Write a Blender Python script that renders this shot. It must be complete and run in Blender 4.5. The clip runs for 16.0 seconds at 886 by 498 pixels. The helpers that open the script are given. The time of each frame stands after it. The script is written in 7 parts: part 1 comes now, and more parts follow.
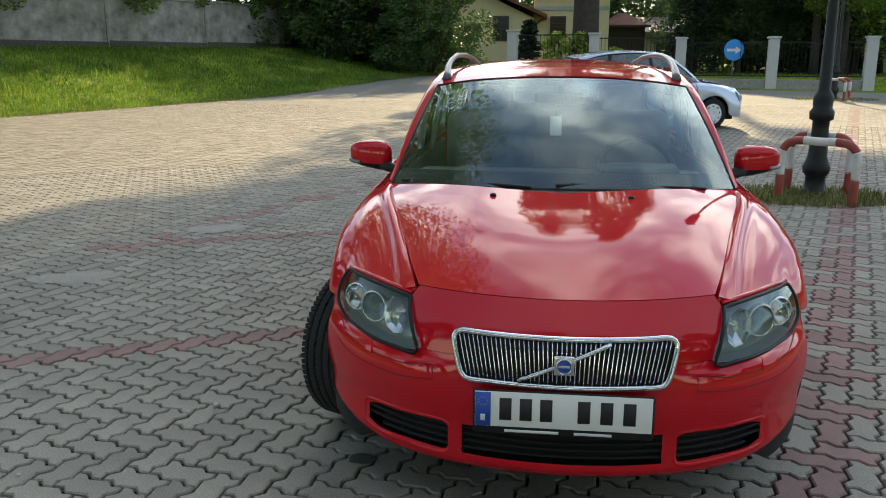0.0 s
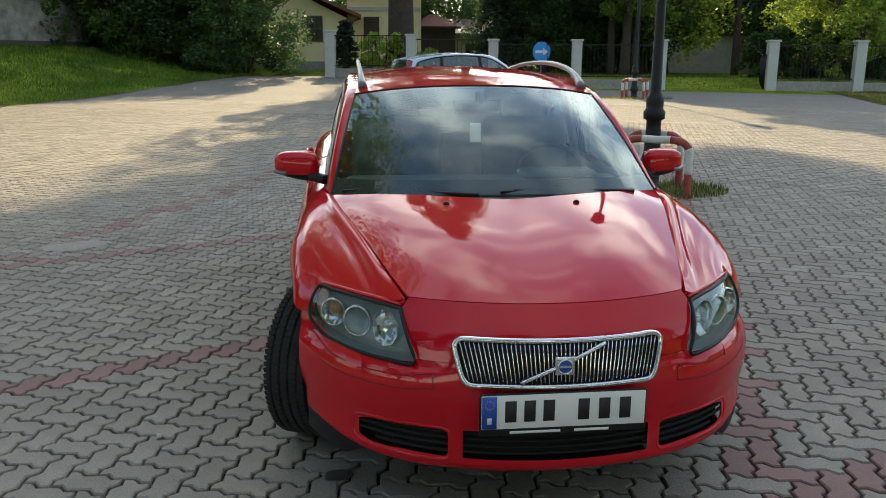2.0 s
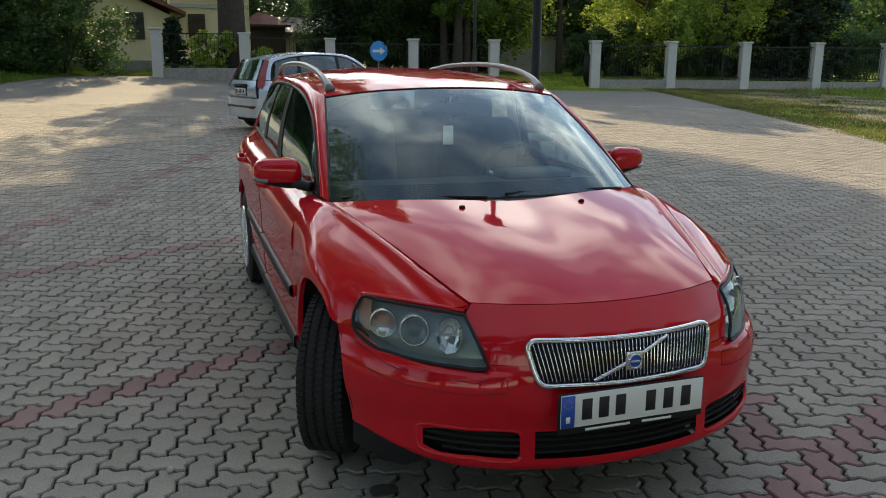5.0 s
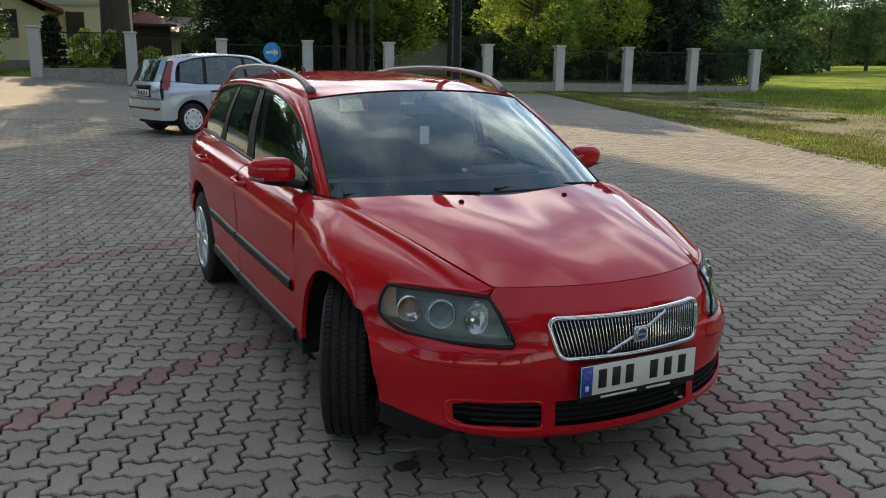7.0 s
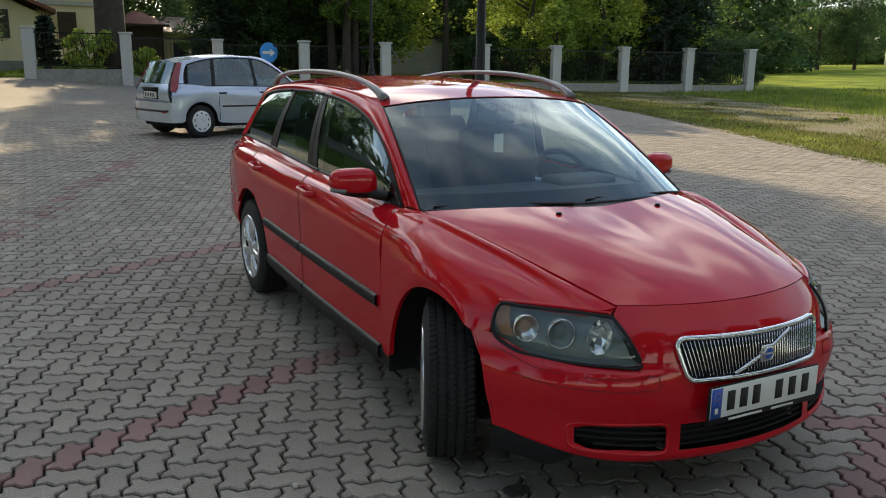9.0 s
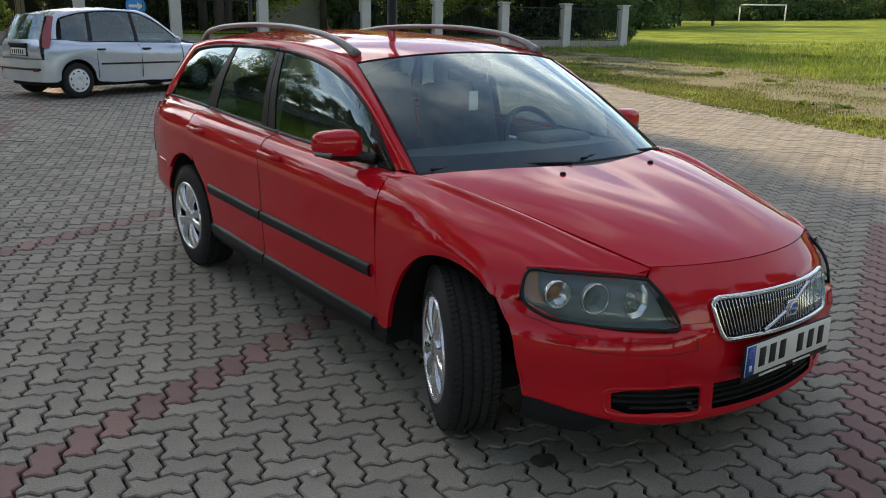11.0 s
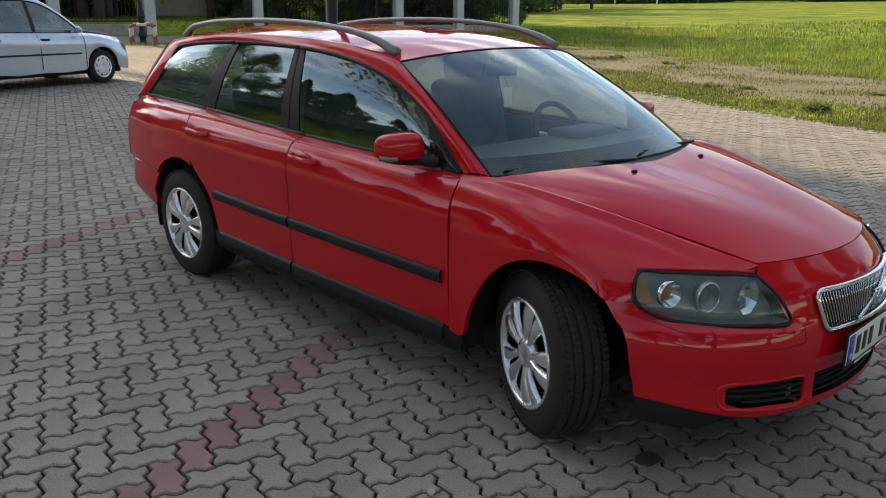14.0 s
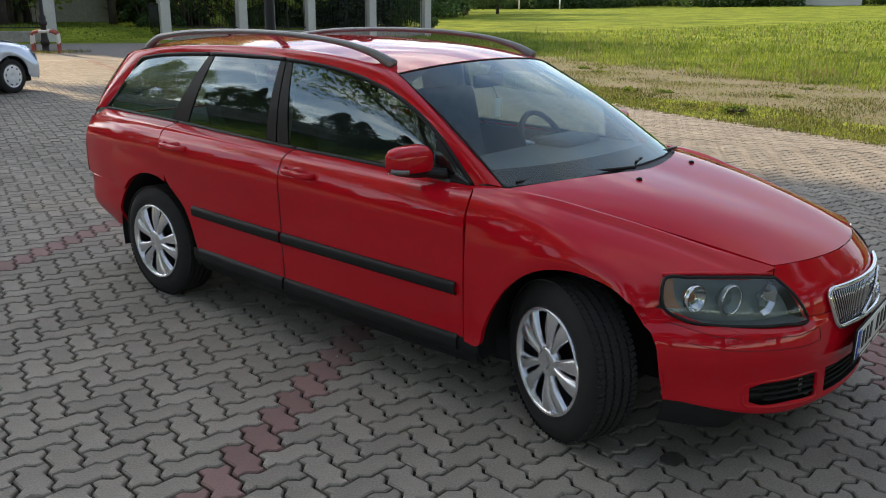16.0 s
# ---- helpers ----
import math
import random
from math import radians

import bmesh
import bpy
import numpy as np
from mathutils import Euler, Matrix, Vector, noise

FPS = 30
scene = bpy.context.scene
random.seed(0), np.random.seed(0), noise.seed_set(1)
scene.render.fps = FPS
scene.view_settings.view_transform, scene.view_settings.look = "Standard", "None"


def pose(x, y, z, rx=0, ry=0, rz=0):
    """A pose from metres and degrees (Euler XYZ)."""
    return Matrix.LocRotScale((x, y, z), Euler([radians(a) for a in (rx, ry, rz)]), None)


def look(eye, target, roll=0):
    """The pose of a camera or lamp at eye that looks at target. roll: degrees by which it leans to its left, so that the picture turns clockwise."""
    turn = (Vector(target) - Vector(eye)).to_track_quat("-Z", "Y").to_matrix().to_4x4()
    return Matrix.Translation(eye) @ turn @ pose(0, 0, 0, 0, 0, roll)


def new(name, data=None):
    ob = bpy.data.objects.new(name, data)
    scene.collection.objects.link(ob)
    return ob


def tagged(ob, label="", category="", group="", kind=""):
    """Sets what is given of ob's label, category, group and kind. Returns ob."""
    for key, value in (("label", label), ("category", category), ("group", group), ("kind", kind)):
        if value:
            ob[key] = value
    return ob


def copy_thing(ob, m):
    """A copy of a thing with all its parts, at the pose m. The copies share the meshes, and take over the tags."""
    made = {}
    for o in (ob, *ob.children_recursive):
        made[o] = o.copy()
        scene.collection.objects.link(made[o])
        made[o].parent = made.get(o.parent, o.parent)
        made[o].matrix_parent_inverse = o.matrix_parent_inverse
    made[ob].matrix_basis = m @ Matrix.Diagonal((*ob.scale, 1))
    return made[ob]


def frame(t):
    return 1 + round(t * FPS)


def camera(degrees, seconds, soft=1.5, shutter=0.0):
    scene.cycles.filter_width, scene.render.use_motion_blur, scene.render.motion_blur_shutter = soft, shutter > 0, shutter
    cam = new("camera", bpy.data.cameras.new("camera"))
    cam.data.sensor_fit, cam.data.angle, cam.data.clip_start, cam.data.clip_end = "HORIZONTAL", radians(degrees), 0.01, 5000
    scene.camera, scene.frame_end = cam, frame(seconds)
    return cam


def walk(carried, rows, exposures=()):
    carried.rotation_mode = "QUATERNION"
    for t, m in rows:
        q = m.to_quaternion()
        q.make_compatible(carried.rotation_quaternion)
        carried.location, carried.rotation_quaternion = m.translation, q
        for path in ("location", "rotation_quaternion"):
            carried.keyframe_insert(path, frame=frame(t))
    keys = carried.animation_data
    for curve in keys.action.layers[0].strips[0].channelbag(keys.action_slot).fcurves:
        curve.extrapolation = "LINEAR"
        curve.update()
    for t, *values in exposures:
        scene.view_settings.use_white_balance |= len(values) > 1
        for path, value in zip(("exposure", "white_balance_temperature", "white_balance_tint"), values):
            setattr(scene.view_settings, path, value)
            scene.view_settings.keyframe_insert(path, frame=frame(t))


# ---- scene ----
cam = camera(57.0, 16.0, soft=1.0)
PATH = [
    (0, (-0.087, -3.151, 1.45), (-0.317, -1.217, 0.997), 0.1),
    (0.5, (-0.186, -3.192, 1.469), (-0.311, -1.248, 1.015), 0.2),
    (1, (-0.36, -3.128, 1.474), (-0.349, -1.18, 1.021), 0.4),
    (1.5, (-0.514, -3.111, 1.5), (-0.369, -1.168, 1.048), 0.5),
    (2, (-0.642, -3.185, 1.494), (-0.421, -1.249, 1.041), 0.3),
    (2.5, (-0.773, -3.275, 1.497), (-0.498, -1.346, 1.045), 0.4),
    (3, (-0.854, -3.235, 1.511), (-0.534, -1.314, 1.059), 0.4),
    (3.5, (-0.958, -3.084, 1.502), (-0.584, -1.172, 1.05), 0.3),
    (4, (-1.084, -3.009, 1.497), (-0.613, -1.119, 1.045), 0.5),
    (4.2, (-1.143, -3.022, 1.505), (-0.627, -1.143, 1.052), 0.4),
    (6.3, (-1.691, -2.95, 1.51), (-0.903, -1.166, 1.063), 0.8),
    (6.5, (-1.741, -2.947, 1.512), (-0.911, -1.183, 1.066), 0.8),
    (7, (-1.886, -3.042, 1.513), (-1.007, -1.301, 1.067), 0.8),
    (7.5, (-2.004, -3.119, 1.536), (-1.113, -1.385, 1.091), 0.8),
    (8, (-2.052, -2.957, 1.547), (-1.156, -1.225, 1.101), 0.7),
    (8.2, (-2.083, -2.847, 1.549), (-1.186, -1.117, 1.103), 0.7),
    (10.3, (-2.448, -2.606, 1.51), (-1.457, -0.929, 1.056), 0.7),
    (10.5, (-2.475, -2.533, 1.507), (-1.423, -0.899, 1.038), 0.9),
    (11, (-2.568, -2.308, 1.523), (-1.421, -0.761, 0.98), 0.9),
    (11.5, (-2.666, -2.245, 1.528), (-1.488, -0.729, 0.966), 0.7),
    (12, (-2.826, -2.261, 1.536), (-1.555, -0.823, 0.974), 0.8),
    (12.5, (-2.919, -2.241, 1.55), (-1.59, -0.856, 0.988), 0.8),
    (13, (-2.949, -2.156, 1.557), (-1.604, -0.786, 0.994), 0.7),
    (13.5, (-2.983, -1.865, 1.548), (-1.637, -0.496, 0.986), 0.8),
    (14, (-3.074, -1.757, 1.567), (-1.728, -0.394, 0.993), 0.6),
    (14.5, (-3.284, -1.839, 1.568), (-1.914, -0.495, 1.009), 0.8),
    (15, (-3.371, -1.854, 1.576), (-1.965, -0.546, 1.017), 0.7),
    (15.5, (-3.364, -1.709, 1.584), (-1.911, -0.454, 1.024), 0.7),
    (16, (-3.344, -1.45, 1.592), (-1.85, -0.244, 1.031), 0.6),
]
walk(cam, [(t, look(eye, target, roll)) for t, eye, target, roll in PATH],
     exposures=[(0.0, 1.02, 6600, 6), (4.0, 0.73, 6640, 8), (7.0, 0.62, 6680, 9), (12.0, 0.74, 6740, 13), (16.0, 0.80, 6740, 14)])

# ---- world and sun ----
SUN_AZ, SUN_EL = -5.0, 25.0      # degrees from +y towards -x, degrees up
world = bpy.data.worlds.new("sky")
scene.world = world
world.use_nodes = True
wt = world.node_tree
for n in list(wt.nodes):
    wt.nodes.remove(n)
w_out, w_bg, w_sky = (wt.nodes.new(k) for k in ("ShaderNodeOutputWorld", "ShaderNodeBackground", "ShaderNodeTexSky"))
w_sky.sky_type, w_sky.sun_disc = "NISHITA", False
w_sky.sun_elevation, w_sky.sun_rotation = radians(SUN_EL), radians(-SUN_AZ)
w_sky.air_density, w_sky.dust_density = 1.0, 0.35
# a layer of soft heaped clouds, thicker in some parts of the sky than in others
w_co, w_sep, w_add, w_com, w_mix = (wt.nodes.new(k) for k in ("ShaderNodeTexCoord", "ShaderNodeSeparateXYZ", "ShaderNodeMath", "ShaderNodeCombineXYZ", "ShaderNodeMix"))
w_add.operation, w_add.inputs[1].default_value = "ADD", 0.16
wt.links.new(w_co.outputs["Generated"], w_sep.inputs[0])
wt.links.new(w_sep.outputs["Z"], w_add.inputs[0])
for axis in ("X", "Y"):
    d = wt.nodes.new("ShaderNodeMath")
    d.operation = "DIVIDE"
    wt.links.new(w_sep.outputs[axis], d.inputs[0])
    wt.links.new(w_add.outputs[0], d.inputs[1])
    wt.links.new(d.outputs[0], w_com.inputs[axis])


def cloud_noise(scale, detail, lo, hi, rough=0.55, twist=0.0):
    n, r = wt.nodes.new("ShaderNodeTexNoise"), wt.nodes.new("ShaderNodeMapRange")
    n.inputs["Scale"].default_value, n.inputs["Detail"].default_value, n.inputs["Roughness"].default_value = scale, detail, rough
    n.inputs["Distortion"].default_value = twist
    r.interpolation_type = "SMOOTHSTEP"
    r.inputs["From Min"].default_value, r.inputs["From Max"].default_value = lo, hi
    wt.links.new(w_com.outputs[0], n.inputs["Vector"])
    wt.links.new(n.outputs["Fac"], r.inputs["Value"])
    return r.outputs["Result"]


puffs, cover, haze = cloud_noise(2.4, 5.0, 0.40, 0.70, 0.55, 0.35), cloud_noise(0.8, 2.0, 0.27, 0.50), cloud_noise(0.9, 4.0, 0.34, 0.68)
w_mul, w_half = (wt.nodes.new("ShaderNodeMath") for _ in range(2))
w_mul.operation, w_half.operation = "MULTIPLY", "MULTIPLY"
w_half.inputs[1].default_value = 0.15
wt.links.new(puffs, w_mul.inputs[0])
wt.links.new(cover, w_mul.inputs[1])
wt.links.new(haze, w_half.inputs[0])
w_veil = wt.nodes.new("ShaderNodeMix")
w_veil.data_type = w_mix.data_type = "RGBA"
w_veil.inputs["B"].default_value = (12.3, 12.8, 13.6, 1)
wt.links.new(w_half.outputs[0], w_veil.inputs["Factor"])
wt.links.new(w_sky.outputs["Color"], w_veil.inputs["A"])
w_cap = wt.nodes.new("ShaderNodeMath")
w_cap.operation, w_cap.inputs[1].default_value = "MULTIPLY", 0.5
wt.links.new(w_mul.outputs[0], w_cap.inputs[0])
wt.links.new(w_cap.outputs[0], w_mix.inputs["Factor"])
# clouds shine towards the sun and are duller away from it
w_dot, w_glow, w_col = (wt.nodes.new(k) for k in ("ShaderNodeVectorMath", "ShaderNodeMapRange", "ShaderNodeVectorMath"))
w_dot.operation, w_col.operation = "DOT_PRODUCT", "SCALE"
_a, _e = radians(SUN_AZ), radians(SUN_EL)
SUN_DIR = Vector((-math.sin(_a) * math.cos(_e), math.cos(_a) * math.cos(_e), math.sin(_e)))
w_dot.inputs[1].default_value = SUN_DIR
w_glow.inputs["From Min"].default_value, w_glow.inputs["From Max"].default_value = 0.45, 0.88
w_glow.inputs["To Min"].default_value, w_glow.inputs["To Max"].default_value = 0.18, 1.75
w_col.inputs[0].default_value = (20.0, 19.0, 17.2)
wt.links.new(w_co.outputs["Generated"], w_dot.inputs[0])
wt.links.new(w_dot.outputs["Value"], w_glow.inputs["Value"])
wt.links.new(w_glow.outputs["Result"], w_col.inputs["Scale"])
wt.links.new(w_col.outputs["Vector"], w_mix.inputs["B"])
wt.links.new(w_veil.outputs["Result"], w_mix.inputs["A"])
wt.links.new(w_mix.outputs["Result"], w_bg.inputs["Color"])
wt.links.new(w_bg.outputs["Background"], w_out.inputs["Surface"])
w_bg.inputs["Strength"].default_value = 0.15
sun = new("sun", bpy.data.lights.new("sun", "SUN"))
sun.data.energy, sun.data.angle, sun.data.color = 4.6, radians(0.6), (1.0, 0.78, 0.48)
sun.matrix_world = look(SUN_DIR * 80, (0, 0, 0))


# ---- materials ----
def mat(name, color, rough=0.6, metal=0.0, vary=0.0, scale=6.0, fine=0.0, fine_scale=60.0, bump=0.0, coat=0.0, color2=None, rand=0.0, island=0.0, spec=0.5):
    """Principled surface: colour mottled at two scales, bump from the fine noise, and a shift by piece."""
    m = bpy.data.materials.new(name)
    m.use_nodes = True
    t, p = m.node_tree, m.node_tree.nodes["Principled BSDF"]
    p.inputs["Roughness"].default_value, p.inputs["Metallic"].default_value = rough, metal
    p.inputs["Coat Weight"].default_value, p.inputs["Coat Roughness"].default_value = coat, 0.035
    p.inputs["Specular IOR Level"].default_value = spec
    c = (*color, 1)
    p.inputs["Base Color"].default_value = c
    if not (vary or fine or bump or rand or island or color2):
        return m
    co = t.nodes.new("ShaderNodeTexCoord")
    def noise_at(s, detail):
        n = t.nodes.new("ShaderNodeTexNoise")
        n.inputs["Scale"].default_value, n.inputs["Detail"].default_value, n.inputs["Roughness"].default_value = s, detail, 0.6
        t.links.new(co.outputs["Object"], n.inputs["Vector"])
        return n
    def scaled(value, amount):
        n = t.nodes.new("ShaderNodeMapRange")
        n.inputs["From Min"].default_value, n.inputs["From Max"].default_value = 0.25, 0.75
        n.inputs["To Min"].default_value, n.inputs["To Max"].default_value = 1 - amount, 1 + amount
        t.links.new(value, n.inputs["Value"])
        return n.outputs["Result"]
    n1 = noise_at(scale, 5.0)
    mix = t.nodes.new("ShaderNodeMix")
    mix.data_type = "RGBA"
    mix.inputs["A"].default_value, mix.inputs["B"].default_value = c, (*(color2 or color), 1)
    ramp = t.nodes.new("ShaderNodeValToRGB")
    ramp.color_ramp.elements[0].position, ramp.color_ramp.elements[1].position = 0.38, 0.66
    t.links.new(n1.outputs["Fac"], ramp.inputs["Fac"])
    t.links.new(ramp.outputs["Color"], mix.inputs["Factor"])
    value = mix.outputs["Result"]
    factors = []
    if vary:
        factors.append(scaled(n1.outputs["Fac"], vary))
    n2 = noise_at(fine_scale, 3.0)
    if fine:
        factors.append(scaled(n2.outputs["Fac"], fine))
    if rand:
        o = t.nodes.new("ShaderNodeObjectInfo")
        r = t.nodes.new("ShaderNodeMapRange")
        r.inputs["To Min"].default_value, r.inputs["To Max"].default_value = 1 - rand, 1 + rand
        t.links.new(o.outputs["Random"], r.inputs["Value"])
        factors.append(r.outputs["Result"])
    if island:
        g = t.nodes.new("ShaderNodeNewGeometry")
        r = t.nodes.new("ShaderNodeMapRange")
        r.inputs["To Min"].default_value, r.inputs["To Max"].default_value = 1 - island, 1 + island
        t.links.new(g.outputs["Random Per Island"], r.inputs["Value"])
        factors.append(r.outputs["Result"])
    for fct in factors:
        v = t.nodes.new("ShaderNodeVectorMath")
        v.operation = "SCALE"
        t.links.new(value, v.inputs[0])
        t.links.new(fct, v.inputs["Scale"])
        value = v.outputs["Vector"]
    t.links.new(value, p.inputs["Base Color"])
    if bump:
        b = t.nodes.new("ShaderNodeBump")
        b.inputs["Strength"].default_value, b.inputs["Distance"].default_value = bump, 0.01
        t.links.new(n2.outputs["Fac"], b.inputs["Height"])
        t.links.new(b.outputs["Normal"], p.inputs["Normal"])
    return m


def glass(name, tint, ior=1.5, dust=0.0):
    m = bpy.data.materials.new(name)
    m.use_nodes = True
    t = m.node_tree
    for n in list(t.nodes):
        t.nodes.remove(n)
    out, mix, tr, gl, lw, po, fr = (t.nodes.new(k) for k in ("ShaderNodeOutputMaterial", "ShaderNodeMixShader", "ShaderNodeBsdfTransparent", "ShaderNodeBsdfGlossy", "ShaderNodeLayerWeight", "ShaderNodeMath", "ShaderNodeMath"))
    lw.inputs["Blend"].default_value = 0.5
    po.operation, fr.operation = "POWER", "MULTIPLY_ADD"
    po.inputs[1].default_value = 4.0
    f0 = ((ior - 1) / (ior + 1)) ** 2
    fr.inputs[1].default_value, fr.inputs[2].default_value = 1 - f0, f0
    t.links.new(lw.outputs["Facing"], po.inputs[0])
    t.links.new(po.outputs[0], fr.inputs[0])
    tr.inputs["Color"].default_value = (*tint, 1)
    gl.inputs["Roughness"].default_value = 0.0
    gl.inputs["Color"].default_value = (0.84, 0.98, 1.0, 1)
    t.links.new(fr.outputs[0], mix.inputs["Fac"])
    t.links.new(tr.outputs["BSDF"], mix.inputs[1])
    t.links.new(gl.outputs["BSDF"], mix.inputs[2])
    last = mix.outputs["Shader"]
    if dust:
        film, d = t.nodes.new("ShaderNodeMixShader"), t.nodes.new("ShaderNodeBsdfDiffuse")
        d.inputs["Color"].default_value = (0.62, 0.62, 0.58, 1)
        film.inputs["Fac"].default_value = dust
        t.links.new(last, film.inputs[1])
        t.links.new(d.outputs["BSDF"], film.inputs[2])
        last = film.outputs["Shader"]
    t.links.new(last, out.inputs["Surface"])
    return m


def leaf_mat(name, color, color2):
    """Foliage: colour by clump and some light let through."""
    m = mat(name, color, 0.55, vary=0.25, scale=0.6, color2=color2, island=0.35)
    t, p = m.node_tree, m.node_tree.nodes["Principled BSDF"]
    tl, mx = t.nodes.new("ShaderNodeBsdfTranslucent"), t.nodes.new("ShaderNodeMixShader")
    mx.inputs["Fac"].default_value = 0.5
    src = p.inputs["Base Color"].links[0].from_socket
    t.links.new(src, tl.inputs["Color"])
    t.links.new(p.outputs["BSDF"], mx.inputs[1])
    t.links.new(tl.outputs["BSDF"], mx.inputs[2])
    t.links.new(mx.outputs["Shader"], t.nodes["Material Output"].inputs["Surface"])
    return m


RED = mat("red_paint", (0.54, 0.0048, 0.0145), 0.6, vary=0.04, scale=2.0, fine=0.03, fine_scale=400, coat=0.86, spec=0.02)
# darkened body red that paints the shade inside grooves and door gaps
GROOVE_SHADE = mat("groove_shade", (0.14, 0.003, 0.006), 0.7)
BLACK_TRIM = mat("black_plastic", (0.011, 0.0115, 0.0125), 0.5, fine=0.15, fine_scale=220, bump=0.08, spec=0.3)
DARK = mat("dark_void", (0.006, 0.006, 0.007), 0.9)
UNDER = mat("underbody", (0.006, 0.006, 0.0065), 0.9, vary=0.3, scale=8)
CHROME = mat("chrome", (0.72, 0.74, 0.77), 0.12, 1.0, vary=0.05, scale=30)
SILVER = mat("silver_paint", (0.50, 0.57, 0.67), 0.24, 0.5, vary=0.04, scale=8, coat=0.3)
COVER_WHITE = mat("cover_plastic", (0.66, 0.68, 0.70), 0.35, vary=0.06, scale=15)
HUBCAP = mat("hubcap_silver", (0.74, 0.75, 0.78), 0.24, 0.75, vary=0.08, scale=20, coat=0.2)
RUBBER = mat("tyre_rubber", (0.012, 0.012, 0.0125), 0.85, vary=0.25, scale=14, fine=0.2, fine_scale=150, bump=0.12)
RAIL = mat("rail_grey", (0.21, 0.215, 0.22), 0.36, 0.6, vary=0.05, scale=10)
GLASS_WS = glass("windscreen_glass", (0.80, 0.92, 0.91), 1.75, 0.008)
GLASS_SIDE = glass("side_glass", (0.32, 0.40, 0.39), 2.05, 0.003)
GLASS_CLEAR = glass("lamp_glass", (0.80, 0.84, 0.84), 1.5, 0.03)
REFLECTOR = mat("lamp_reflector", (0.72, 0.74, 0.76), 0.14, 1.0, vary=0.1, scale=40)
LAMP_DARK = mat("lamp_housing", (0.22, 0.27, 0.28), 0.35, 0.3, vary=0.1, scale=20)
AMBER = mat("amber_plastic", (0.46, 0.20, 0.08), 0.3)
RED_LENS = mat("red_lens", (0.24, 0.004, 0.010), 0.15, coat=1.0)
WHITE_PLASTIC = mat("white_plastic", (0.78, 0.78, 0.76), 0.4, vary=0.04)
INK = mat("black_ink", (0.012, 0.012, 0.014), 0.5)
PLATE_BLUE = mat("plate_blue", (0.02, 0.09, 0.45), 0.4)
FABRIC = mat("seat_fabric", (0.12, 0.122, 0.125), 0.9, vary=0.2, scale=20, fine=0.3, fine_scale=300)
BEIGE = mat("dash_plastic", (0.075, 0.078, 0.08), 0.6, vary=0.1, scale=12)
LINER = mat("grey_lining", (0.42, 0.42, 0.40), 0.9, vary=0.08, scale=9, fine=0.1, fine_scale=200)
MIRROR = mat("mirror_glass", (0.8, 0.8, 0.8), 0.02, 1.0)


# ---- mesh helpers ----
def part(name, bm, material, parent=None, label="", smooth=True):
    me = bpy.data.meshes.new(name)
    bm.normal_update()
    bm.to_mesh(me)
    bm.free()
    for m in (material if isinstance(material, (list, tuple)) else [material]):
        me.materials.append(m)
    if smooth:
        me.polygons.foreach_set("use_smooth", [True] * len(me.polygons))
    ob = new(name, me)
    ob.parent = parent
    if label:
        tagged(ob, label)
    return ob


def thing(name, at, label, category, group="", kind=""):
    ob = new(name)
    ob.empty_display_size = 0.1
    ob.matrix_world = at
    return tagged(ob, label, category, group, kind)


def spline(pts, n):
    """n points evenly along a smooth curve through pts."""
    p = np.array(pts, float)
    if len(p) == 2:
        return p[0] + (p[1] - p[0]) * np.linspace(0, 1, n)[:, None]
    t = np.r_[0, np.cumsum(np.linalg.norm(np.diff(p, axis=0), axis=1) + 1e-9)]
    d = np.diff(p, axis=0) / np.diff(t)[:, None]
    m = np.empty_like(p)
    w = np.diff(t)[:, None]
    m[1:-1] = (d[:-1] * w[1:] + d[1:] * w[:-1]) / (w[:-1] + w[1:])
    m[0], m[-1] = 1.5 * d[0] - 0.5 * m[1], 1.5 * d[-1] - 0.5 * m[-2]
    s = np.linspace(0, t[-1], n)
    k = np.clip(np.searchsorted(t, s, side="right") - 1, 0, len(t) - 2)
    h = (t[k + 1] - t[k])
    u = ((s - t[k]) / h)[:, None]
    h = h[:, None]
    return (2 * u**3 - 3 * u**2 + 1) * p[k] + (u**3 - 2 * u**2 + u) * h * m[k] + (-2 * u**3 + 3 * u**2) * p[k + 1] + (u**3 - u**2) * h * m[k + 1]


def loft(rows, nu, nv):
    """A grid nv x nu of points through the given control rows."""
    r = np.array([spline(row, nu) for row in rows])
    return np.stack([spline(r[:, j], nv) for j in range(nu)], 1)


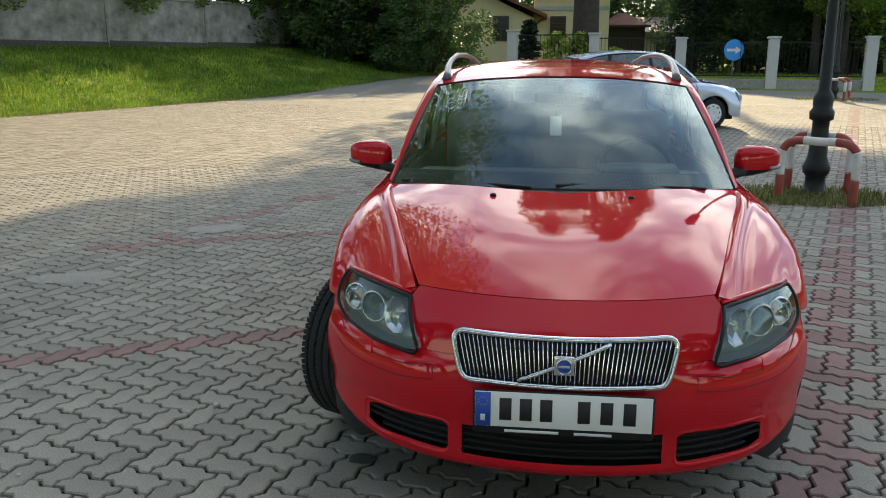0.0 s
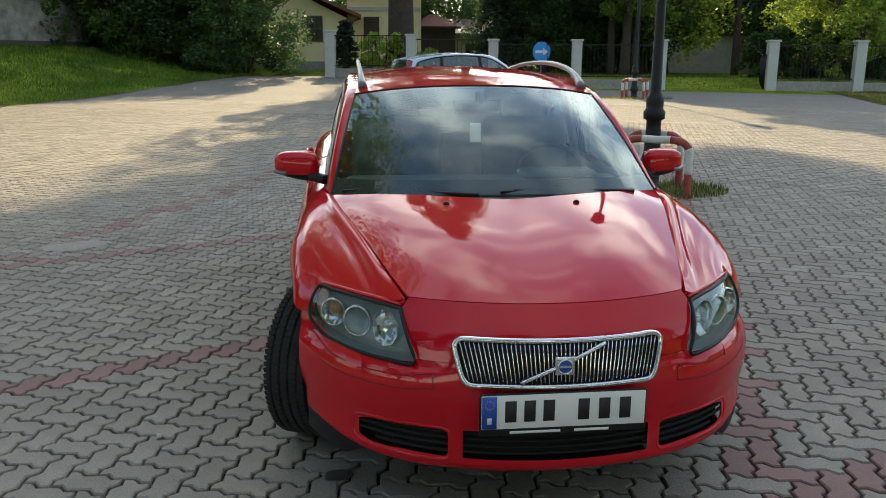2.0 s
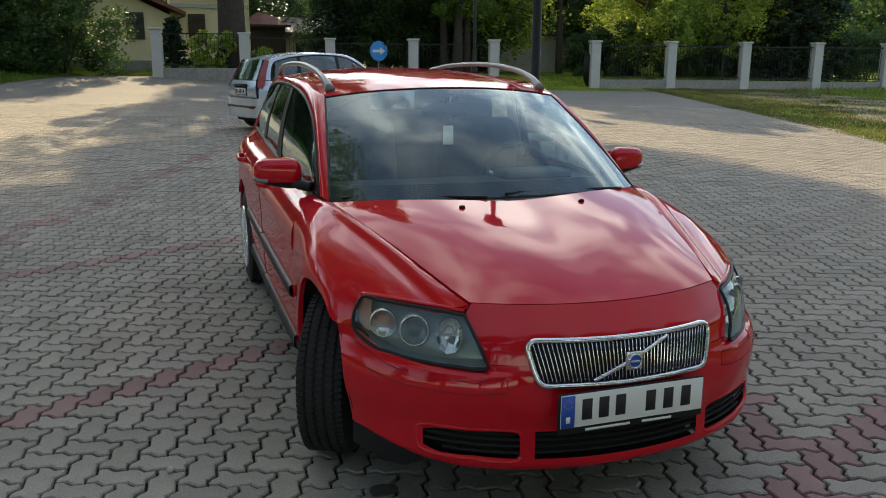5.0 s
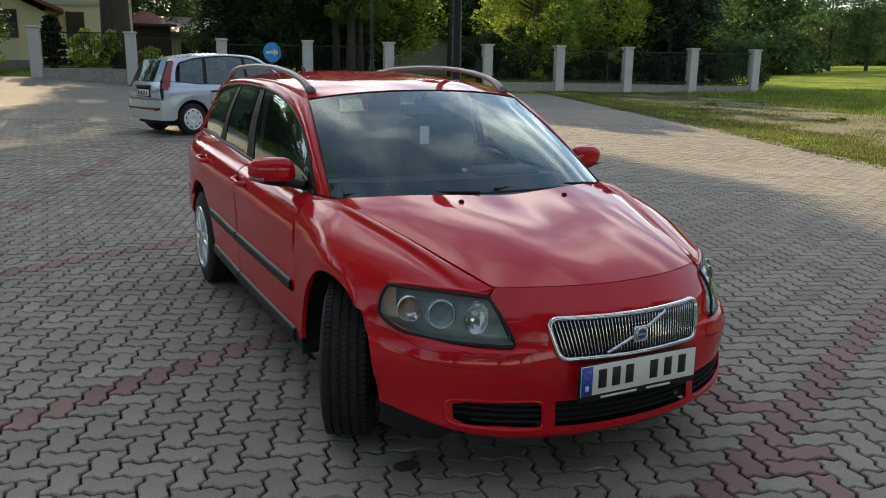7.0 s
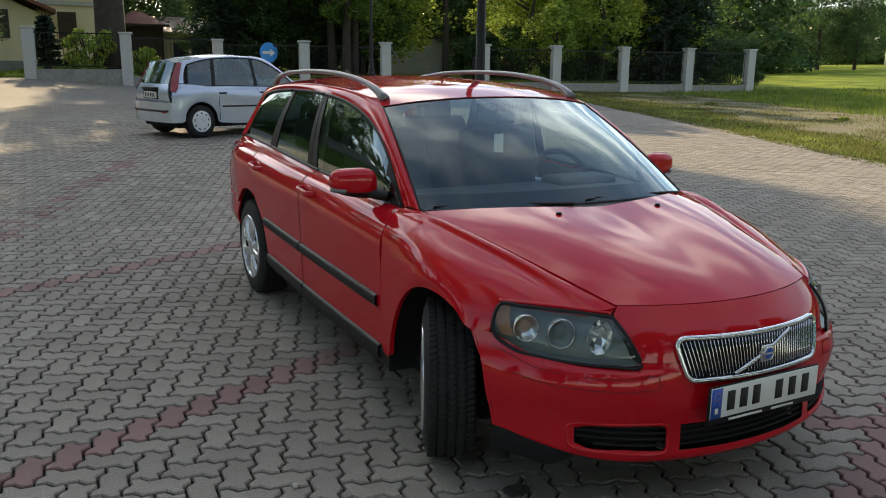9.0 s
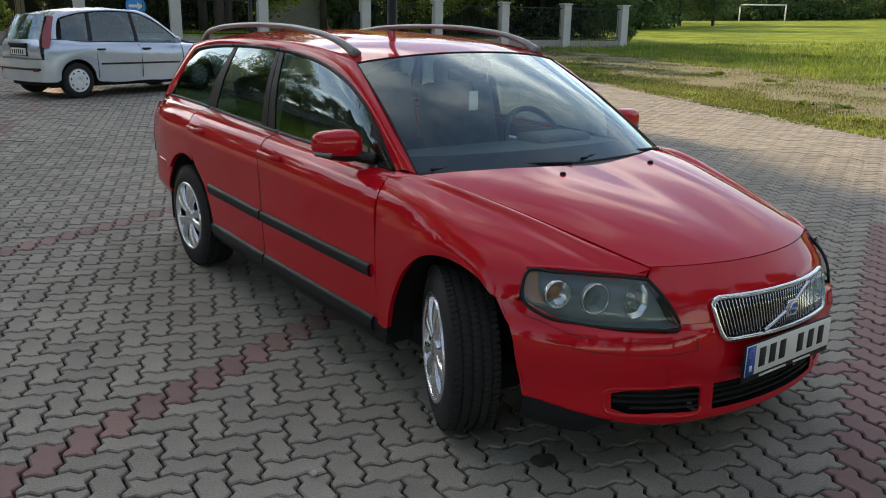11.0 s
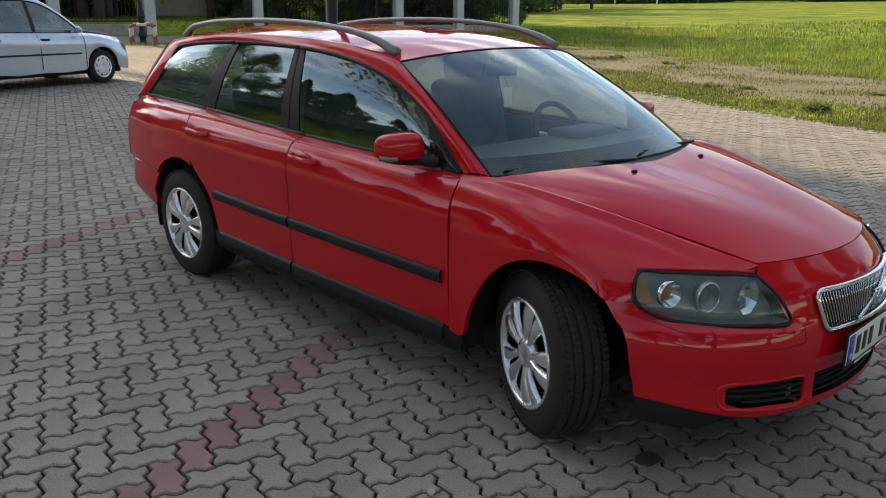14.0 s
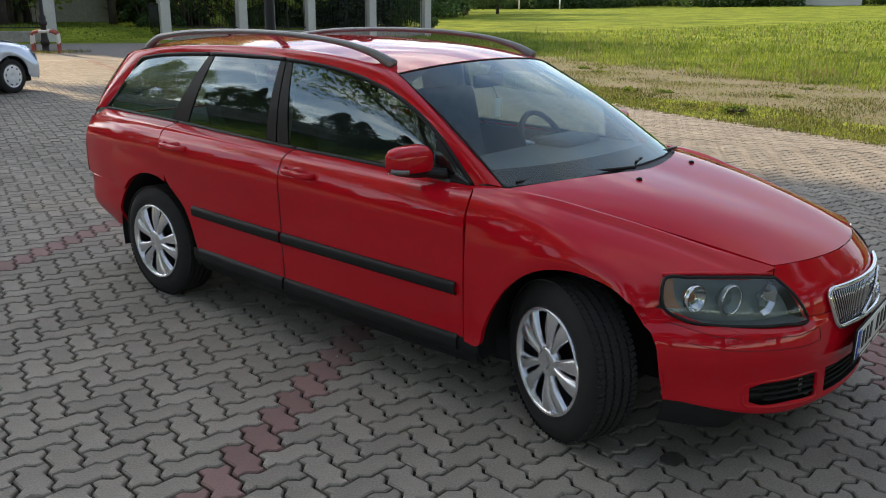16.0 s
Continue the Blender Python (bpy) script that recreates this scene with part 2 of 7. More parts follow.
def sheet_bm(grid, out=None, gap=0.0, depth=0.0, skip=None):
    """A bmesh from a grid of points; faces look away from the point out. gap draws the rim in, depth folds it inwards."""
    g = np.array(grid, float)
    if gap:
        for a, b in ((0, 1), (-1, -2)):
            v = g[b] - g[a]
            g[a] += v * np.minimum(0.8, gap / (np.linalg.norm(v, axis=-1, keepdims=True) + 1e-6))
            v = g[:, b] - g[:, a]
            g[:, a] += v * np.minimum(0.8, gap / (np.linalg.norm(v, axis=-1, keepdims=True) + 1e-6))
    nv, nu = g.shape[:2]
    bm = bmesh.new()
    vs = [[bm.verts.new(g[i, j]) for j in range(nu)] for i in range(nv)]
    du, dv = np.gradient(g, axis=1), np.gradient(g, axis=0)
    nrm = np.cross(du, dv)
    nrm /= np.linalg.norm(nrm, axis=-1, keepdims=True) + 1e-9
    mid = g.reshape(-1, 3).mean(0)
    ref = mid - np.array(out if out is not None else (0, 1.3, 0.5))
    flip = (nrm.reshape(-1, 3).mean(0) @ ref) < 0
    for i in range(nv - 1):
        for j in range(nu - 1):
            if skip and skip(i, j):
                continue
            q = (vs[i][j], vs[i][j + 1], vs[i + 1][j + 1], vs[i + 1][j])
            bm.faces.new(q[::-1] if flip else q)
    if depth:
        n = -nrm if flip else nrm
        loop = [(0, j) for j in range(nu)] + [(i, nu - 1) for i in range(1, nv)] + [(nv - 1, j) for j in range(nu - 2, -1, -1)] + [(i, 0) for i in range(nv - 2, 0, -1)]
        inner = [bm.verts.new(g[i, j] - n[i, j] * depth) for i, j in loop]
        outer = [vs[i][j] for i, j in loop]
        for k in range(len(loop)):
            l = (k + 1) % len(loop)
            f = (outer[k], inner[k], inner[l], outer[l])
            bm.faces.new(f[::-1] if flip else f)
            e = bm.edges.get((outer[k], outer[l]))
            if e:
                e.smooth = False
    return bm


def panel(name, rows, material, parent, nu=20, nv=8, gap=0.002, depth=0.012, out=None, label="", skip=None):
    return part(name, sheet_bm(loft(rows, nu, nv), out, gap, depth, skip), material, parent, label)


def tube_bm(pts, radius, sides=8, closed=False, n=None, flat=1.0, up=(0, 0, 1), bm=None):
    """A round or flattened bar along a curve. radius may be a function of 0..1."""
    p = spline(list(pts) + ([pts[0]] if closed else []), n or max(4, 6 * len(pts)))
    if closed:
        p = p[:-1]
    bm = bm or bmesh.new()
    rings, k = [], len(p)
    for i in range(k):
        d = Vector(p[(i + 1) % k] - p[i - 1]) if closed else Vector(p[min(i + 1, k - 1)] - p[max(i - 1, 0)])
        d.normalize()
        a = d.cross(Vector(up))
        a = a.normalized() if a.length > 1e-4 else Vector((1, 0, 0))
        b = a.cross(d)
        r = radius(i / (k - 1)) if callable(radius) else radius
        rings.append([bm.verts.new(Vector(p[i]) + (a * math.cos(q) * flat + b * math.sin(q)) * r) for q in [2 * math.pi * s / sides for s in range(sides)]])
    for i in range(k if closed else k - 1):
        r0, r1 = rings[i], rings[(i + 1) % k]
        for s in range(sides):
            bm.faces.new((r0[s], r0[(s + 1) % sides], r1[(s + 1) % sides], r1[s]))
    if not closed:
        bm.faces.new(rings[0][::-1])
        bm.faces.new(rings[-1])
    bmesh.ops.recalc_face_normals(bm, faces=bm.faces[:])
    return bm


def box_bm(size, at=(0, 0, 0), bevel=0.0, segs=2, turn=None, bm=None):
    """A box with rounded edges."""
    own = bmesh.new()
    bmesh.ops.create_cube(own, size=1.0)
    bmesh.ops.scale(own, vec=size, verts=own.verts)
    if bevel:
        bmesh.ops.bevel(own, geom=own.edges[:], offset=bevel, segments=segs, affect="EDGES", profile=0.5)
    m = Matrix.Translation(at) @ (turn or Matrix.Identity(4))
    bmesh.ops.transform(own, matrix=m, verts=own.verts)
    if bm is None:
        return own
    me = bpy.data.meshes.new("tmp")
    own.to_mesh(me)
    own.free()
    bm.from_mesh(me)
    bpy.data.meshes.remove(me)
    return bm


def lathe_bm(profile, segs=48, axis="x"):
    """A profile of (along the axis, radius) turned round the axis."""
    bm = bmesh.new()
    rings = []
    for a, r in profile:
        ring = []
        for s in range(segs):
            q = 2 * math.pi * s / segs
            v = (a, r * math.cos(q), r * math.sin(q)) if axis == "x" else (r * math.cos(q), r * math.sin(q), a)
            ring.append(bm.verts.new(v))
        rings.append(ring)
    for r0, r1 in zip(rings, rings[1:]):
        for s in range(segs):
            bm.faces.new((r0[s], r0[(s + 1) % segs], r1[(s + 1) % segs], r1[s]))
    if profile[0][1] < 0.02:
        bm.faces.new(rings[0])
    if profile[-1][1] < 0.02:
        bm.faces.new(rings[-1])
    bmesh.ops.recalc_face_normals(bm, faces=bm.faces[:])
    return bm


def sm(a, b, x):
    u = min(1.0, max(0.0, (x - a) / (b - a)))
    return u * u * (3 - 2 * u)


def ground_z(x, y):
    """The paved yard is level round the car and climbs gently towards the fence; a grassy bank rises beside it."""
    yy = min(y, 34.0)
    z = 0.0115 * max(0.0, yy - 5.0) * sm(3.0, 9.0, yy) * (1 - 0.55 * sm(12, 40, x))
    z += 0.42 * sm(5.0, -3.0, x) * sm(22.0, 34.0, y) * (1 - sm(0, 6, bank_dist(x, y)))
    z += 1.62 * sm(-0.3, 8.5, bank_dist(x, y))
    z += 0.44 * sm(0.2, 2.6, (x + 1.43) * 0.1857 + (y - 33.99) * 0.9826) * sm(-3.0, -0.5, x) * (1 - sm(31.0, 36.0, x))
    z += 0.027 * min(250.0, max(0.0, -bank_dist(x, y) - 32.6))
    return z


EDGE_P, EDGE_D = Vector((-12.6, 14.7)), Vector((0.36, 0.933))


def bank_dist(x, y):
    """Metres to the bank's side of the yard's grass edge."""
    return (x - EDGE_P.x) * -EDGE_D.y + (y - EDGE_P.y) * EDGE_D.x


# ---- the red estate car ----
# Car axes: x to its left, y backwards from the front axle, z up.
BELT = [(0.745, 0.50, 0.914), (0.760, 1.00, 0.935), (0.765, 1.55, 0.950), (0.755, 2.10, 0.968), (0.738, 2.60, 0.985), (0.715, 3.05, 0.992), (0.70, 3.36, 0.996)]
TOP = [(0.745, 0.50, 0.916), (0.713, 0.71, 1.100), (0.693, 0.875, 1.198), (0.675, 1.13, 1.287), (0.668, 1.38, 1.332), (0.668, 1.65, 1.355), (0.660, 2.0, 1.362), (0.648, 2.34, 1.358), (0.636, 2.65, 1.345), (0.625, 2.95, 1.318), (0.622, 3.07, 1.296)]
SHOULDER = [(0.838, 0.44, 0.872), (0.850, 1.00, 0.897), (0.858, 1.55, 0.915), (0.862, 2.10, 0.932), (0.858, 2.60, 0.945), (0.826, 3.10, 0.945), (0.765, 3.44, 0.93)]
FLANK = [(0.872, 0.44, 0.815), (0.880, 1.00, 0.840), (0.886, 1.55, 0.858), (0.892, 2.10, 0.875), (0.890, 2.60, 0.888), (0.860, 3.10, 0.885), (0.795, 3.46, 0.87)]
WAIST = [(0.882, 0.44, 0.66), (0.887, 1.00, 0.67), (0.889, 1.55, 0.68), (0.892, 2.10, 0.69), (0.893, 2.60, 0.72), (0.868, 3.10, 0.72), (0.805, 3.47, 0.71)]
RUB = [(0.880, 0.44, 0.50), (0.884, 1.00, 0.51), (0.885, 1.55, 0.52), (0.885, 2.10, 0.535), (0.885, 2.60, 0.55), (0.87, 3.10, 0.56)]
SILL = [(0.868, 0.44, 0.298), (0.872, 1.00, 0.305), (0.874, 1.55, 0.314), (0.872, 2.10, 0.328), (0.870, 2.60, 0.335), (0.86, 3.10, 0.34)]


def on(curve, y):
    """The point of a lengthways curve at y."""
    c = np.array(curve)
    d = np.array(spline(curve, 80))
    return np.array([np.interp(y, d[:, 1], d[:, 0]), y, np.interp(y, d[:, 1], d[:, 2])])


def run(curve, y0, y1, n=7, s=1, dx=0.0):
    return [tuple(on(curve, y) * (s, 1, 1) + (s * dx, 0, 0)) for y in np.linspace(y0, y1, n)]


def side(pts, s):
    return [(p[0] * s, p[1], p[2]) for p in pts]


Z_T = [0.19, 0.22, 0.25, 0.30, 0.345, 0.40, 0.46, 0.50, 0.54, 0.567, 0.60, 0.645, 0.70, 0.735]
YF_T = [-0.815, -0.856, -0.852, -0.848, -0.850, -0.866, -0.872, -0.870, -0.864, -0.860, -0.855, -0.845, -0.800, -0.752]
A_T = [0.860, 0.865, 0.868, 0.875, 0.885, 0.905, 0.925, 0.932, 0.935, 0.935, 0.935, 0.935, 0.935, 0.935]
B_T = [0.58, 0.58, 0.58, 0.60, 0.63, 0.68, 0.76, 0.81, 0.86, 0.90, 0.93, 0.95, 1.02, 0.90]
ARCH_Z, ARCH_Y = [0.19, 0.28, 0.40, 0.48, 0.55, 0.611], [-0.416, -0.410, -0.390, -0.362, -0.322, -0.274]


def smooth_table(z, table):
    w = [math.exp(-((z - q) / 0.016) ** 2) for q in np.linspace(z - 0.03, z + 0.03, 7)]
    return sum(np.interp(z + o, Z_T, table) * k for o, k in zip(np.linspace(-0.03, 0.03, 7), w)) / sum(w)


def nose_y(x, z):
    """The front of the car: how far forward its skin lies at a height and a distance from the middle."""
    a, b, f = smooth_table(z, A_T), smooth_table(z, B_T), smooth_table(z, YF_T)
    f -= 0.022 * sm(0.549, 0.535, z) * sm(0.36, 0.50, z) * sm(0.36, 0.45, abs(x))
    return f + b * (1 - math.sqrt(max(0.0, 1 - (x / a) ** 2)))


def nose_end(z):
    a, b, f = smooth_table(z, A_T), smooth_table(z, B_T), smooth_table(z, YF_T)
    c = 1 - (np.interp(z, ARCH_Z, ARCH_Y) - f) / b
    return a * math.sqrt(max(0.0, 1 - c * c))


car = thing("car", pose(0, 0, 0), "glossy red estate car with black trim, parked on block paving", "car")

# hood
HOOD_EDGE = [(0.478, -0.632, 0.728), (0.535, -0.45, 0.777), (0.598, -0.22, 0.829), (0.655, 0.02, 0.878), (0.702, 0.22, 0.908), (0.722, 0.335, 0.921)]
HOOD_MID = [(0.0, -0.748, 0.738), (0.0, -0.62, 0.787), (0.0, -0.40, 0.846), (0.0, -0.15, 0.899), (0.0, 0.07, 0.937)]
hood_n = 31
edge_line, u = spline(HOOD_EDGE, hood_n), np.linspace(0, 1, hood_n)
mid_line = np.array(HOOD_MID)
mid_y = mid_line[0, 1] + (mid_line[-1, 1] - mid_line[0, 1]) * u
mid_z = np.polyval(np.polyfit(mid_line[:, 1], mid_line[:, 2], 3), mid_y)
hood_grid = []
for f in np.linspace(-1, 1, 45):
    q = abs(f)
    row = np.stack([edge_line[:, 0] * f, mid_y + (edge_line[:, 1] - mid_y) * q**2.2, mid_z + (edge_line[:, 2] - mid_z) * q**2.4], 1)
    row[:, 2] += 0.018 * (1 - q * q) * math.sin(math.pi * q) * q / (q + 0.15) + 0.08 * q**3 * (1 - q)
    lip = np.array([f * 0.468, nose_y(f * 0.468, 0.738) + 0.007, 0.7395])
    row += (lip - row[0]) * ((1 - u) ** 3)[:, None]
    hood_grid.append(row)
hood = part("hood", sheet_bm(np.array(hood_grid), (0, 0, 0), 0.0012, 0.02), RED, car)
for s in (-1, 1):
    part("hood_seal", tube_bm(side([(p[0], p[1], p[2] - 0.009) for p in HOOD_EDGE], s), 0.0085, 6, n=40), RED, hood)
    part("hood_corner", tube_bm(side([(0.481, -0.622, 0.713), (0.500, -0.555, 0.735), (0.530, -0.455, 0.761)], s), 0.012, 8, n=16), RED, hood)
for s in (-1, 1):
    n = lathe_bm([(0, 0.013), (0.009, 0.012), (0.013, 0.006), (0.014, 0.001)], 12, "z")
    bmesh.ops.transform(n, matrix=pose(s * 0.265, 0.0, 0.929, -10), verts=n.verts)
    part("washer_nozzle", n, BLACK_TRIM, hood)

# front bumper, one skin with the nose above the grille and openings below
def inner_x(z):
    return np.interp(z, [0.567, 0.64, 0.70, 0.715, 0.738], [0.447, 0.472, 0.490, 0.482, 0.462])


def lamp_low(x):
    return np.interp(x, [0.447, 0.50, 0.62, 0.72, 0.774, 0.81, 0.85, 0.9], [0.562, 0.553, 0.550, 0.555, 0.568, 0.596, 0.611, 0.611])


col_a = [0.0, 0.08, 0.16, 0.235, 0.305, 0.35, 0.40, 0.447]
col_b = [0.50, 0.55, 0.60, 0.65]
col_c = [0.15, 0.32, 0.48, 0.62, 0.74, 0.84, 0.92, 0.97, 1.0]
zs_low = [1.0, 0.75, 0.5, 0.25, 0.0]
grid = []
for k in range(7):
    z = 0.738 + (0.567 - 0.738) * k / 6
    row = [(c / 0.447 * inner_x(z), z) for c in col_a]
    grid.append([(x, nose_y(x, z) + 0.004, z) for x, z in row])
low = []
levels = [None, 0.555, 0.547, 0.542, 0.537, 0.53, 0.515, 0.50, 0.485, 0.46, 0.43, 0.40, 0.37, 0.345, 0.248, 0.232, 0.222, 0.20, 0.19]
for k, lv in enumerate(levels):
    row = []
    for c in col_a + col_b + col_c:
        far = c in col_c and len(row) >= 12
        x = 0.65 + 0.23 * c if far else c
        zt = 0.567 if x <= 0.447 else lamp_low(x)
        rise = (min(x, 0.85) / 0.84) ** 3
        if lv is None:
            z = zt
        elif lv > 0.40:
            z = 0.40 + (lv - 0.40) * (zt - 0.40) / 0.167 if x > 0.447 else lv
        elif lv > 0.30:
            z = lv
        else:
            z = lv + (0.062 if lv > 0.21 else 0.078) * rise
        if lv == 0.345 and not far:
            z -= 0.014 * sm(0.61, 0.65, x)
        if lv == 0.248 and not far:
            z += 0.014 * sm(0.61, 0.65, x) - 0.012 * sm(0.5, 0.6, x)
        if far:
            x = 0.65 + (nose_end(z) - 0.65) * c
        y = nose_y(x, z) + (0.05 if lv == 0.19 else 0.0)
        row.append((x, y, z))
    low.append(row)
bm = bmesh.new()


def add_grid(bm, g, skip=None):
    vs = [[bm.verts.new(p) for p in r] for r in g]
    for i in range(len(vs) - 1):
        for j in range(len(vs[0]) - 1):
            if not (skip and skip(i, j)):
                bm.faces.new((vs[i][j], vs[i][j + 1], vs[i + 1][j + 1], vs[i + 1][j]))


for s in (-1, 1):
    add_grid(bm, [side(r, s) for r in grid])
    add_grid(bm, [side(r, s) for r in low], lambda i, j: i == 13 and (j < 4 or 5 <= j < 11))
bmesh.ops.remove_doubles(bm, verts=bm.verts, dist=0.0008)
bmesh.ops.recalc_face_normals(bm, faces=bm.faces[:])
for e in bm.edges:
    p, q = (v.co for v in e.verts)
    if abs(p.x) > 0.40 and abs(p.x - q.x) > 3 * abs(p.z - q.z) and any(abs(0.40 + (lv - 0.40) * ((0.567 if abs(p.x) <= 0.447 else lamp_low(abs(p.x))) - 0.40) / 0.167 - p.z) < 0.0025 for lv in (0.547, 0.537)):
        e.smooth = False
bumper = part("front_bumper", bm, RED, car)
for s in (-1, 1):
    # thin dark red beads paint the shading lines of the bumper groove
    for k, reach in ((5, 18), (8, 17)):
        part("bumper_groove", tube_bm(side([(p[0], p[1] - 0.0006, p[2]) for p in low[k][6:reach]], s), 0.0014, 5, n=60), GROOVE_SHADE, bumper)
    part("bumper_groove", tube_bm(side([(low[k][6][0], low[k][6][1] - 0.0006, low[k][6][2]) for k in (5, 6, 7, 8)], s), 0.0014, 5, n=8), GROOVE_SHADE, bumper)
# openings: recessed dark boxes with slats
for name, x0, x1 in (("lower_intake", -0.315, 0.315), ("fog_grille", 0.338, 0.672), ("fog_grille", -0.672, -0.338)):
    rows = []
    for z, d in ((0.356, 0.004), (0.356, 0.07), (0.232, 0.07), (0.232, 0.004)):
        rows.append([(x, nose_y(x, z) + d, z + 0.02 * (abs(x) / 0.84) ** 3) for x in np.linspace(x0, x1, 9)])
    back = part(name, sheet_bm(np.array(rows), (0, -3, 0.3)), DARK, bumper, "black recessed grille", smooth=False)
    for z in (0.268, 0.290, 0.312, 0.333):
        pts = [(x, nose_y(x, z) + 0.012, z) for x in np.linspace(x0 * 1.0, x1, 9)]
        if name == "fog_grille":
            keep = 1 - 0.25 * (z < 0.28)
            inner, outer = (x0, x1) if x0 > 0 else (x1, x0)
            pts = [(x, nose_y(x, z) + 0.012, z + 0.012 * (abs(x) - 0.35) / 0.3) for x in np.linspace(inner, inner + (outer - inner) * keep, 9)]
        part("slat", tube_bm(pts, 0.0045, 6, flat=1.6), UNDER, back)
# painted rims round the openings, with rounded ends
def rim_ring(x0, x1, za, zb, tip):
    """A closed loop on the nose between two heights; tip draws the outer end in."""
    mid, half, out = (x0 + x1) / 2, (x1 - x0) / 2, []
    for a in np.linspace(0, 2 * math.pi, 48, endpoint=False):
        cx, cz = math.copysign(abs(math.cos(a)) ** 0.22, math.cos(a)), math.copysign(abs(math.sin(a)) ** 0.5, math.sin(a))
        x = mid + half * cx
        f = (x - x0) / (x1 - x0)
        zm, h = (za + zb) / 2 + tip * 0.4 * f, (zb - za) / 2 * (1 - tip * 9.0 * f)
        out.append((x, nose_y(x, zm + h * cz) + 0.0075, zm + h * cz))
    return out


for s in (-1, 1):
    part("opening_rim", tube_bm(side(rim_ring(0.340, 0.668, 0.236, 0.352, 0.02), s), 0.0095, 8, True, 96, up=(0, 1, 0)), RED, bumper)

# black lower skirt at the corners
for s in (-1, 1):
    rows = []
    for dz, dd in ((0.004, 0.003), (-0.035, 0.006), (-0.085, 0.022)):
        rows.append([(s * x, nose_y(x, 0.29) + dd, 0.225 + 0.052 * (min(x, 0.83) / 0.82) ** 3 + dz * (0.15 + 0.85 * sm(0.60, 0.72, x))) for x in (0.60, 0.66, 0.70, 0.75, 0.80, nose_end(0.28) - 0.002)])
    panel("skirt", rows, BLACK_TRIM, bumper, 16, 5, 0.0, 0.01)
    cover = panel("washer_cover", [[(s * (0.665 + dx), nose_y(0.665 + dx, z) - 0.004, z) for dx in (-0.03, 0, 0.03)] for z in (0.548, 0.53, 0.512)], RED, bumper, 6, 5, 0.001, 0.006)

# grille
def grille_x(z):
    return np.interp(z, [0.508, 0.515, 0.53, 0.55, 0.61, 0.628, 0.64, 0.648], [0.276, 0.298, 0.309, 0.316, 0.330, 0.332, 0.325, 0.302])


grille = part("grille", sheet_bm(np.array([[(f * grille_x(z), nose_y(f * grille_x(z), z) - 0.003, z) for f in np.linspace(-1, 1, 21)] for z in np.linspace(0.512, 0.646, 8)])), DARK, car, "chrome framed grille with vertical slats")
ring = []
for f in np.linspace(-0.94, 0.94, 17):
    ring.append((f * 0.32, nose_y(f * 0.32, 0.648) - 0.008, 0.648))
ring += [(x, nose_y(x, z) - 0.008, z) for x, z in ((0.321, 0.643), (0.331, 0.632), (0.331, 0.612), (0.324, 0.58), (0.315, 0.545), (0.307, 0.524), (0.296, 0.512))]
ring += [(f * 0.276, nose_y(f * 0.276, 0.508) - 0.008, 0.508) for f in np.linspace(1, -1, 15)]
ring += [(-x, nose_y(x, z) - 0.008, z) for x, z in ((0.296, 0.512), (0.307, 0.524), (0.315, 0.545), (0.324, 0.58), (0.331, 0.612), (0.331, 0.632), (0.321, 0.643))]
part("grille_frame", tube_bm(ring, 0.0095, 8, True, 120, up=(0, 1, 0)), CHROME, grille, "polished chrome surround")
bar_count = 46
for k in range(bar_count):
    f = -1 + 2 * (k + 0.5) / bar_count
    x0, x1 = f * grille_x(0.52) * 0.98, f * grille_x(0.635) * 0.985
    zb = 0.519 if k % 2 else 0.523
    pts = [(x0, nose_y(x0, zb) - 0.007, zb), ((x0 + x1) / 2, nose_y((x0 + x1) / 2, 0.58) - 0.007, 0.58), (x1, nose_y(x1, 0.638) - 0.007, 0.638)]
    part("slat", tube_bm(pts, 0.0026, 5, n=5, flat=0.9, up=(0, 1, 0)), CHROME, grille)
part("diagonal_bar", tube_bm([(-0.135, nose_y(0.135, 0.52) - 0.014, 0.522), (0, nose_y(0, 0.58) - 0.016, 0.580), (0.135, nose_y(0.135, 0.635) - 0.014, 0.638)], 0.0075, 6, n=9, up=(0, 1, 0)), CHROME, grille)
badge_y = nose_y(0, 0.578) - 0.022
part("badge", box_bm((0.060, 0.012, 0.060), (0, badge_y, 0.578), 0.004), CHROME, grille, "square badge")
disc = lathe_bm([(0, 0.001), (0, 0.022), (0.004, 0.022), (0.004, 0.001)], 24, "z")
bmesh.ops.transform(disc, matrix=pose(0, badge_y - 0.0055, 0.578, 90), verts=disc.verts)
part("badge_disc", disc, PLATE_BLUE, grille)
part("badge_ring", tube_bm([(0.0225 * math.cos(a), badge_y - 0.009, 0.578 + 0.0225 * math.sin(a)) for a in np.linspace(0, 2 * math.pi, 16, endpoint=False)], 0.0034, 6, True, 40, up=(0, 1, 0)), CHROME, grille)
part("badge_bar", box_bm((0.034, 0.003, 0.007), (0, badge_y - 0.011, 0.578), 0.001), CHROME, grille)

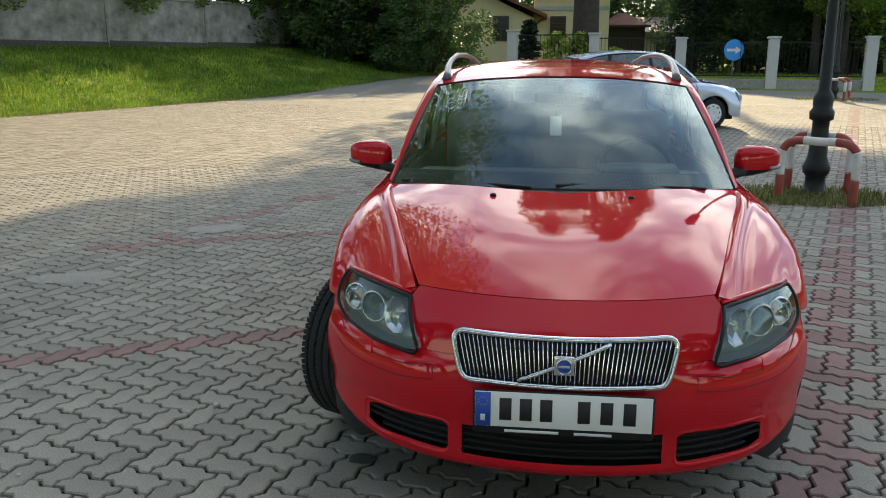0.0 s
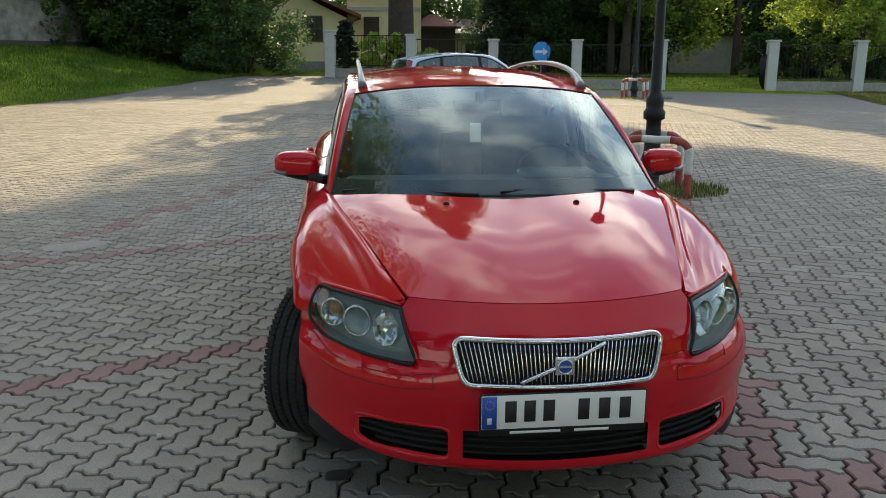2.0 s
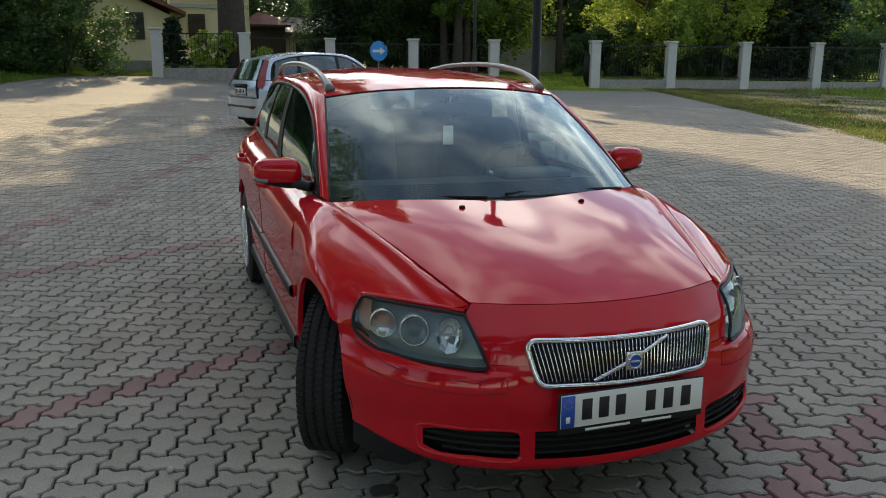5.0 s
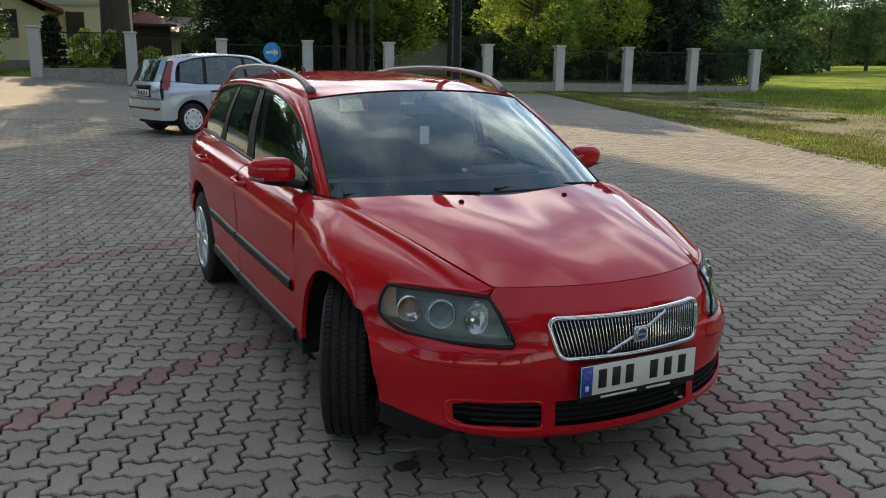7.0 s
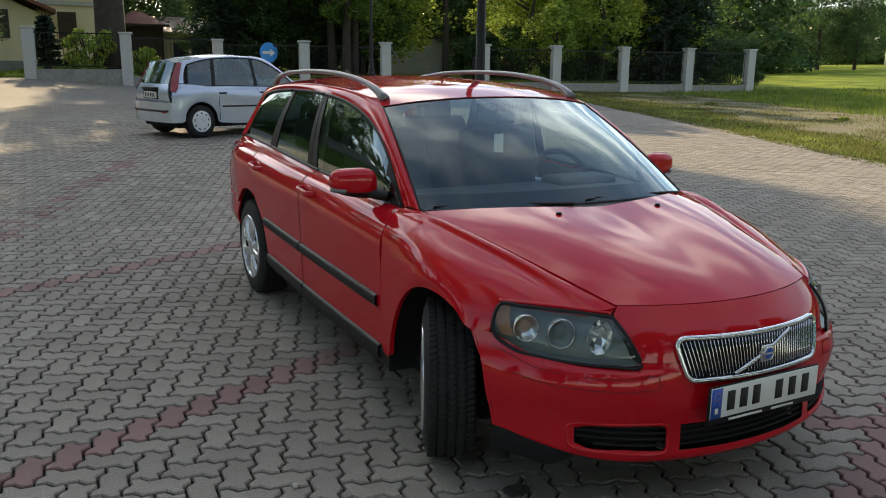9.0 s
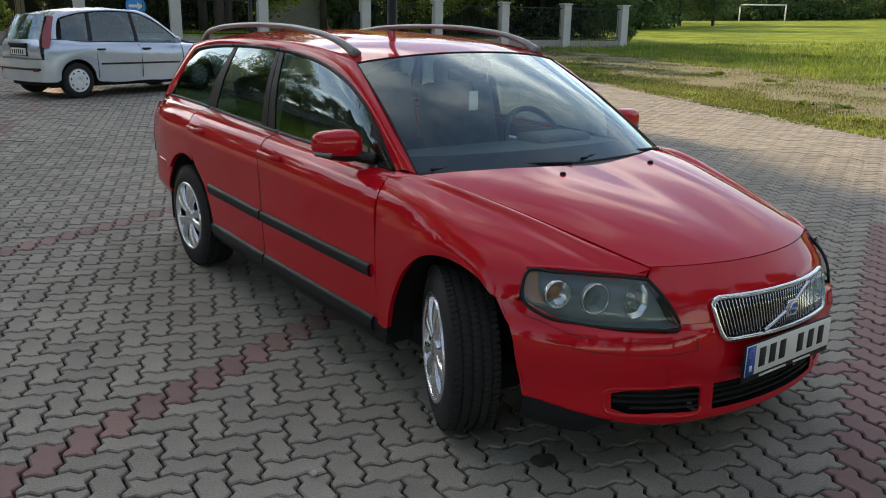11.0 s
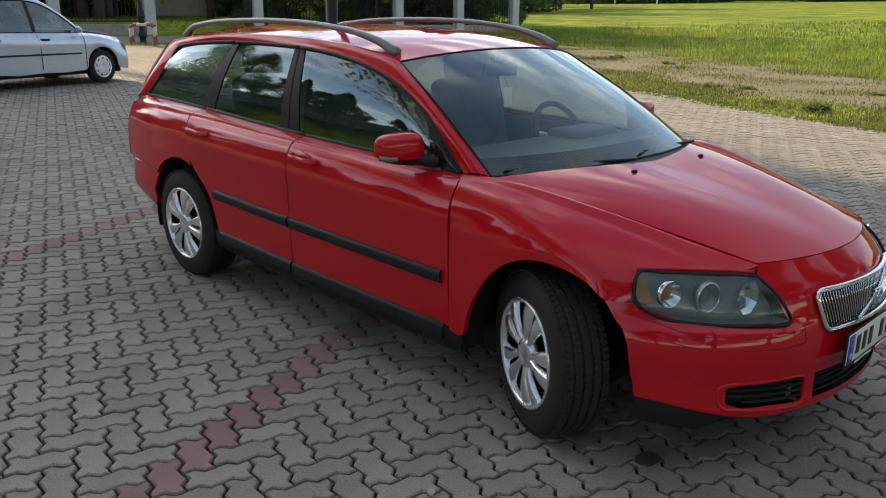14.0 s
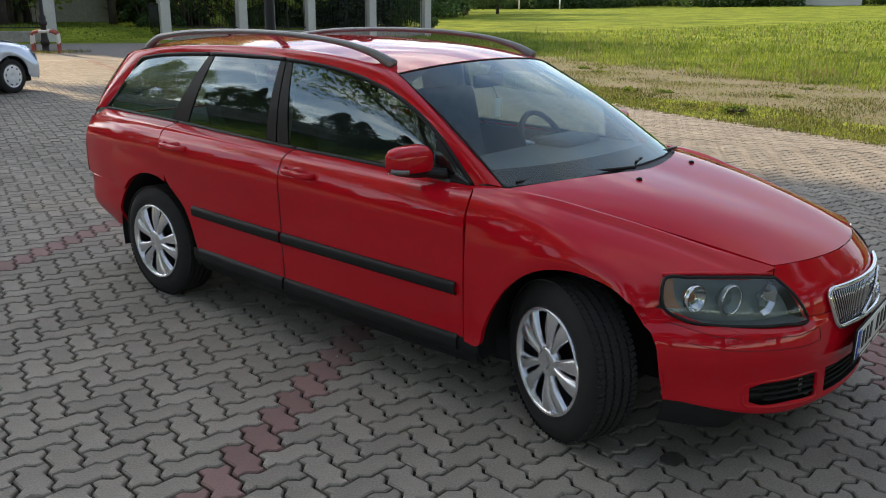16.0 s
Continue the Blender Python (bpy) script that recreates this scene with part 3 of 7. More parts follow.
# number plate with plain bars for its characters
PY = -0.893
plate = part("number_plate", box_bm((0.532, 0.010, 0.138), (0, PY + 0.006, 0.428), 0.006), BLACK_TRIM, car, "white plate with blue band in a black holder")
part("plate_face", box_bm((0.518, 0.004, 0.110), (0, PY, 0.438), 0.0015), WHITE_PLASTIC, plate)
part("plate_band", box_bm((0.046, 0.003, 0.106), (-0.235, PY - 0.0026, 0.438)), PLATE_BLUE, plate)
part("band_mark", box_bm((0.014, 0.002, 0.020), (-0.235, PY - 0.005, 0.412)), WHITE_PLASTIC, plate)
for k in range(9):
    a = 2 * math.pi * k / 9
    part("band_dot", box_bm((0.0035, 0.002, 0.0035), (-0.235 + 0.013 * math.cos(a), PY - 0.005, 0.463 + 0.013 * math.sin(a))), AMBER, plate)
for x in (-0.168, -0.108, -0.048, 0.062, 0.128, 0.194):
    part("character_bar", box_bm((0.036, 0.002, 0.070), (x, PY - 0.003, 0.440), 0.0008, 1), INK, plate)
for x, w in ((-0.09, 0.16), (0.09, 0.11)):
    part("lettering_bar", box_bm((w, 0.002, 0.008), (x, PY - 0.0005, 0.370)), WHITE_PLASTIC, plate)

# headlights
LAMP_TOP = [(0.490, -0.640, 0.704), (0.56, -0.588, 0.710), (0.66, -0.50, 0.713), (0.735, -0.418, 0.712), (0.788, -0.352, 0.707)]
LAMP_MID1 = [(0.478, -0.705, 0.655), (0.56, -0.645, 0.660), (0.66, -0.553, 0.664), (0.745, -0.455, 0.664), (0.815, -0.356, 0.662)]
LAMP_MID2 = [(0.462, -0.742, 0.605), (0.56, -0.680, 0.605), (0.66, -0.585, 0.606), (0.745, -0.487, 0.610), (0.824, -0.368, 0.620)]
LAMP_LOW = [(0.449, -0.757, 0.565), (0.54, -0.702, 0.556), (0.64, -0.614, 0.553), (0.72, -0.523, 0.556), (0.788, -0.437, 0.572)]
for s in (-1, 1):
    rows = [side([(p[0] + 0.004, p[1] - 0.007, p[2]) for p in r], s) for r in (LAMP_TOP, LAMP_MID1, LAMP_MID2, LAMP_LOW)]
    lamp = panel("headlight", [[(p[0] * 0.97, p[1] + 0.07, p[2]) for p in r] for r in rows], LAMP_DARK, car, 16, 10, 0, 0, label="clear headlight unit with dark housing and amber indicator")
    panel("lens", rows, GLASS_CLEAR, lamp, 18, 10, 0.004, 0.0, label="clear lamp cover").visible_shadow = False
    rim = [rows[0][k] for k in range(5)] + [rows[1][4], rows[2][4]] + [rows[3][k] for k in range(4, -1, -1)] + [rows[2][0], rows[1][0]]
    part("lamp_brow", tube_bm(side([(p[0] - 0.002, p[1] + 0.008, p[2] + 0.009) for p in LAMP_TOP], s), 0.0075, 6, n=24), RED, lamp)
    part("gasket", tube_bm(rim, 0.0062, 6, True, 60), BLACK_TRIM, lamp)
    deep = [[(p[0] * 0.97, p[1] + 0.07, p[2]) for p in r] for r in rows]
    for a, b in ((rows[0], deep[0]), (rows[3], deep[3])):
        panel("shroud", [a, b], LAMP_DARK, lamp, 12, 3, 0, 0, out=(0, 0, 0.64))
    for (lx, ly, lz), r, kind in (((0.727, -0.425, 0.640), 0.046, "indicator"), ((0.638, -0.520, 0.636), 0.052, "projector"), ((0.537, -0.612, 0.640), 0.054, "reflector")):
        m = look((s * lx, ly, lz), (s * (lx + 0.35), ly - 1, lz - 0.02)) @ pose(0, 0, 0)
        cup = lathe_bm([(0.0, 0.001), (0.004, r * 0.4), (0.016, r * 0.75), (0.034, r * 0.97), (0.037, r), (0.036, r * 1.08), (0.02, r * 1.08)], 28, "z")
        if kind == "reflector":
            cup.free()
            cup = lathe_bm([(0.0, 0.001), (0.006, r * 0.45), (0.020, r * 0.80), (0.036, r * 1.02), (0.037, r * 1.05)], 9, "z")
            bmesh.ops.scale(cup, vec=(0.86, 1.16, 1), verts=cup.verts)
        bmesh.ops.transform(cup, matrix=m @ Matrix.Scale(-1, 4, (0, 0, 1)), verts=cup.verts)
        bmesh.ops.recalc_face_normals(cup, faces=cup.faces[:])
        part(kind, cup, LAMP_DARK if kind == "projector" else REFLECTOR, lamp, "round reflector bowl", kind != "reflector")
        if kind == "projector":
            ball = bmesh.new()
            bmesh.ops.create_uvsphere(ball, u_segments=20, v_segments=12, radius=r * 0.72)
            bmesh.ops.transform(ball, matrix=m @ Matrix.Diagonal((1, 1, 0.6, 1)), verts=ball.verts)
            part("projector_lens", ball, GLASS_CLEAR, lamp)
            rg_ = tube_bm([(r * math.cos(a), r * math.sin(a), 0.034) for a in np.linspace(0, 2 * math.pi, 16, endpoint=False)], 0.0045, 6, True, 36)
            bmesh.ops.transform(rg_, matrix=m @ Matrix.Scale(-1, 4, (0, 0, 1)), verts=rg_.verts)
            bmesh.ops.recalc_face_normals(rg_, faces=rg_.faces[:])
            part("projector_ring", rg_, CHROME, lamp)
        else:
            ball = bmesh.new()
            bmesh.ops.create_uvsphere(ball, u_segments=14, v_segments=8, radius=r * (0.5 if kind == "indicator" else 0.3))
            bmesh.ops.transform(ball, matrix=m, verts=ball.verts)
            part("bulb", ball, AMBER if kind == "indicator" else CHROME, lamp)
    am = panel("side_marker", [[(s * x, y, z) for x, y, z in r] for r in ([(0.755, -0.375, 0.70), (0.783, -0.338, 0.70)], [(0.765, -0.385, 0.65), (0.798, -0.342, 0.65)], [(0.76, -0.415, 0.60), (0.79, -0.375, 0.60)])], AMBER, lamp, 4, 5, 0, 0, label="amber side marker")

# fenders
ARCH_F = [(0.828, -0.360, 0.612), (0.884, -0.285, 0.614), (0.888, -0.225, 0.655), (0.890, -0.14, 0.684), (0.891, -0.03, 0.695), (0.891, 0.09, 0.668), (0.890, 0.20, 0.592), (0.887, 0.285, 0.475), (0.882, 0.335, 0.36), (0.876, 0.358, 0.29), (0.873, 0.43, 0.292)]
for s in (-1, 1):
    rows = [ARCH_F,
            [(0.825, -0.358, 0.638), (0.872, -0.27, 0.665), (0.884, -0.14, 0.720), (0.889, 0.0, 0.745), (0.888, 0.16, 0.72), (0.886, 0.29, 0.62), (0.882, 0.38, 0.53), (0.882, 0.43, 0.50)],
            [(0.812, -0.352, 0.675), (0.848, -0.25, 0.715), (0.868, -0.10, 0.762), (0.876, 0.05, 0.785), (0.878, 0.25, 0.765), (0.879, 0.43, 0.73)],
            [(0.790, -0.350, 0.706), (0.822, -0.20, 0.757), (0.842, -0.02, 0.805), (0.852, 0.2, 0.838), (0.862, 0.435, 0.838)],
            [(0.715, -0.44, 0.715), (0.765, -0.24, 0.774), (0.80, -0.02, 0.828), (0.822, 0.2, 0.866), (0.836, 0.44, 0.876)],
            [(0.61, -0.545, 0.714), (0.675, -0.32, 0.779), (0.735, -0.05, 0.842), (0.775, 0.2, 0.888), (0.80, 0.455, 0.904)],
            [(0.548, -0.598, 0.715), (0.615, -0.355, 0.784), (0.688, -0.06, 0.853), (0.748, 0.22, 0.903), (0.779, 0.468, 0.914)],
            [(0.535, -0.608, 0.719), (0.600, -0.36, 0.794), (0.672, -0.06, 0.867), (0.735, 0.22, 0.917), (0.768, 0.47, 0.9195)],
            [(0.522, -0.615, 0.721), (0.587, -0.37, 0.796), (0.660, -0.065, 0.868), (0.726, 0.22, 0.918), (0.763, 0.475, 0.9195)],
            [(0.475, -0.641, 0.7365)] + HOOD_EDGE[1:] + [(0.755, 0.485, 0.918)]]
    panel("fender", [side(r, s) for r in rows], RED, car, 40, 44, 0.0012, 0.02)

# doors and rear quarters
for s in (-1, 1):
    fd = thing("front_door", pose(0, 0, 0), "", "")
    fd.parent = car
    rd = thing("rear_door", pose(0, 0, 0), "", "")
    rd.parent = car
    lines = (BELT, SHOULDER, FLANK, WAIST, RUB, SILL)
    front = (0.486, 0.446, 0.440, 0.435, 0.434, 0.434)
    panel("door_skin", [run(c, y0, 1.534, 9, s) for c, y0 in zip(lines, front)], RED, fd, 24, 22, 0.002, 0.02)
    back = (2.535, 2.53, 2.52, 2.49, 2.326, 2.262)
    panel("door_skin", [run(c, 1.538, y1, 9, s) for c, y1 in zip(lines, back)], RED, rd, 24, 22, 0.003, 0.02)
    arch_r = [(0.892, 2.64 + 0.386 * math.cos(a), 0.318 + 0.386 * math.sin(a)) for a in np.radians(np.linspace(112, 42, 9))] + [(0.872, 3.06, 0.587), (0.850, 3.25, 0.595), (0.808, 3.455, 0.605)]
    panel("quarter_panel", [run(BELT, 2.54, 3.36, 8, s), run(SHOULDER, 2.534, 3.43, 8, s), run(FLANK, 2.515, 3.45, 8, s), run([(p[0], p[1], p[2] + 0.06) for p in WAIST], 2.49, 3.46, 8, s), side(arch_r, s)], RED, car, 34, 18, 0.002, 0.02)
    for door, y0, y1 in ((fd, 0.468, 1.527), (rd, 1.545, 2.25)):
        rows = []
        for dz, dx in ((0.030, 0.0), (0.026, 0.013), (0.0, 0.018), (-0.022, 0.013), (-0.027, 0.0)):
            rows.append([(p[0] + s * dx, p[1], p[2] + 0.012 + dz) for p in run(RUB, y0, y1, 7, s)])
        panel("side_moulding", rows, BLACK_TRIM, door, 20, 9, 0.0, 0.006, label="black rubbing strip")
    for door, hy in ((fd, 1.395), (rd, 2.37)):
        p0 = on(FLANK, hy) * (s, 1, 1)
        hz = 0.868 if door is fd else 0.886
        bm = tube_bm([(p0[0] - s * 0.004, hy - 0.095, hz - 0.006), (p0[0] + s * 0.026, hy - 0.080, hz - 0.004), (p0[0] + s * 0.034, hy, hz), (p0[0] + s * 0.026, hy + 0.080, hz + 0.003), (p0[0] - s * 0.004, hy + 0.095, hz + 0.003)], 0.016, 8, n=24, flat=0.7)
        part("door_handle", bm, RED, door, "body-coloured pull handle")
        cup = bmesh.new()
        bmesh.ops.create_uvsphere(cup, u_segments=18, v_segments=10, radius=1)
        bmesh.ops.transform(cup, matrix=pose(p0[0] - s * 0.008, hy, hz - 0.012) @ Matrix.Diagonal((0.011, 0.06, 0.040, 1)), verts=cup.verts)
        part("handle_recess", cup, RED, door)

    # side glass, pillars and weather strips
    def pane(yb0, yb1, yt0, yt1, off=0.0, n=10):
        rows = []
        for v in np.linspace(0, 1, 6):
            row = []
            for q in np.linspace(0, 1, n):
                b, t = on(BELT, yb0 + (yb1 - yb0) * q), on(TOP, yt0 + (yt1 - yt0) * q)
                p = b + (t - b) * v
                p[0] += 0.018 * math.sin(math.pi * v) - 0.006 + off
                row.append(tuple(p * (s, 1, 1)))
            rows.append(row)
        return rows
    for name, owner, c in (("window_glass", fd, (0.515, 1.61, 0.515, 1.66)), ("window_glass", rd, (1.76, 2.50, 1.735, 2.31)), ("quarter_glass", car, (2.60, 3.35, 2.33, 3.068))):
        panel(name, pane(*c), GLASS_SIDE, owner, 20, 8, 0, 0, label="dark tinted glass").visible_shadow = False
    panel("pillar_trim", pane(1.60, 1.69, 1.655, 1.70, 0.004, 4), BLACK_TRIM, fd, 5, 8, 0.002, 0.01)
    panel("pillar_trim", pane(1.695, 1.775, 1.703, 1.745, 0.004, 4), BLACK_TRIM, rd, 5, 8, 0.002, 0.01)
    panel("pillar_trim", pane(2.46, 2.60, 2.295, 2.325, 0.004, 4), BLACK_TRIM, rd, 5, 8, 0.001, 0.01)
    panel("pillar_trim", pane(2.59, 2.63, 2.32, 2.345, 0.003, 4), BLACK_TRIM, car, 5, 8, 0.001, 0.01)
    tri = [[(s * 0.752, 0.505, 0.918), (s * 0.757, 0.70, 0.935)], [(s * 0.738, 0.60, 1.0), (s * 0.745, 0.70, 1.0)], [(s * 0.722, 0.69, 1.083), (s * 0.724, 0.705, 1.086)]]
    panel("mirror_base", tri, BLACK_TRIM, fd, 6, 8, 0, 0.01)
    part("belt_strip", tube_bm(run(BELT, 0.50, 1.532, 9, s), 0.011, 6, n=30), BLACK_TRIM, fd)
    part("belt_strip", tube_bm(run(BELT, 1.54, 2.53, 9, s), 0.011, 6, n=30), BLACK_TRIM, rd)
    part("belt_strip", tube_bm(run(BELT, 2.54, 3.36, 9, s), 0.010, 6, n=30), BLACK_TRIM, car)
    part("window_frame", tube_bm(side([tuple(on(TOP, y)) for y in np.linspace(0.50, 1.69, 16)], s), 0.010, 6, n=48), BLACK_TRIM, fd)
    part("window_frame", tube_bm(side([tuple(on(TOP, y)) for y in np.linspace(1.70, 2.33, 8)], s), 0.010, 6, n=24), BLACK_TRIM, rd)
    part("window_frame", tube_bm(side([tuple(on(TOP, y)) for y in np.linspace(2.34, 3.05, 8)] + [(0.638, 3.13, 1.22), (0.668, 3.24, 1.11), (0.70, 3.355, 1.0)], s), 0.010, 6, n=40), BLACK_TRIM, car)

    # red band round the windows: windscreen pillar, roof side, rear pillar
    inner = [(p[0] + 0.002, p[1] - 0.004, p[2] + 0.004) for p in TOP] + [(0.645, 3.16, 1.215), (0.675, 3.27, 1.10), (0.705, 3.385, 0.995)]
    inner[0] = (0.748, 0.482, 0.915)
    outer = [(0.728, 0.352, 0.922), (0.692, 0.56, 1.052), (0.665, 0.715, 1.150), (0.636, 0.88, 1.247), (0.614, 1.02, 1.322), (0.60, 1.25, 1.372), (0.603, 1.5, 1.395), (0.605, 1.9, 1.407), (0.60, 2.35, 1.402), (0.588, 2.75, 1.385), (0.565, 3.1, 1.352), (0.555, 3.31, 1.315), (0.60, 3.40, 1.20), (0.655, 3.465, 1.08), (0.70, 3.51, 0.965)]
    a, b = spline(inner, 60), spline(outer, 60)
    m = (a + b) / 2 + np.array([0.013, 0.0, 0.013])
    panel("side_frame", [[tuple(q * (s, 1, 1)) for q in r] for r in (a, m, b)], RED, car, 60, 7, 0.0, 0.012)

    # roof rail
    rail = [(0.572, 1.085, 1.352), (0.577, 1.17, 1.392), (0.582, 1.32, 1.430), (0.585, 1.6, 1.462), (0.584, 2.0, 1.476), (0.58, 2.4, 1.470), (0.57, 2.8, 1.444), (0.555, 3.0, 1.408), (0.548, 3.08, 1.362)]
    rr = part("roof_rail", tube_bm(side(rail, s), lambda u: 0.0145 + 0.015 * (abs(2 * u - 1) ** 8), 10, n=70, flat=0.85), RAIL, car, "grey roof rail on feet")

    # sill trim
    rows = []
    for dz, dx in ((0.008, 0.002), (-0.01, 0.006), (-0.045, 0.002), (-0.085, -0.018), (-0.12, -0.05)):
        rows.append([(p[0] + s * dx, p[1], p[2] + dz) for p in run(SILL, 0.36, 2.29, 9, s)])
    panel("sill_trim", rows, BLACK_TRIM, car, 24, 9, 0, 0.01, label="matt black sill")

    for door, y0, y1 in ((fd, 0.462, 1.529), (rd, 1.543, 2.235)):
        rows = []
        for dz, dx in ((0.016, 0.0), (0.010, 0.011), (-0.018, 0.017), (-0.046, 0.013), (-0.054, 0.0)):
            rows.append([(p[0] + s * dx, p[1], p[2] + dz) for p in run(SILL, y0, y1, 7, s)])
        panel("lower_moulding", rows, BLACK_TRIM, door, 20, 9, 0.0, 0.008, label="matt black lower door trim")
    # a dark red line paints the shade between the doors
    part("door_gap", tube_bm([tuple(on(c, 1.536) * (s, 1, 1) + (-s * 0.001, 0, 0)) for c in lines], 0.0035, 5, n=24), GROOVE_SHADE, car)

    # mirror
    mir = bmesh.new()
    bmesh.ops.create_uvsphere(mir, u_segments=28, v_segments=18, radius=1)
    for v in mir.verts:
        x, y, z = v.co
        q = lambda c, e: math.copysign(abs(c) ** e, c)
        X, Y, Z = q(x, 0.62), q(y, 0.8), q(z, 0.62)
        v.co = (X * 0.105, (Y * 0.062 if Y < 0 else Y * 0.028) + 0.02 * X, Z * (0.066 - 0.012 * X) + 0.008 * X)
    if s < 0:
        bmesh.ops.scale(mir, vec=(-1, 1, 1), verts=mir.verts)
        bmesh.ops.reverse_faces(mir, faces=mir.faces[:])
    bmesh.ops.transform(mir, matrix=pose(s * 0.895, 0.715, 1.005), verts=mir.verts)
    low_half = mir.copy()
    bmesh.ops.bisect_plane(mir, geom=mir.verts[:] + mir.edges[:] + mir.faces[:], plane_co=(0, 0, 0.966), plane_no=(0, 0, 1), clear_inner=True)
    bmesh.ops.bisect_plane(low_half, geom=low_half.verts[:] + low_half.edges[:] + low_half.faces[:], plane_co=(0, 0, 0.966), plane_no=(0, 0, 1), clear_outer=True)
    sm_ob = part("side_mirror", mir, RED, fd, "red mirror housing")
    part("mirror_underside", low_half, BLACK_TRIM, fd)
    part("mirror_arm", tube_bm([(s * 0.755, 0.63, 0.945), (s * 0.80, 0.66, 0.952), (s * 0.84, 0.69, 0.965)], 0.024, 8, flat=1.4), BLACK_TRIM, fd)
    part("mirror_glass", box_bm((0.17, 0.004, 0.095), (s * 0.895, 0.742, 1.005), 0.002), MIRROR, fd)
    part("mirror_indicator", tube_bm([(s * 0.942, 0.668, 0.972), (s * 0.975, 0.688, 0.974), (s * 0.996, 0.715, 0.978)], 0.011, 6, n=10), RAIL, fd, "clear repeater lamp")

# windscreen, roof, rear
WS_LOW = [(-0.728, 0.352, 0.920), (-0.55, 0.228, 0.931), (-0.3, 0.148, 0.938), (0, 0.122, 0.940), (0.3, 0.148, 0.938), (0.55, 0.228, 0.931), (0.728, 0.352, 0.920)]
WS_TOP = [(-0.612, 1.022, 1.322), (-0.45, 0.975, 1.346), (-0.25, 0.942, 1.362), (0, 0.93, 1.368), (0.25, 0.942, 1.362), (0.45, 0.975, 1.346), (0.612, 1.022, 1.322)]
WS_MID = [tuple((np.array(a) + b) / 2 + np.array([0, -0.022, 0.024]) * (1 - 0.45 * (a[0] / 0.73) ** 2)) for a, b in zip(WS_LOW, WS_TOP)]
ws = panel("windscreen", [WS_LOW, WS_MID, WS_TOP], GLASS_WS, car, 28, 16, 0, 0, label="raked windscreen glass")
ws.visible_shadow = False
for edge in ([WS_LOW[0], tuple(WS_MID[0]), WS_TOP[0]], WS_TOP, [WS_LOW[-1], tuple(WS_MID[-1]), WS_TOP[-1]]):
    part("windscreen_seal", tube_bm(edge, 0.005, 6, n=40), BLACK_TRIM, ws)
band = [[(p[0] * (1 - 0.035 * k), p[1] + 0.100 * k, p[2] + 0.055 * k + 0.001) for p in WS_LOW] for k in (0, 0.5, 1.0)]
panel("windscreen_band", band, DARK, ws, 28, 4, 0, 0, label="black printed border")
cowl = [[(p[0], p[1] + d, p[2] - h) for p in WS_LOW] for d, h in ((0.01, -0.002), (-0.04, 0.014), (-0.075, 0.022))]
panel("cowl", cowl, BLACK_TRIM, car, 28, 5, 0, 0.01, label="black plastic cowl below the windscreen")
for x0, x1 in ((-0.12, -0.68), (0.58, -0.02)):
    a, b = np.array(on([(p[1], p[0], p[2]) for p in WS_LOW], x0))[[1, 0, 2]], np.array(on([(p[1], p[0], p[2]) for p in WS_LOW], x1))[[1, 0, 2]]
    arm = tube_bm([tuple(a + (0, -0.03, 0.012)), tuple(a * 0.6 + b * 0.4 + (0, 0.0, 0.016)), tuple(b * 0.9 + a * 0.1 + (0, 0.02, 0.018))], 0.008, 6, n=16)
    wiper = part("wiper", arm, BLACK_TRIM, car, "black wiper arm")
    part("wiper_blade", tube_bm([tuple(a * 0.9 + b * 0.1 + (0, 0.02, 0.016)), tuple((a + b) / 2 + (0, 0.025, 0.018)), tuple(b + (0, 0.015, 0.016))], 0.006, 6, n=14), BLACK_TRIM, wiper)
roof_rows = []
for y, zc, ze, xe in ((None, 0, 0, 0), (1.25, 1.415, 1.372, 0.60), (1.5, 1.438, 1.395, 0.603), (1.9, 1.452, 1.407, 0.605), (2.35, 1.450, 1.402, 0.60), (2.75, 1.438, 1.385, 0.588), (3.1, 1.415, 1.352, 0.565), (3.32, 1.392, 1.315, 0.555)):
    if y is None:
        roof_rows.append([(p[0], p[1] - 0.004, p[2] + 0.004) for p in WS_TOP])
    else:
        roof_rows.append([(x, y - 0.05 * (1 - (x / xe) ** 2) * (y < 1.4), ze + (zc - ze) * (1 - abs(x / xe) ** 2.2)) for x in np.linspace(-xe, xe, 7)])
roof = panel("roof", roof_rows, RED, car, 25, 40, 0.0, 0.01, out=(0, 2, 0.5))
part("roof_aerial", tube_bm([(0.0, 3.02, 1.425), (0.0, 3.06, 1.45), (0, 3.12, 1.462)], 0.012, 6, n=8, flat=0.6), BLACK_TRIM, roof)
tail = [[(x, 3.32 + 0.02 * (1 - (x / 0.56) ** 2), 1.315 + 0.077 * (1 - abs(x / 0.555) ** 2.2)) for x in np.linspace(-0.555, 0.555, 7)],
        [(x, 3.46 + 0.05 * (1 - (x / 0.66) ** 2), 1.10) for x in np.linspace(-0.65, 0.65, 7)],
        [(x, 3.53 + 0.06 * (1 - (x / 0.72) ** 2), 0.93) for x in np.linspace(-0.70, 0.70, 7)]]
panel("rear_window", tail, GLASS_SIDE, car, 16, 12, 0, 0, label="tinted tailgate glass").visible_shadow = False
gate = [tail[2], [(x, 3.53 + 0.06 * (1 - (x / 0.8) ** 2), 0.78) for x in np.linspace(-0.74, 0.74, 7)], [(x, 3.53 + 0.06 * (1 - (x / 0.8) ** 2), 0.58) for x in np.linspace(-0.76, 0.76, 7)]]
panel("tailgate", gate, RED, car, 18, 10, 0.002, 0.01)
def rear_arch(z):
    return 2.64 + math.sqrt(0.386**2 - (z - 0.318) ** 2)


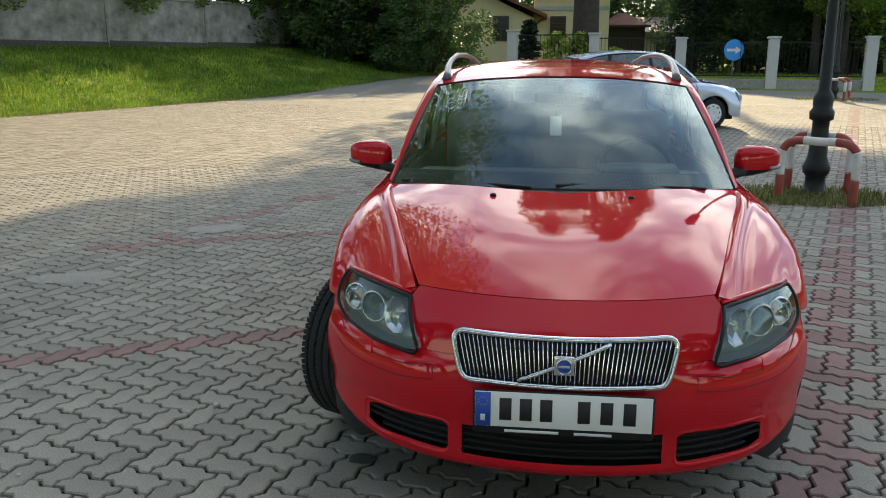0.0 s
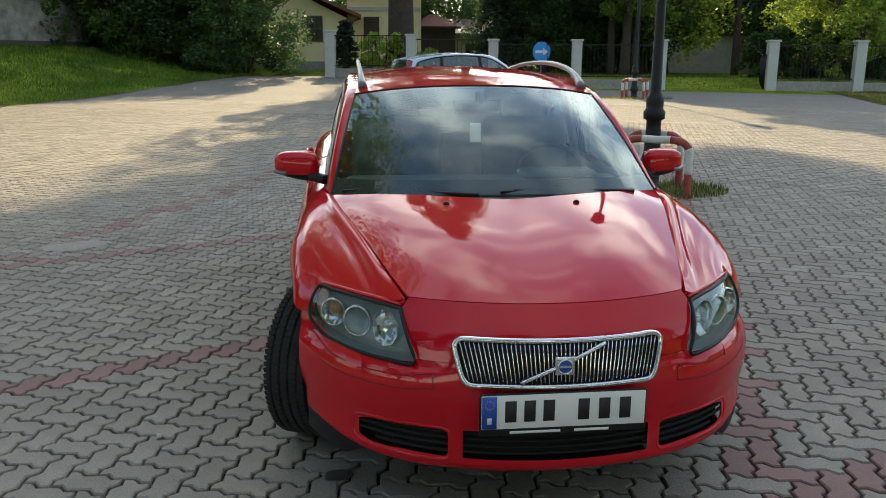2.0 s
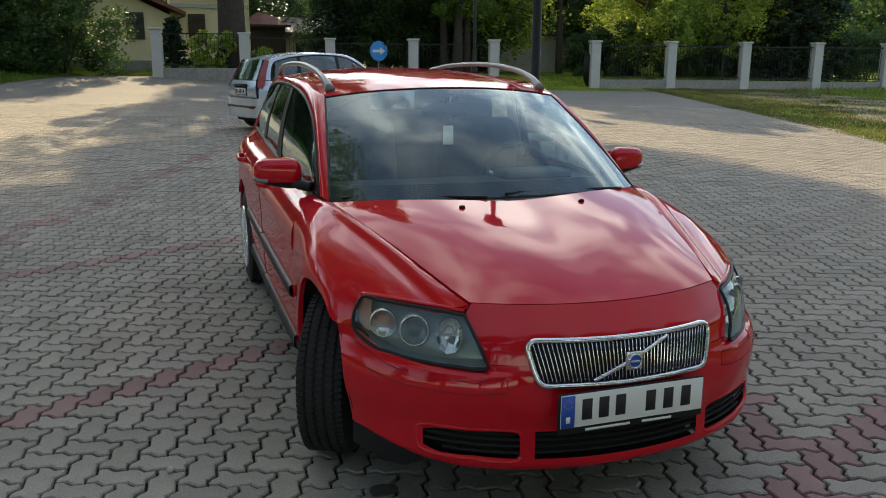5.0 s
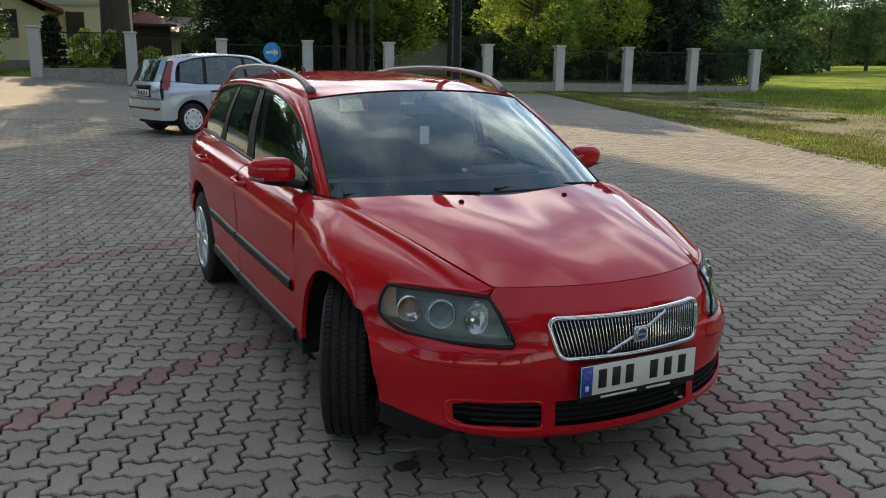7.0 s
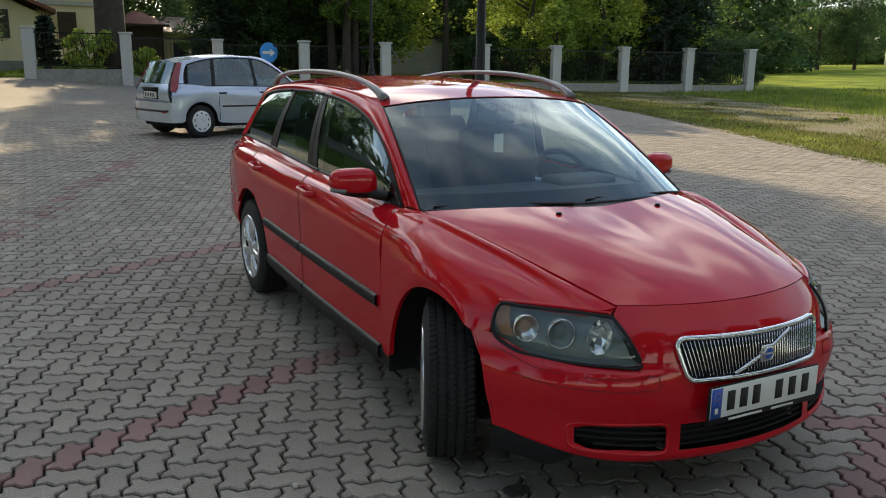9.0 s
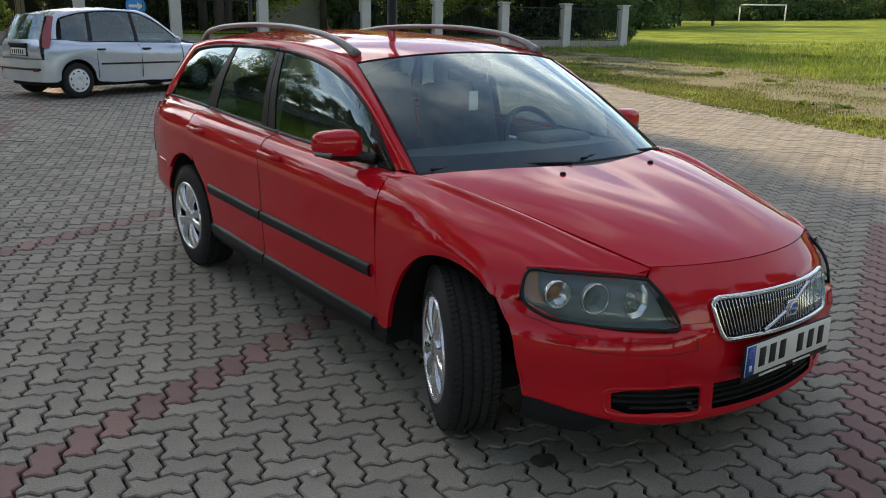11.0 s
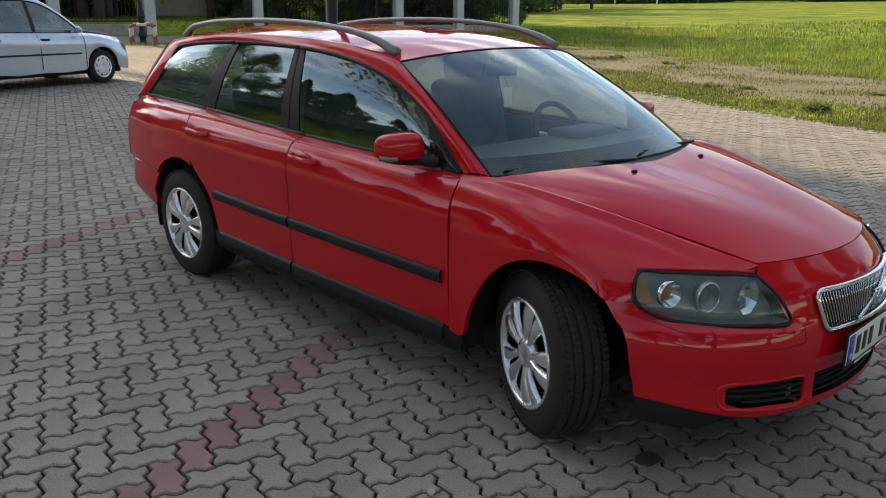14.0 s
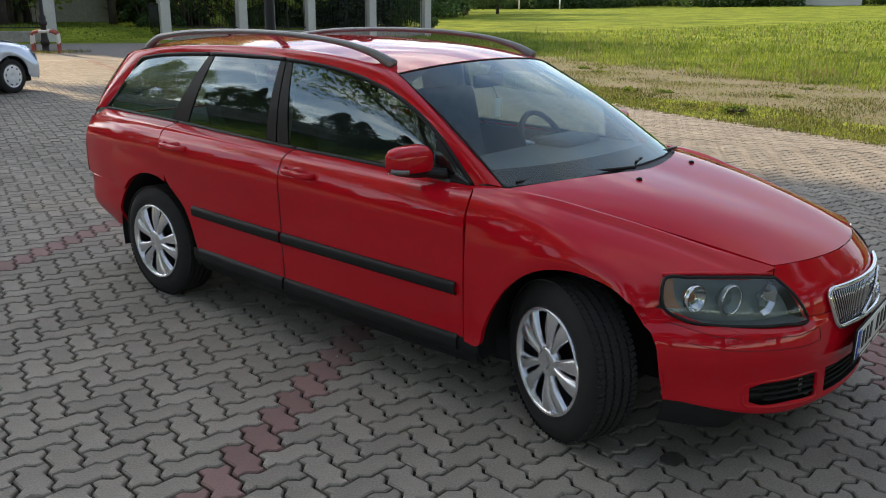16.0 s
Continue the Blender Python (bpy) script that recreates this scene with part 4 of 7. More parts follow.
rb = []
for z, d in ((0.602, 0.0), (0.54, 0.02), (0.44, 0.01), (0.36, -0.03), (0.31, -0.10)):
    k_ = 1 - 0.6 * max(0, 0.44 - z)
    rb.append([(0.876 * k_, rear_arch(z), z), (0.862 * k_, 3.2, z), (0.81 * k_, 3.42 + d * (d < 0), z), (0.67, 3.53 + d, z), (0.4, 3.58 + d, z), (0, 3.60 + d, z), (-0.4, 3.58 + d, z), (-0.67, 3.53 + d, z), (-0.81 * k_, 3.42 + d * (d < 0), z), (-0.862 * k_, 3.2, z), (-0.876 * k_, rear_arch(z), z)])
panel("rear_bumper", rb, RED, car, 60, 14, 0.0, 0.012)
for s in (-1, 1):
    rows = [[(0.68, 3.50, 0.96), (0.766, 3.435, 0.95)], [(0.72, 3.53, 0.85), (0.80, 3.455, 0.85)], [(0.73, 3.535, 0.70), (0.812, 3.462, 0.70)], [(0.735, 3.53, 0.61), (0.812, 3.458, 0.61)]]
    panel("tail_lamp", [side(r, s) for r in rows], RED_LENS, car, 6, 12, 0.001, 0.01, label="red tail lamp")

# underside, wheel housings
part("underbody", box_bm((1.5, 3.4, 0.12), (0, 1.5, 0.24), 0.03), UNDER, car)
part("underbody", box_bm((1.05, 0.55, 0.08), (0, -0.42, 0.25), 0.03), UNDER, car)
part("bay_wall", box_bm((0.95, 0.40, 0.36), (0, -0.42, 0.44), 0.05), UNDER, car)
part("bay_wall", box_bm((1.05, 0.9, 0.40), (0, 0.1, 0.52), 0.05), UNDER, car)
for s in (-1, 1):
    for yc, r in ((-0.02, 0.392), (2.64, 0.392)):
        rows = []
        for x in (None, 0.80, 0.72, 0.60):
            row = []
            for a in np.linspace(-0.25, math.pi + 0.25, 19):
                y, z = yc + r * math.cos(a), 0.315 + r * math.sin(a)
                lip = 0.862 if yc > 1 else (nose_end(min(0.6, max(0.2, z))) - 0.004 if a > 2.3 else 0.872)
                row.append((s * (x or lip), y, z))
            rows.append(row)
        part("wheel_liner", sheet_bm(loft(rows, 30, 5), (s * 0.7, yc, 9)), UNDER, car)
    part("inner_wall", box_bm((0.04, 0.78, 0.42), (s * 0.59, 0.06, 0.46)), UNDER, car)
    part("inner_wall", box_bm((0.04, 1.1, 0.5), (s * 0.59, 2.64, 0.5)), UNDER, car)
    part("inner_wall", box_bm((0.03, 1.85, 0.50), (s * 0.80, 1.36, 0.54)), UNDER, car)


def wheel(parent, m, spokes=10, disc=False):
    """A steel wheel with a silver cover; its outer face looks along +x of its own axes."""
    R, W = 0.316, 0.2
    prof = [(-W / 2 + 0.02, 0.20), (-W / 2, 0.225), (-W / 2 + 0.004, 0.275), (-W / 2 + 0.022, 0.306)]
    for g in (-0.055, -0.018, 0.018, 0.055):
        prof += [(g - 0.007, R), (g - 0.005, R - 0.008), (g + 0.005, R - 0.008), (g + 0.007, R)]
    prof += [(W / 2 - 0.022, 0.306), (W / 2 - 0.004, 0.275), (W / 2 + 0.002, 0.24), (W / 2 - 0.004, 0.205), (W / 2 - 0.03, 0.196)]
    bm, tread = lathe_bm(prof, 72), bmesh.new()
    for k in range(84):
        a = 2 * math.pi * k / 84
        for x, skew in ((-0.070, 0.3), (-0.036, -0.25), (0.0, 0.2), (0.036, -0.25), (0.070, 0.3)):
            t = Matrix.Rotation(a + abs(x), 4, "X") @ Matrix.Translation((x, 0, R - 0.0038)) @ Matrix.Rotation(skew, 4, "Z")
            box_bm((0.026, 0.0175, 0.008), (0, 0, 0), 0, 1, t, tread)
    w = thing("wheel", m, "", "")
    w.parent = parent
    w.matrix_basis = m
    tyre = part("tyre", bm, RUBBER, w, "black winter tyre")
    tagged(part("tread", tread, RUBBER, tyre, smooth=False), kind="stuff")
    part("brake_disc", lathe_bm([(0.0, 0.001), (0.0, 0.19), (0.05, 0.196), (W / 2 - 0.03, 0.198)], 36), DARK, w)
    part("rim_edge", lathe_bm([(W / 2 - 0.03, 0.208), (W / 2 + 0.004, 0.212), (W / 2 + 0.006, 0.206), (W / 2 - 0.004, 0.195), (W / 2 - 0.02, 0.192)], 60), HUBCAP, w)
    if disc:
        part("wheel_cover", lathe_bm([(W / 2 - 0.004, 0.196), (W / 2 + 0.004, 0.185), (W / 2 + 0.006, 0.15), (W / 2 + 0.014, 0.09), (W / 2 + 0.012, 0.05), (W / 2 + 0.004, 0.04), (W / 2 + 0.004, 0.001)], 48), COVER_WHITE, w, "pale plastic wheel cover")
        for k in range(spokes):
            # near-black blocks on the cover paint the shade of open slots
            slot = box_bm((0.02, 0.052, 0.030), (W / 2 - 0.001, 0, 0.160), 0.009, 2)
            bmesh.ops.transform(slot, matrix=Matrix.Rotation(2 * math.pi * k / spokes, 4, "X"), verts=slot.verts)
            part("slot", slot, DARK, w)
        return w
    part("centre_cap", lathe_bm([(W / 2 - 0.03, 0.066), (W / 2 - 0.006, 0.064), (W / 2 + 0.002, 0.045), (W / 2 + 0.004, 0.03), (W / 2 + 0.002, 0.028), (W / 2 + 0.003, 0.001)], 30), HUBCAP, w)
    for k in range(spokes):
        a = 2 * math.pi * (k + (0.11 if k % 2 else -0.11)) / spokes
        rows = []
        for r, wd, h in ((0.05, 0.012, -0.004), (0.09, 0.0170, 0.001), (0.14, 0.0275, 0.003), (0.199, 0.040, -0.006)):
            rows.append([(W / 2 + h - 0.016, -wd, r), (W / 2 + h, -wd * 0.72, r), (W / 2 + h + 0.003, 0, r), (W / 2 + h, wd * 0.72, r), (W / 2 + h - 0.016, wd, r)])
        g = loft(rows, 9, 8)
        bm = sheet_bm(g, (-1, 0, 0.1))
        bmesh.ops.transform(bm, matrix=Matrix.Rotation(a, 4, "X"), verts=bm.verts)
        part("spoke", bm, HUBCAP, w)
    return w


for s in (-1, 1):
    turn = 180 if s < 0 else 0
    wheel(car, pose(s * 0.775, 0.0, 0.312, 0, 0, turn - 25))
    wheel(car, pose(s * 0.79, 2.64, 0.312, 0, 0, turn))

# cabin
cab = car
part("dashboard", box_bm((1.36, 0.46, 0.16), (0, 0.62, 0.86), 0.05, 4), BEIGE, cab, "dark grey dashboard")
part("instrument_hood", box_bm((0.36, 0.2, 0.06), (0.37, 0.72, 0.945), 0.028, 3), BEIGE, cab)
part("cabin_floor", box_bm((1.4, 2.9, 0.06), (0, 1.95, 0.36), 0.01), UNDER, cab)
part("parcel_cover", box_bm((1.2, 0.75, 0.03), (0, 3.02, 0.93), 0.01), BEIGE, cab)
part("headliner", sheet_bm(np.array([[(x, y, 1.375 - 0.1 * (x / 0.6) ** 4 + (0.03 if 1.3 < y < 3 else -0.02)) for x in np.linspace(-0.58, 0.58, 9)] for y in np.linspace(1.0, 3.25, 9)]), (0, 2, 3)), LINER, cab)
for s in (-1, 1):
    part("door_trim", box_bm((0.03, 1.9, 0.36), (s * 0.755, 1.55, 0.745), 0.012), BEIGE, cab)
    part("pillar_lining", box_bm((0.03, 0.11, 0.44), (s * 0.688, 1.70, 1.14), 0.012, 2, pose(0, 0, 0, 0, -s * 12)), LINER, cab)
sw = tube_bm([(0.37 + 0.185 * math.cos(a), 0.0 + 0.185 * math.sin(a), 0) for a in np.linspace(0, 2 * math.pi, 20, endpoint=False)], 0.016, 8, True, 48)
tilt = pose(0, 0.86, 0.91, 62) 
bmesh.ops.transform(sw, matrix=tilt, verts=sw.verts)
sw_ob = part("steering_wheel", sw, INK, cab, "black steering wheel")
hubm = box_bm((0.15, 0.12, 0.05), (0.37, 0, -0.02), 0.03, 3)
bmesh.ops.transform(hubm, matrix=tilt, verts=hubm.verts)
part("wheel_hub", hubm, INK, sw_ob)
for a in (0.2, math.pi - 0.2, -math.pi / 2):
    sp = tube_bm([(0.37 + 0.05 * math.cos(a), 0.05 * math.sin(a), -0.012), (0.37 + 0.18 * math.cos(a), 0.18 * math.sin(a), 0)], 0.016, 6, n=4)
    bmesh.ops.transform(sp, matrix=tilt, verts=sp.verts)
    part("wheel_spoke", sp, SILVER, sw_ob)


def seat(x, y, wide, rests):
    st = part("seat", box_bm((wide, 0.5, 0.18), (x, y, 0.56), 0.06, 3), FABRIC, cab, "dark fabric seat")
    part("backrest", box_bm((wide, 0.14, 0.60), (x, y + 0.32, 0.88), 0.06, 3, pose(0, 0, 0, -14)), FABRIC, st)
    for o in rests:
        part("headrest", box_bm((0.25, 0.09, 0.17), (x + o, y + 0.41, 1.225), 0.04, 3, pose(0, 0, 0, -10)), FABRIC, st)
        for e in (-0.05, 0.05):
            part("headrest_post", tube_bm([(x + o + e, y + 0.40, 1.10), (x + o + e, y + 0.405, 1.18)], 0.007, 6, n=3), CHROME, st)


seat(0.37, 1.18, 0.50, (0,))
seat(-0.37, 1.18, 0.50, (0,))
seat(0.0, 2.05, 1.25, (-0.4, 0.4))
rm = part("rear_view_mirror", box_bm((0.24, 0.03, 0.065), (0.0, 0.97, 1.262), 0.014, 3), INK, cab, "black interior mirror")
part("mirror_stem", tube_bm([(0, 0.96, 1.29), (0, 0.94, 1.335)], 0.012, 6, n=4), INK, rm)
tag = part("hanging_tag", box_bm((0.055, 0.004, 0.095), (-0.015, 0.90, 1.135), 0.002), WHITE_PLASTIC, cab, "white hanging card below the mirror")
part("tag_cord", tube_bm([(-0.015, 0.90, 1.18), (0.0, 0.95, 1.245)], 0.002, 5, n=4), INK, tag)


# the nose is drawn in towards its corners
for ob in car.children_recursive:
    if ob.type == "MESH" and ob.parent.name.split(".")[0] not in ("wheel", "tyre"):
        co = np.empty(len(ob.data.vertices) * 3)
        ob.data.vertices.foreach_get("co", co)
        co = co.reshape(-1, 3)
        u = np.clip((np.abs(co[:, 0]) - 0.42) / 0.40, 0, 1)
        v = np.clip((0.10 - co[:, 1]) / 0.45, 0, 1)
        co[:, 0] -= np.sign(co[:, 0]) * 0.030 * u * u * (3 - 2 * u) * v * v * (3 - 2 * v)
        ob.data.vertices.foreach_set("co", co.ravel())
        ob.data.update()

# ---- ground and paving ----
SOIL = mat("joint_sand", (0.013, 0.012, 0.011), 0.95, vary=0.2, scale=5, fine=0.3, fine_scale=90)
PAVER = mat("paver_grey", (0.262, 0.238, 0.198), 0.86, vary=0.20, scale=2.2, fine=0.26, fine_scale=120, bump=0.4, rand=0.13, island=0.13)
PAVER_RED = mat("paver_red", (0.235, 0.145, 0.130), 0.86, vary=0.15, scale=2.2, fine=0.16, fine_scale=140, bump=0.25, rand=0.12, island=0.12)
PAVE_FAR = mat("paving_far", (0.160, 0.150, 0.132), 0.9, vary=0.1, scale=0.5, fine=0.2, fine_scale=9)
TURF = mat("turf", (0.12, 0.17, 0.018), 0.95, vary=0.35, scale=0.5, fine=0.5, fine_scale=7, bump=0.8, color2=(0.19, 0.23, 0.028), spec=0.05)
DRY = mat("dry_ground", (0.185, 0.160, 0.100), 0.95, vary=0.35, scale=1.6, fine=0.5, fine_scale=14, bump=0.7, color2=(0.095, 0.105, 0.030))
BLADE = leaf_mat("grass_blades", (0.090, 0.190, 0.018), (0.170, 0.270, 0.027))
BLADE_MEADOW = leaf_mat("meadow_grass", (0.13, 0.20, 0.025), (0.21, 0.27, 0.04))
BLADE_OLIVE = leaf_mat("olive_grass", (0.085, 0.11, 0.022), (0.15, 0.15, 0.045))
BLADE_DRY = leaf_mat("dry_grass", (0.24, 0.21, 0.09), (0.14, 0.17, 0.04))
CONCRETE = mat("old_render", (0.34, 0.32, 0.285), 0.92, vary=0.25, scale=0.9, fine=0.25, fine_scale=10, bump=0.3, color2=(0.19, 0.175, 0.155))
WALL_OLD = mat("stained_render", (0.44, 0.42, 0.385), 0.93, vary=0.45, scale=0.9, fine=0.45, fine_scale=2.6, bump=0.4, color2=(0.17, 0.155, 0.135))
RUBBLE = mat("dark_rubble", (0.12, 0.105, 0.09), 0.95, vary=0.4, scale=5, fine=0.5, fine_scale=22, bump=0.8, color2=(0.07, 0.065, 0.055))
BLOCKWORK = mat("grey_blockwork", (0.44, 0.42, 0.38), 0.95, vary=0.12, scale=1.4, fine=0.15, fine_scale=8, bump=0.3)
PILLAR = mat("white_render", (0.54, 0.53, 0.50), 0.9, vary=0.14, scale=1.8, fine=0.12, fine_scale=25, bump=0.15, color2=(0.44, 0.425, 0.395))
IRON = mat("black_iron", (0.009, 0.0095, 0.010), 0.5, 0.2, vary=0.2, scale=20, bump=0.1, fine_scale=80)
PAINT_RED = mat("hoop_red", (0.36, 0.055, 0.04), 0.5, vary=0.25, scale=9, fine=0.15, color2=(0.28, 0.07, 0.05))
PAINT_WHITE = mat("hoop_white", (0.72, 0.71, 0.68), 0.5, vary=0.12, scale=12, color2=(0.55, 0.52, 0.47))
SIGN_BLUE = mat("sign_blue", (0.015, 0.24, 0.62), 0.4, vary=0.05)
BARK = mat("bark", (0.055, 0.042, 0.032), 0.95, vary=0.3, scale=4, fine=0.4, fine_scale=22, bump=0.8)
LEAF_DARK = leaf_mat("leaf_dark", (0.050, 0.100, 0.028), (0.085, 0.150, 0.040))
LEAF_MID = leaf_mat("leaf_mid", (0.11, 0.19, 0.03), (0.18, 0.27, 0.045))
LEAF_LIGHT = leaf_mat("leaf_light", (0.24, 0.34, 0.05), (0.34, 0.42, 0.07))
NEEDLE = leaf_mat("needles", (0.02, 0.042, 0.022), (0.035, 0.065, 0.03))
HOUSE_WALL = mat("yellow_render", (0.80, 0.66, 0.40), 0.9, vary=0.08, scale=1.0, fine=0.06, fine_scale=20)
ROOF_RED = mat("roof_tile", (0.20, 0.07, 0.045), 0.7, vary=0.2, scale=2, fine=0.2, fine_scale=18)
ROOF_TIN = mat("roof_tin", (0.62, 0.53, 0.49), 0.5, 0.1, vary=0.15, scale=1.2, color2=(0.34, 0.18, 0.14))
WOOD = mat("dark_wood", (0.07, 0.045, 0.03), 0.7, vary=0.2, scale=4)
PANE = mat("window_pane", (0.03, 0.035, 0.04), 0.08, spec=0.8)
STONE = mat("pebble", (0.45, 0.42, 0.38), 0.9, vary=0.15, scale=60)
RIGHT_P = Vector((9.3, 3.0))


def right_dist(x, y):
    """Metres beyond the yard's other grass edge."""
    return (x - RIGHT_P.x) * EDGE_D.y - (y - RIGHT_P.y) * EDGE_D.x


def sheet(xs, ys, z, dz=0.0):
    bm = bmesh.new()
    vs = [[bm.verts.new((x, y, z(x, y) + dz)) for x in xs] for y in ys]
    for i in range(len(ys) - 1):
        for j in range(len(xs) - 1):
            bm.faces.new((vs[i][j], vs[i][j + 1], vs[i + 1][j + 1], vs[i + 1][j]))
    return bm


far_steps = [60, 100, 180, 350, 800, 2000]
xs = [-v for v in far_steps[::-1]] + list(np.arange(-45, 46, 1.5)) + far_steps
ys = [-v for v in far_steps[::-1]] + list(np.arange(-45, 46, 1.5)) + far_steps
ground = tagged(part("ground", sheet(xs, ys, lambda x, y: ground_z(x, y) - 0.035 + 0.02 * noise.noise((x * 0.4, y * 0.4, 0)) * (sm(0.5, 3, bank_dist(x, y)) + sm(0.5, 3, right_dist(x, y)))), TURF), "grassy ground round the yard", "ground", kind="structure")


def yard_sheet(a0, a1, b0, b1, na, nb, dz):
    """A strip of the yard: a across from the bank edge (0) to the other edge (1), b along it in metres."""
    bm = bmesh.new()
    vs = []
    for b in np.linspace(b0, b1, nb):
        row = []
        for a in np.linspace(a0, a1, na):
            p = EDGE_P * (1 - a) + (RIGHT_P + EDGE_D * ((EDGE_P - RIGHT_P) @ EDGE_D)) * a + EDGE_D * b
            wob = 0.25 * noise.noise((p.x * 0.5, p.y * 0.5, 3)) * (a in (a0, a1))
            row.append(bm.verts.new((p.x + wob, p.y, ground_z(p.x, p.y) + dz)))
        vs.append(row)
    for i in range(nb - 1):
        for j in range(na - 1):
            bm.faces.new((vs[i][j], vs[i][j + 1], vs[i + 1][j + 1], vs[i + 1][j]))
    return bm


yard = tagged(part("pavement", yard_sheet(0, 1, -42, 22.5, 40, 100, -0.021), SOIL), "grey interlocking block paving with red bay lines", "pavement", kind="structure")

# zigzag blocks laid in herringbone
UNIT = 0.1125
AXIS_U = Vector((math.cos(radians(-19.7)), math.sin(radians(-19.7))))
AXIS_V = Vector((-AXIS_U.y, AXIS_U.x))
LAY = Vector((-0.864, 1.204)) - AXIS_U * (3.5 * UNIT) - AXIS_V * UNIT


def block_outline(upright):
    nodes = [(0, 0), (0, 1), (0, 2), (1, 2), (1, 1), (1, 0)][::-1] if upright else [(0, 0), (1, 0), (2, 0), (2, 1), (1, 1), (0, 1)]
    out, a = [], 0.105
    for k in range(6):
        p, q = nodes[k], nodes[(k + 1) % 6]
        out.append(p)
        back = q[0] < p[0] or q[1] < p[1]
        for t in (0.34, 0.66):
            wave = a * (1 if (1 - t if back else t) < 0.5 else -1)
            x, y = p[0] + (q[0] - p[0]) * t, p[1] + (q[1] - p[1]) * t
            out.append((x, y + wave) if p[1] == q[1] else (x - wave, y))
    pts = np.array(out)
    if sum(pts[k - 1][0] * pts[k][1] - pts[k][0] * pts[k - 1][1] for k in range(len(pts))) < 0:
        pts = pts[::-1]
    mid = pts.mean(0)
    return (pts - mid) * UNIT, mid * UNIT


def block_mesh(upright):
    """Verts and faces of one block round its middle, its top at z = 0."""
    pts, mid = block_outline(upright)
    d = np.roll(pts, -1, 0) - np.roll(pts, 1, 0)
    nrm = np.stack([d[:, 1], -d[:, 0]], 1)
    nrm /= np.linalg.norm(nrm, axis=1, keepdims=True)
    turn = np.array([[AXIS_U.x, AXIS_V.x], [AXIS_U.y, AXIS_V.y]])
    k = len(pts)
    top, low = (pts - nrm * 0.0122) @ turn.T, (pts - nrm * 0.0064) @ turn.T
    verts = np.r_[np.c_[top, np.zeros(k)], np.c_[low, np.full(k, -0.0058)], np.c_[low, np.full(k, -0.03)]]
    faces = [tuple(range(k))] + [(b + i, b + k + i, b + k + (i + 1) % k, b + (i + 1) % k) for b in (0, k) for i in range(k)]
    return verts, faces, turn @ mid


BLOCKS = {up: block_mesh(up) for up in (False, True)}
NEAR = (-2.75, -0.9, -1.55, 2.45)      # the stretch of paving laid block by block
near_list, joined, joined_far = [], {False: [], True: []}, {False: [], True: []}
rng = np.random.default_rng(5)
for i in range(-160, 240):
    for j in range(-150, 290):
        k = (i - j) % 4
        if k not in (0, 3):
            continue
        up = k == 3
        c = LAY + AXIS_U * (i * UNIT) + AXIS_V * (j * UNIT)
        x, y = c.x + BLOCKS[up][2][0], c.y + BLOCKS[up][2][1]
        if bank_dist(x, y) > -0.1 + 0.15 * noise.noise((x, y, 0)) or right_dist(x, y) > -0.1 + 0.2 * noise.noise((x, y, 5)):
            continue
        far = math.hypot(x + 1, y)
        if far > 23 or (Vector((x, y)) - EDGE_P) @ EDGE_D < -19:
            continue
        across = (c - Vector((1.138, 0.527))) @ AXIS_U
        along, row = (c - Vector((1.138, 0.527))) @ AXIS_V, i - j - 3
        red = up and ((row == 0 and across < 0.1) or (row == 32 and across < 2.6) or (row == -32 and -5.2 < across < 0.1))
        red = red or (abs(across) < 0.13 and along > -2.0 and rng.random() < 0.85) or (abs(across + 5.08) < 0.13 and along > 0.3 and rng.random() < 0.45)
        spot = (x, y, ground_z(x, y) + rng.normal() * 0.0012, red)
        if NEAR[0] < x < NEAR[1] and NEAR[2] < y < NEAR[3]:
            near_list.append((up, spot))
        elif far < 8.5 and y > -2.6:
            joined[up].append(spot)
        else:
            joined_far[up].append(spot)


def joined_blocks(name, lists, flat):
    vs, fs, mi, base = [], [], [], 0
    for up, spots in lists.items():
        v0, f0, _ = BLOCKS[up]
        k = len(v0) // 3
        if flat:
            v0, f0 = v0[k:2 * k] * (1, 1, 0), f0[:1]
        for x, y, z, red in spots:
            vs.append(v0 + (x, y, z))
            fs += [tuple(base + q for q in f) for f in f0]
            mi += [int(red)] * len(f0)
            base += len(v0)
    me = bpy.data.meshes.new(name)
    me.from_pydata(np.concatenate(vs).tolist(), [], fs)
    me.materials.append(PAVER)
    me.materials.append(PAVER_RED)
    me.polygons.foreach_set("material_index", mi)
    ob = new(name, me)
    ob.parent = yard
    return tagged(ob, kind="stuff")


joined_blocks("block_field", joined, False)
joined_blocks("block_field", joined_far, True)
far_sheet = yard_sheet(0.0, 1, 7.0, 22.5, 30, 30, -0.012)
part("far_paving", far_sheet, PAVE_FAR, yard)
part("far_paving", yard_sheet(0.0, 1, -42.0, -18.9, 30, 30, -0.012), PAVE_FAR, yard)

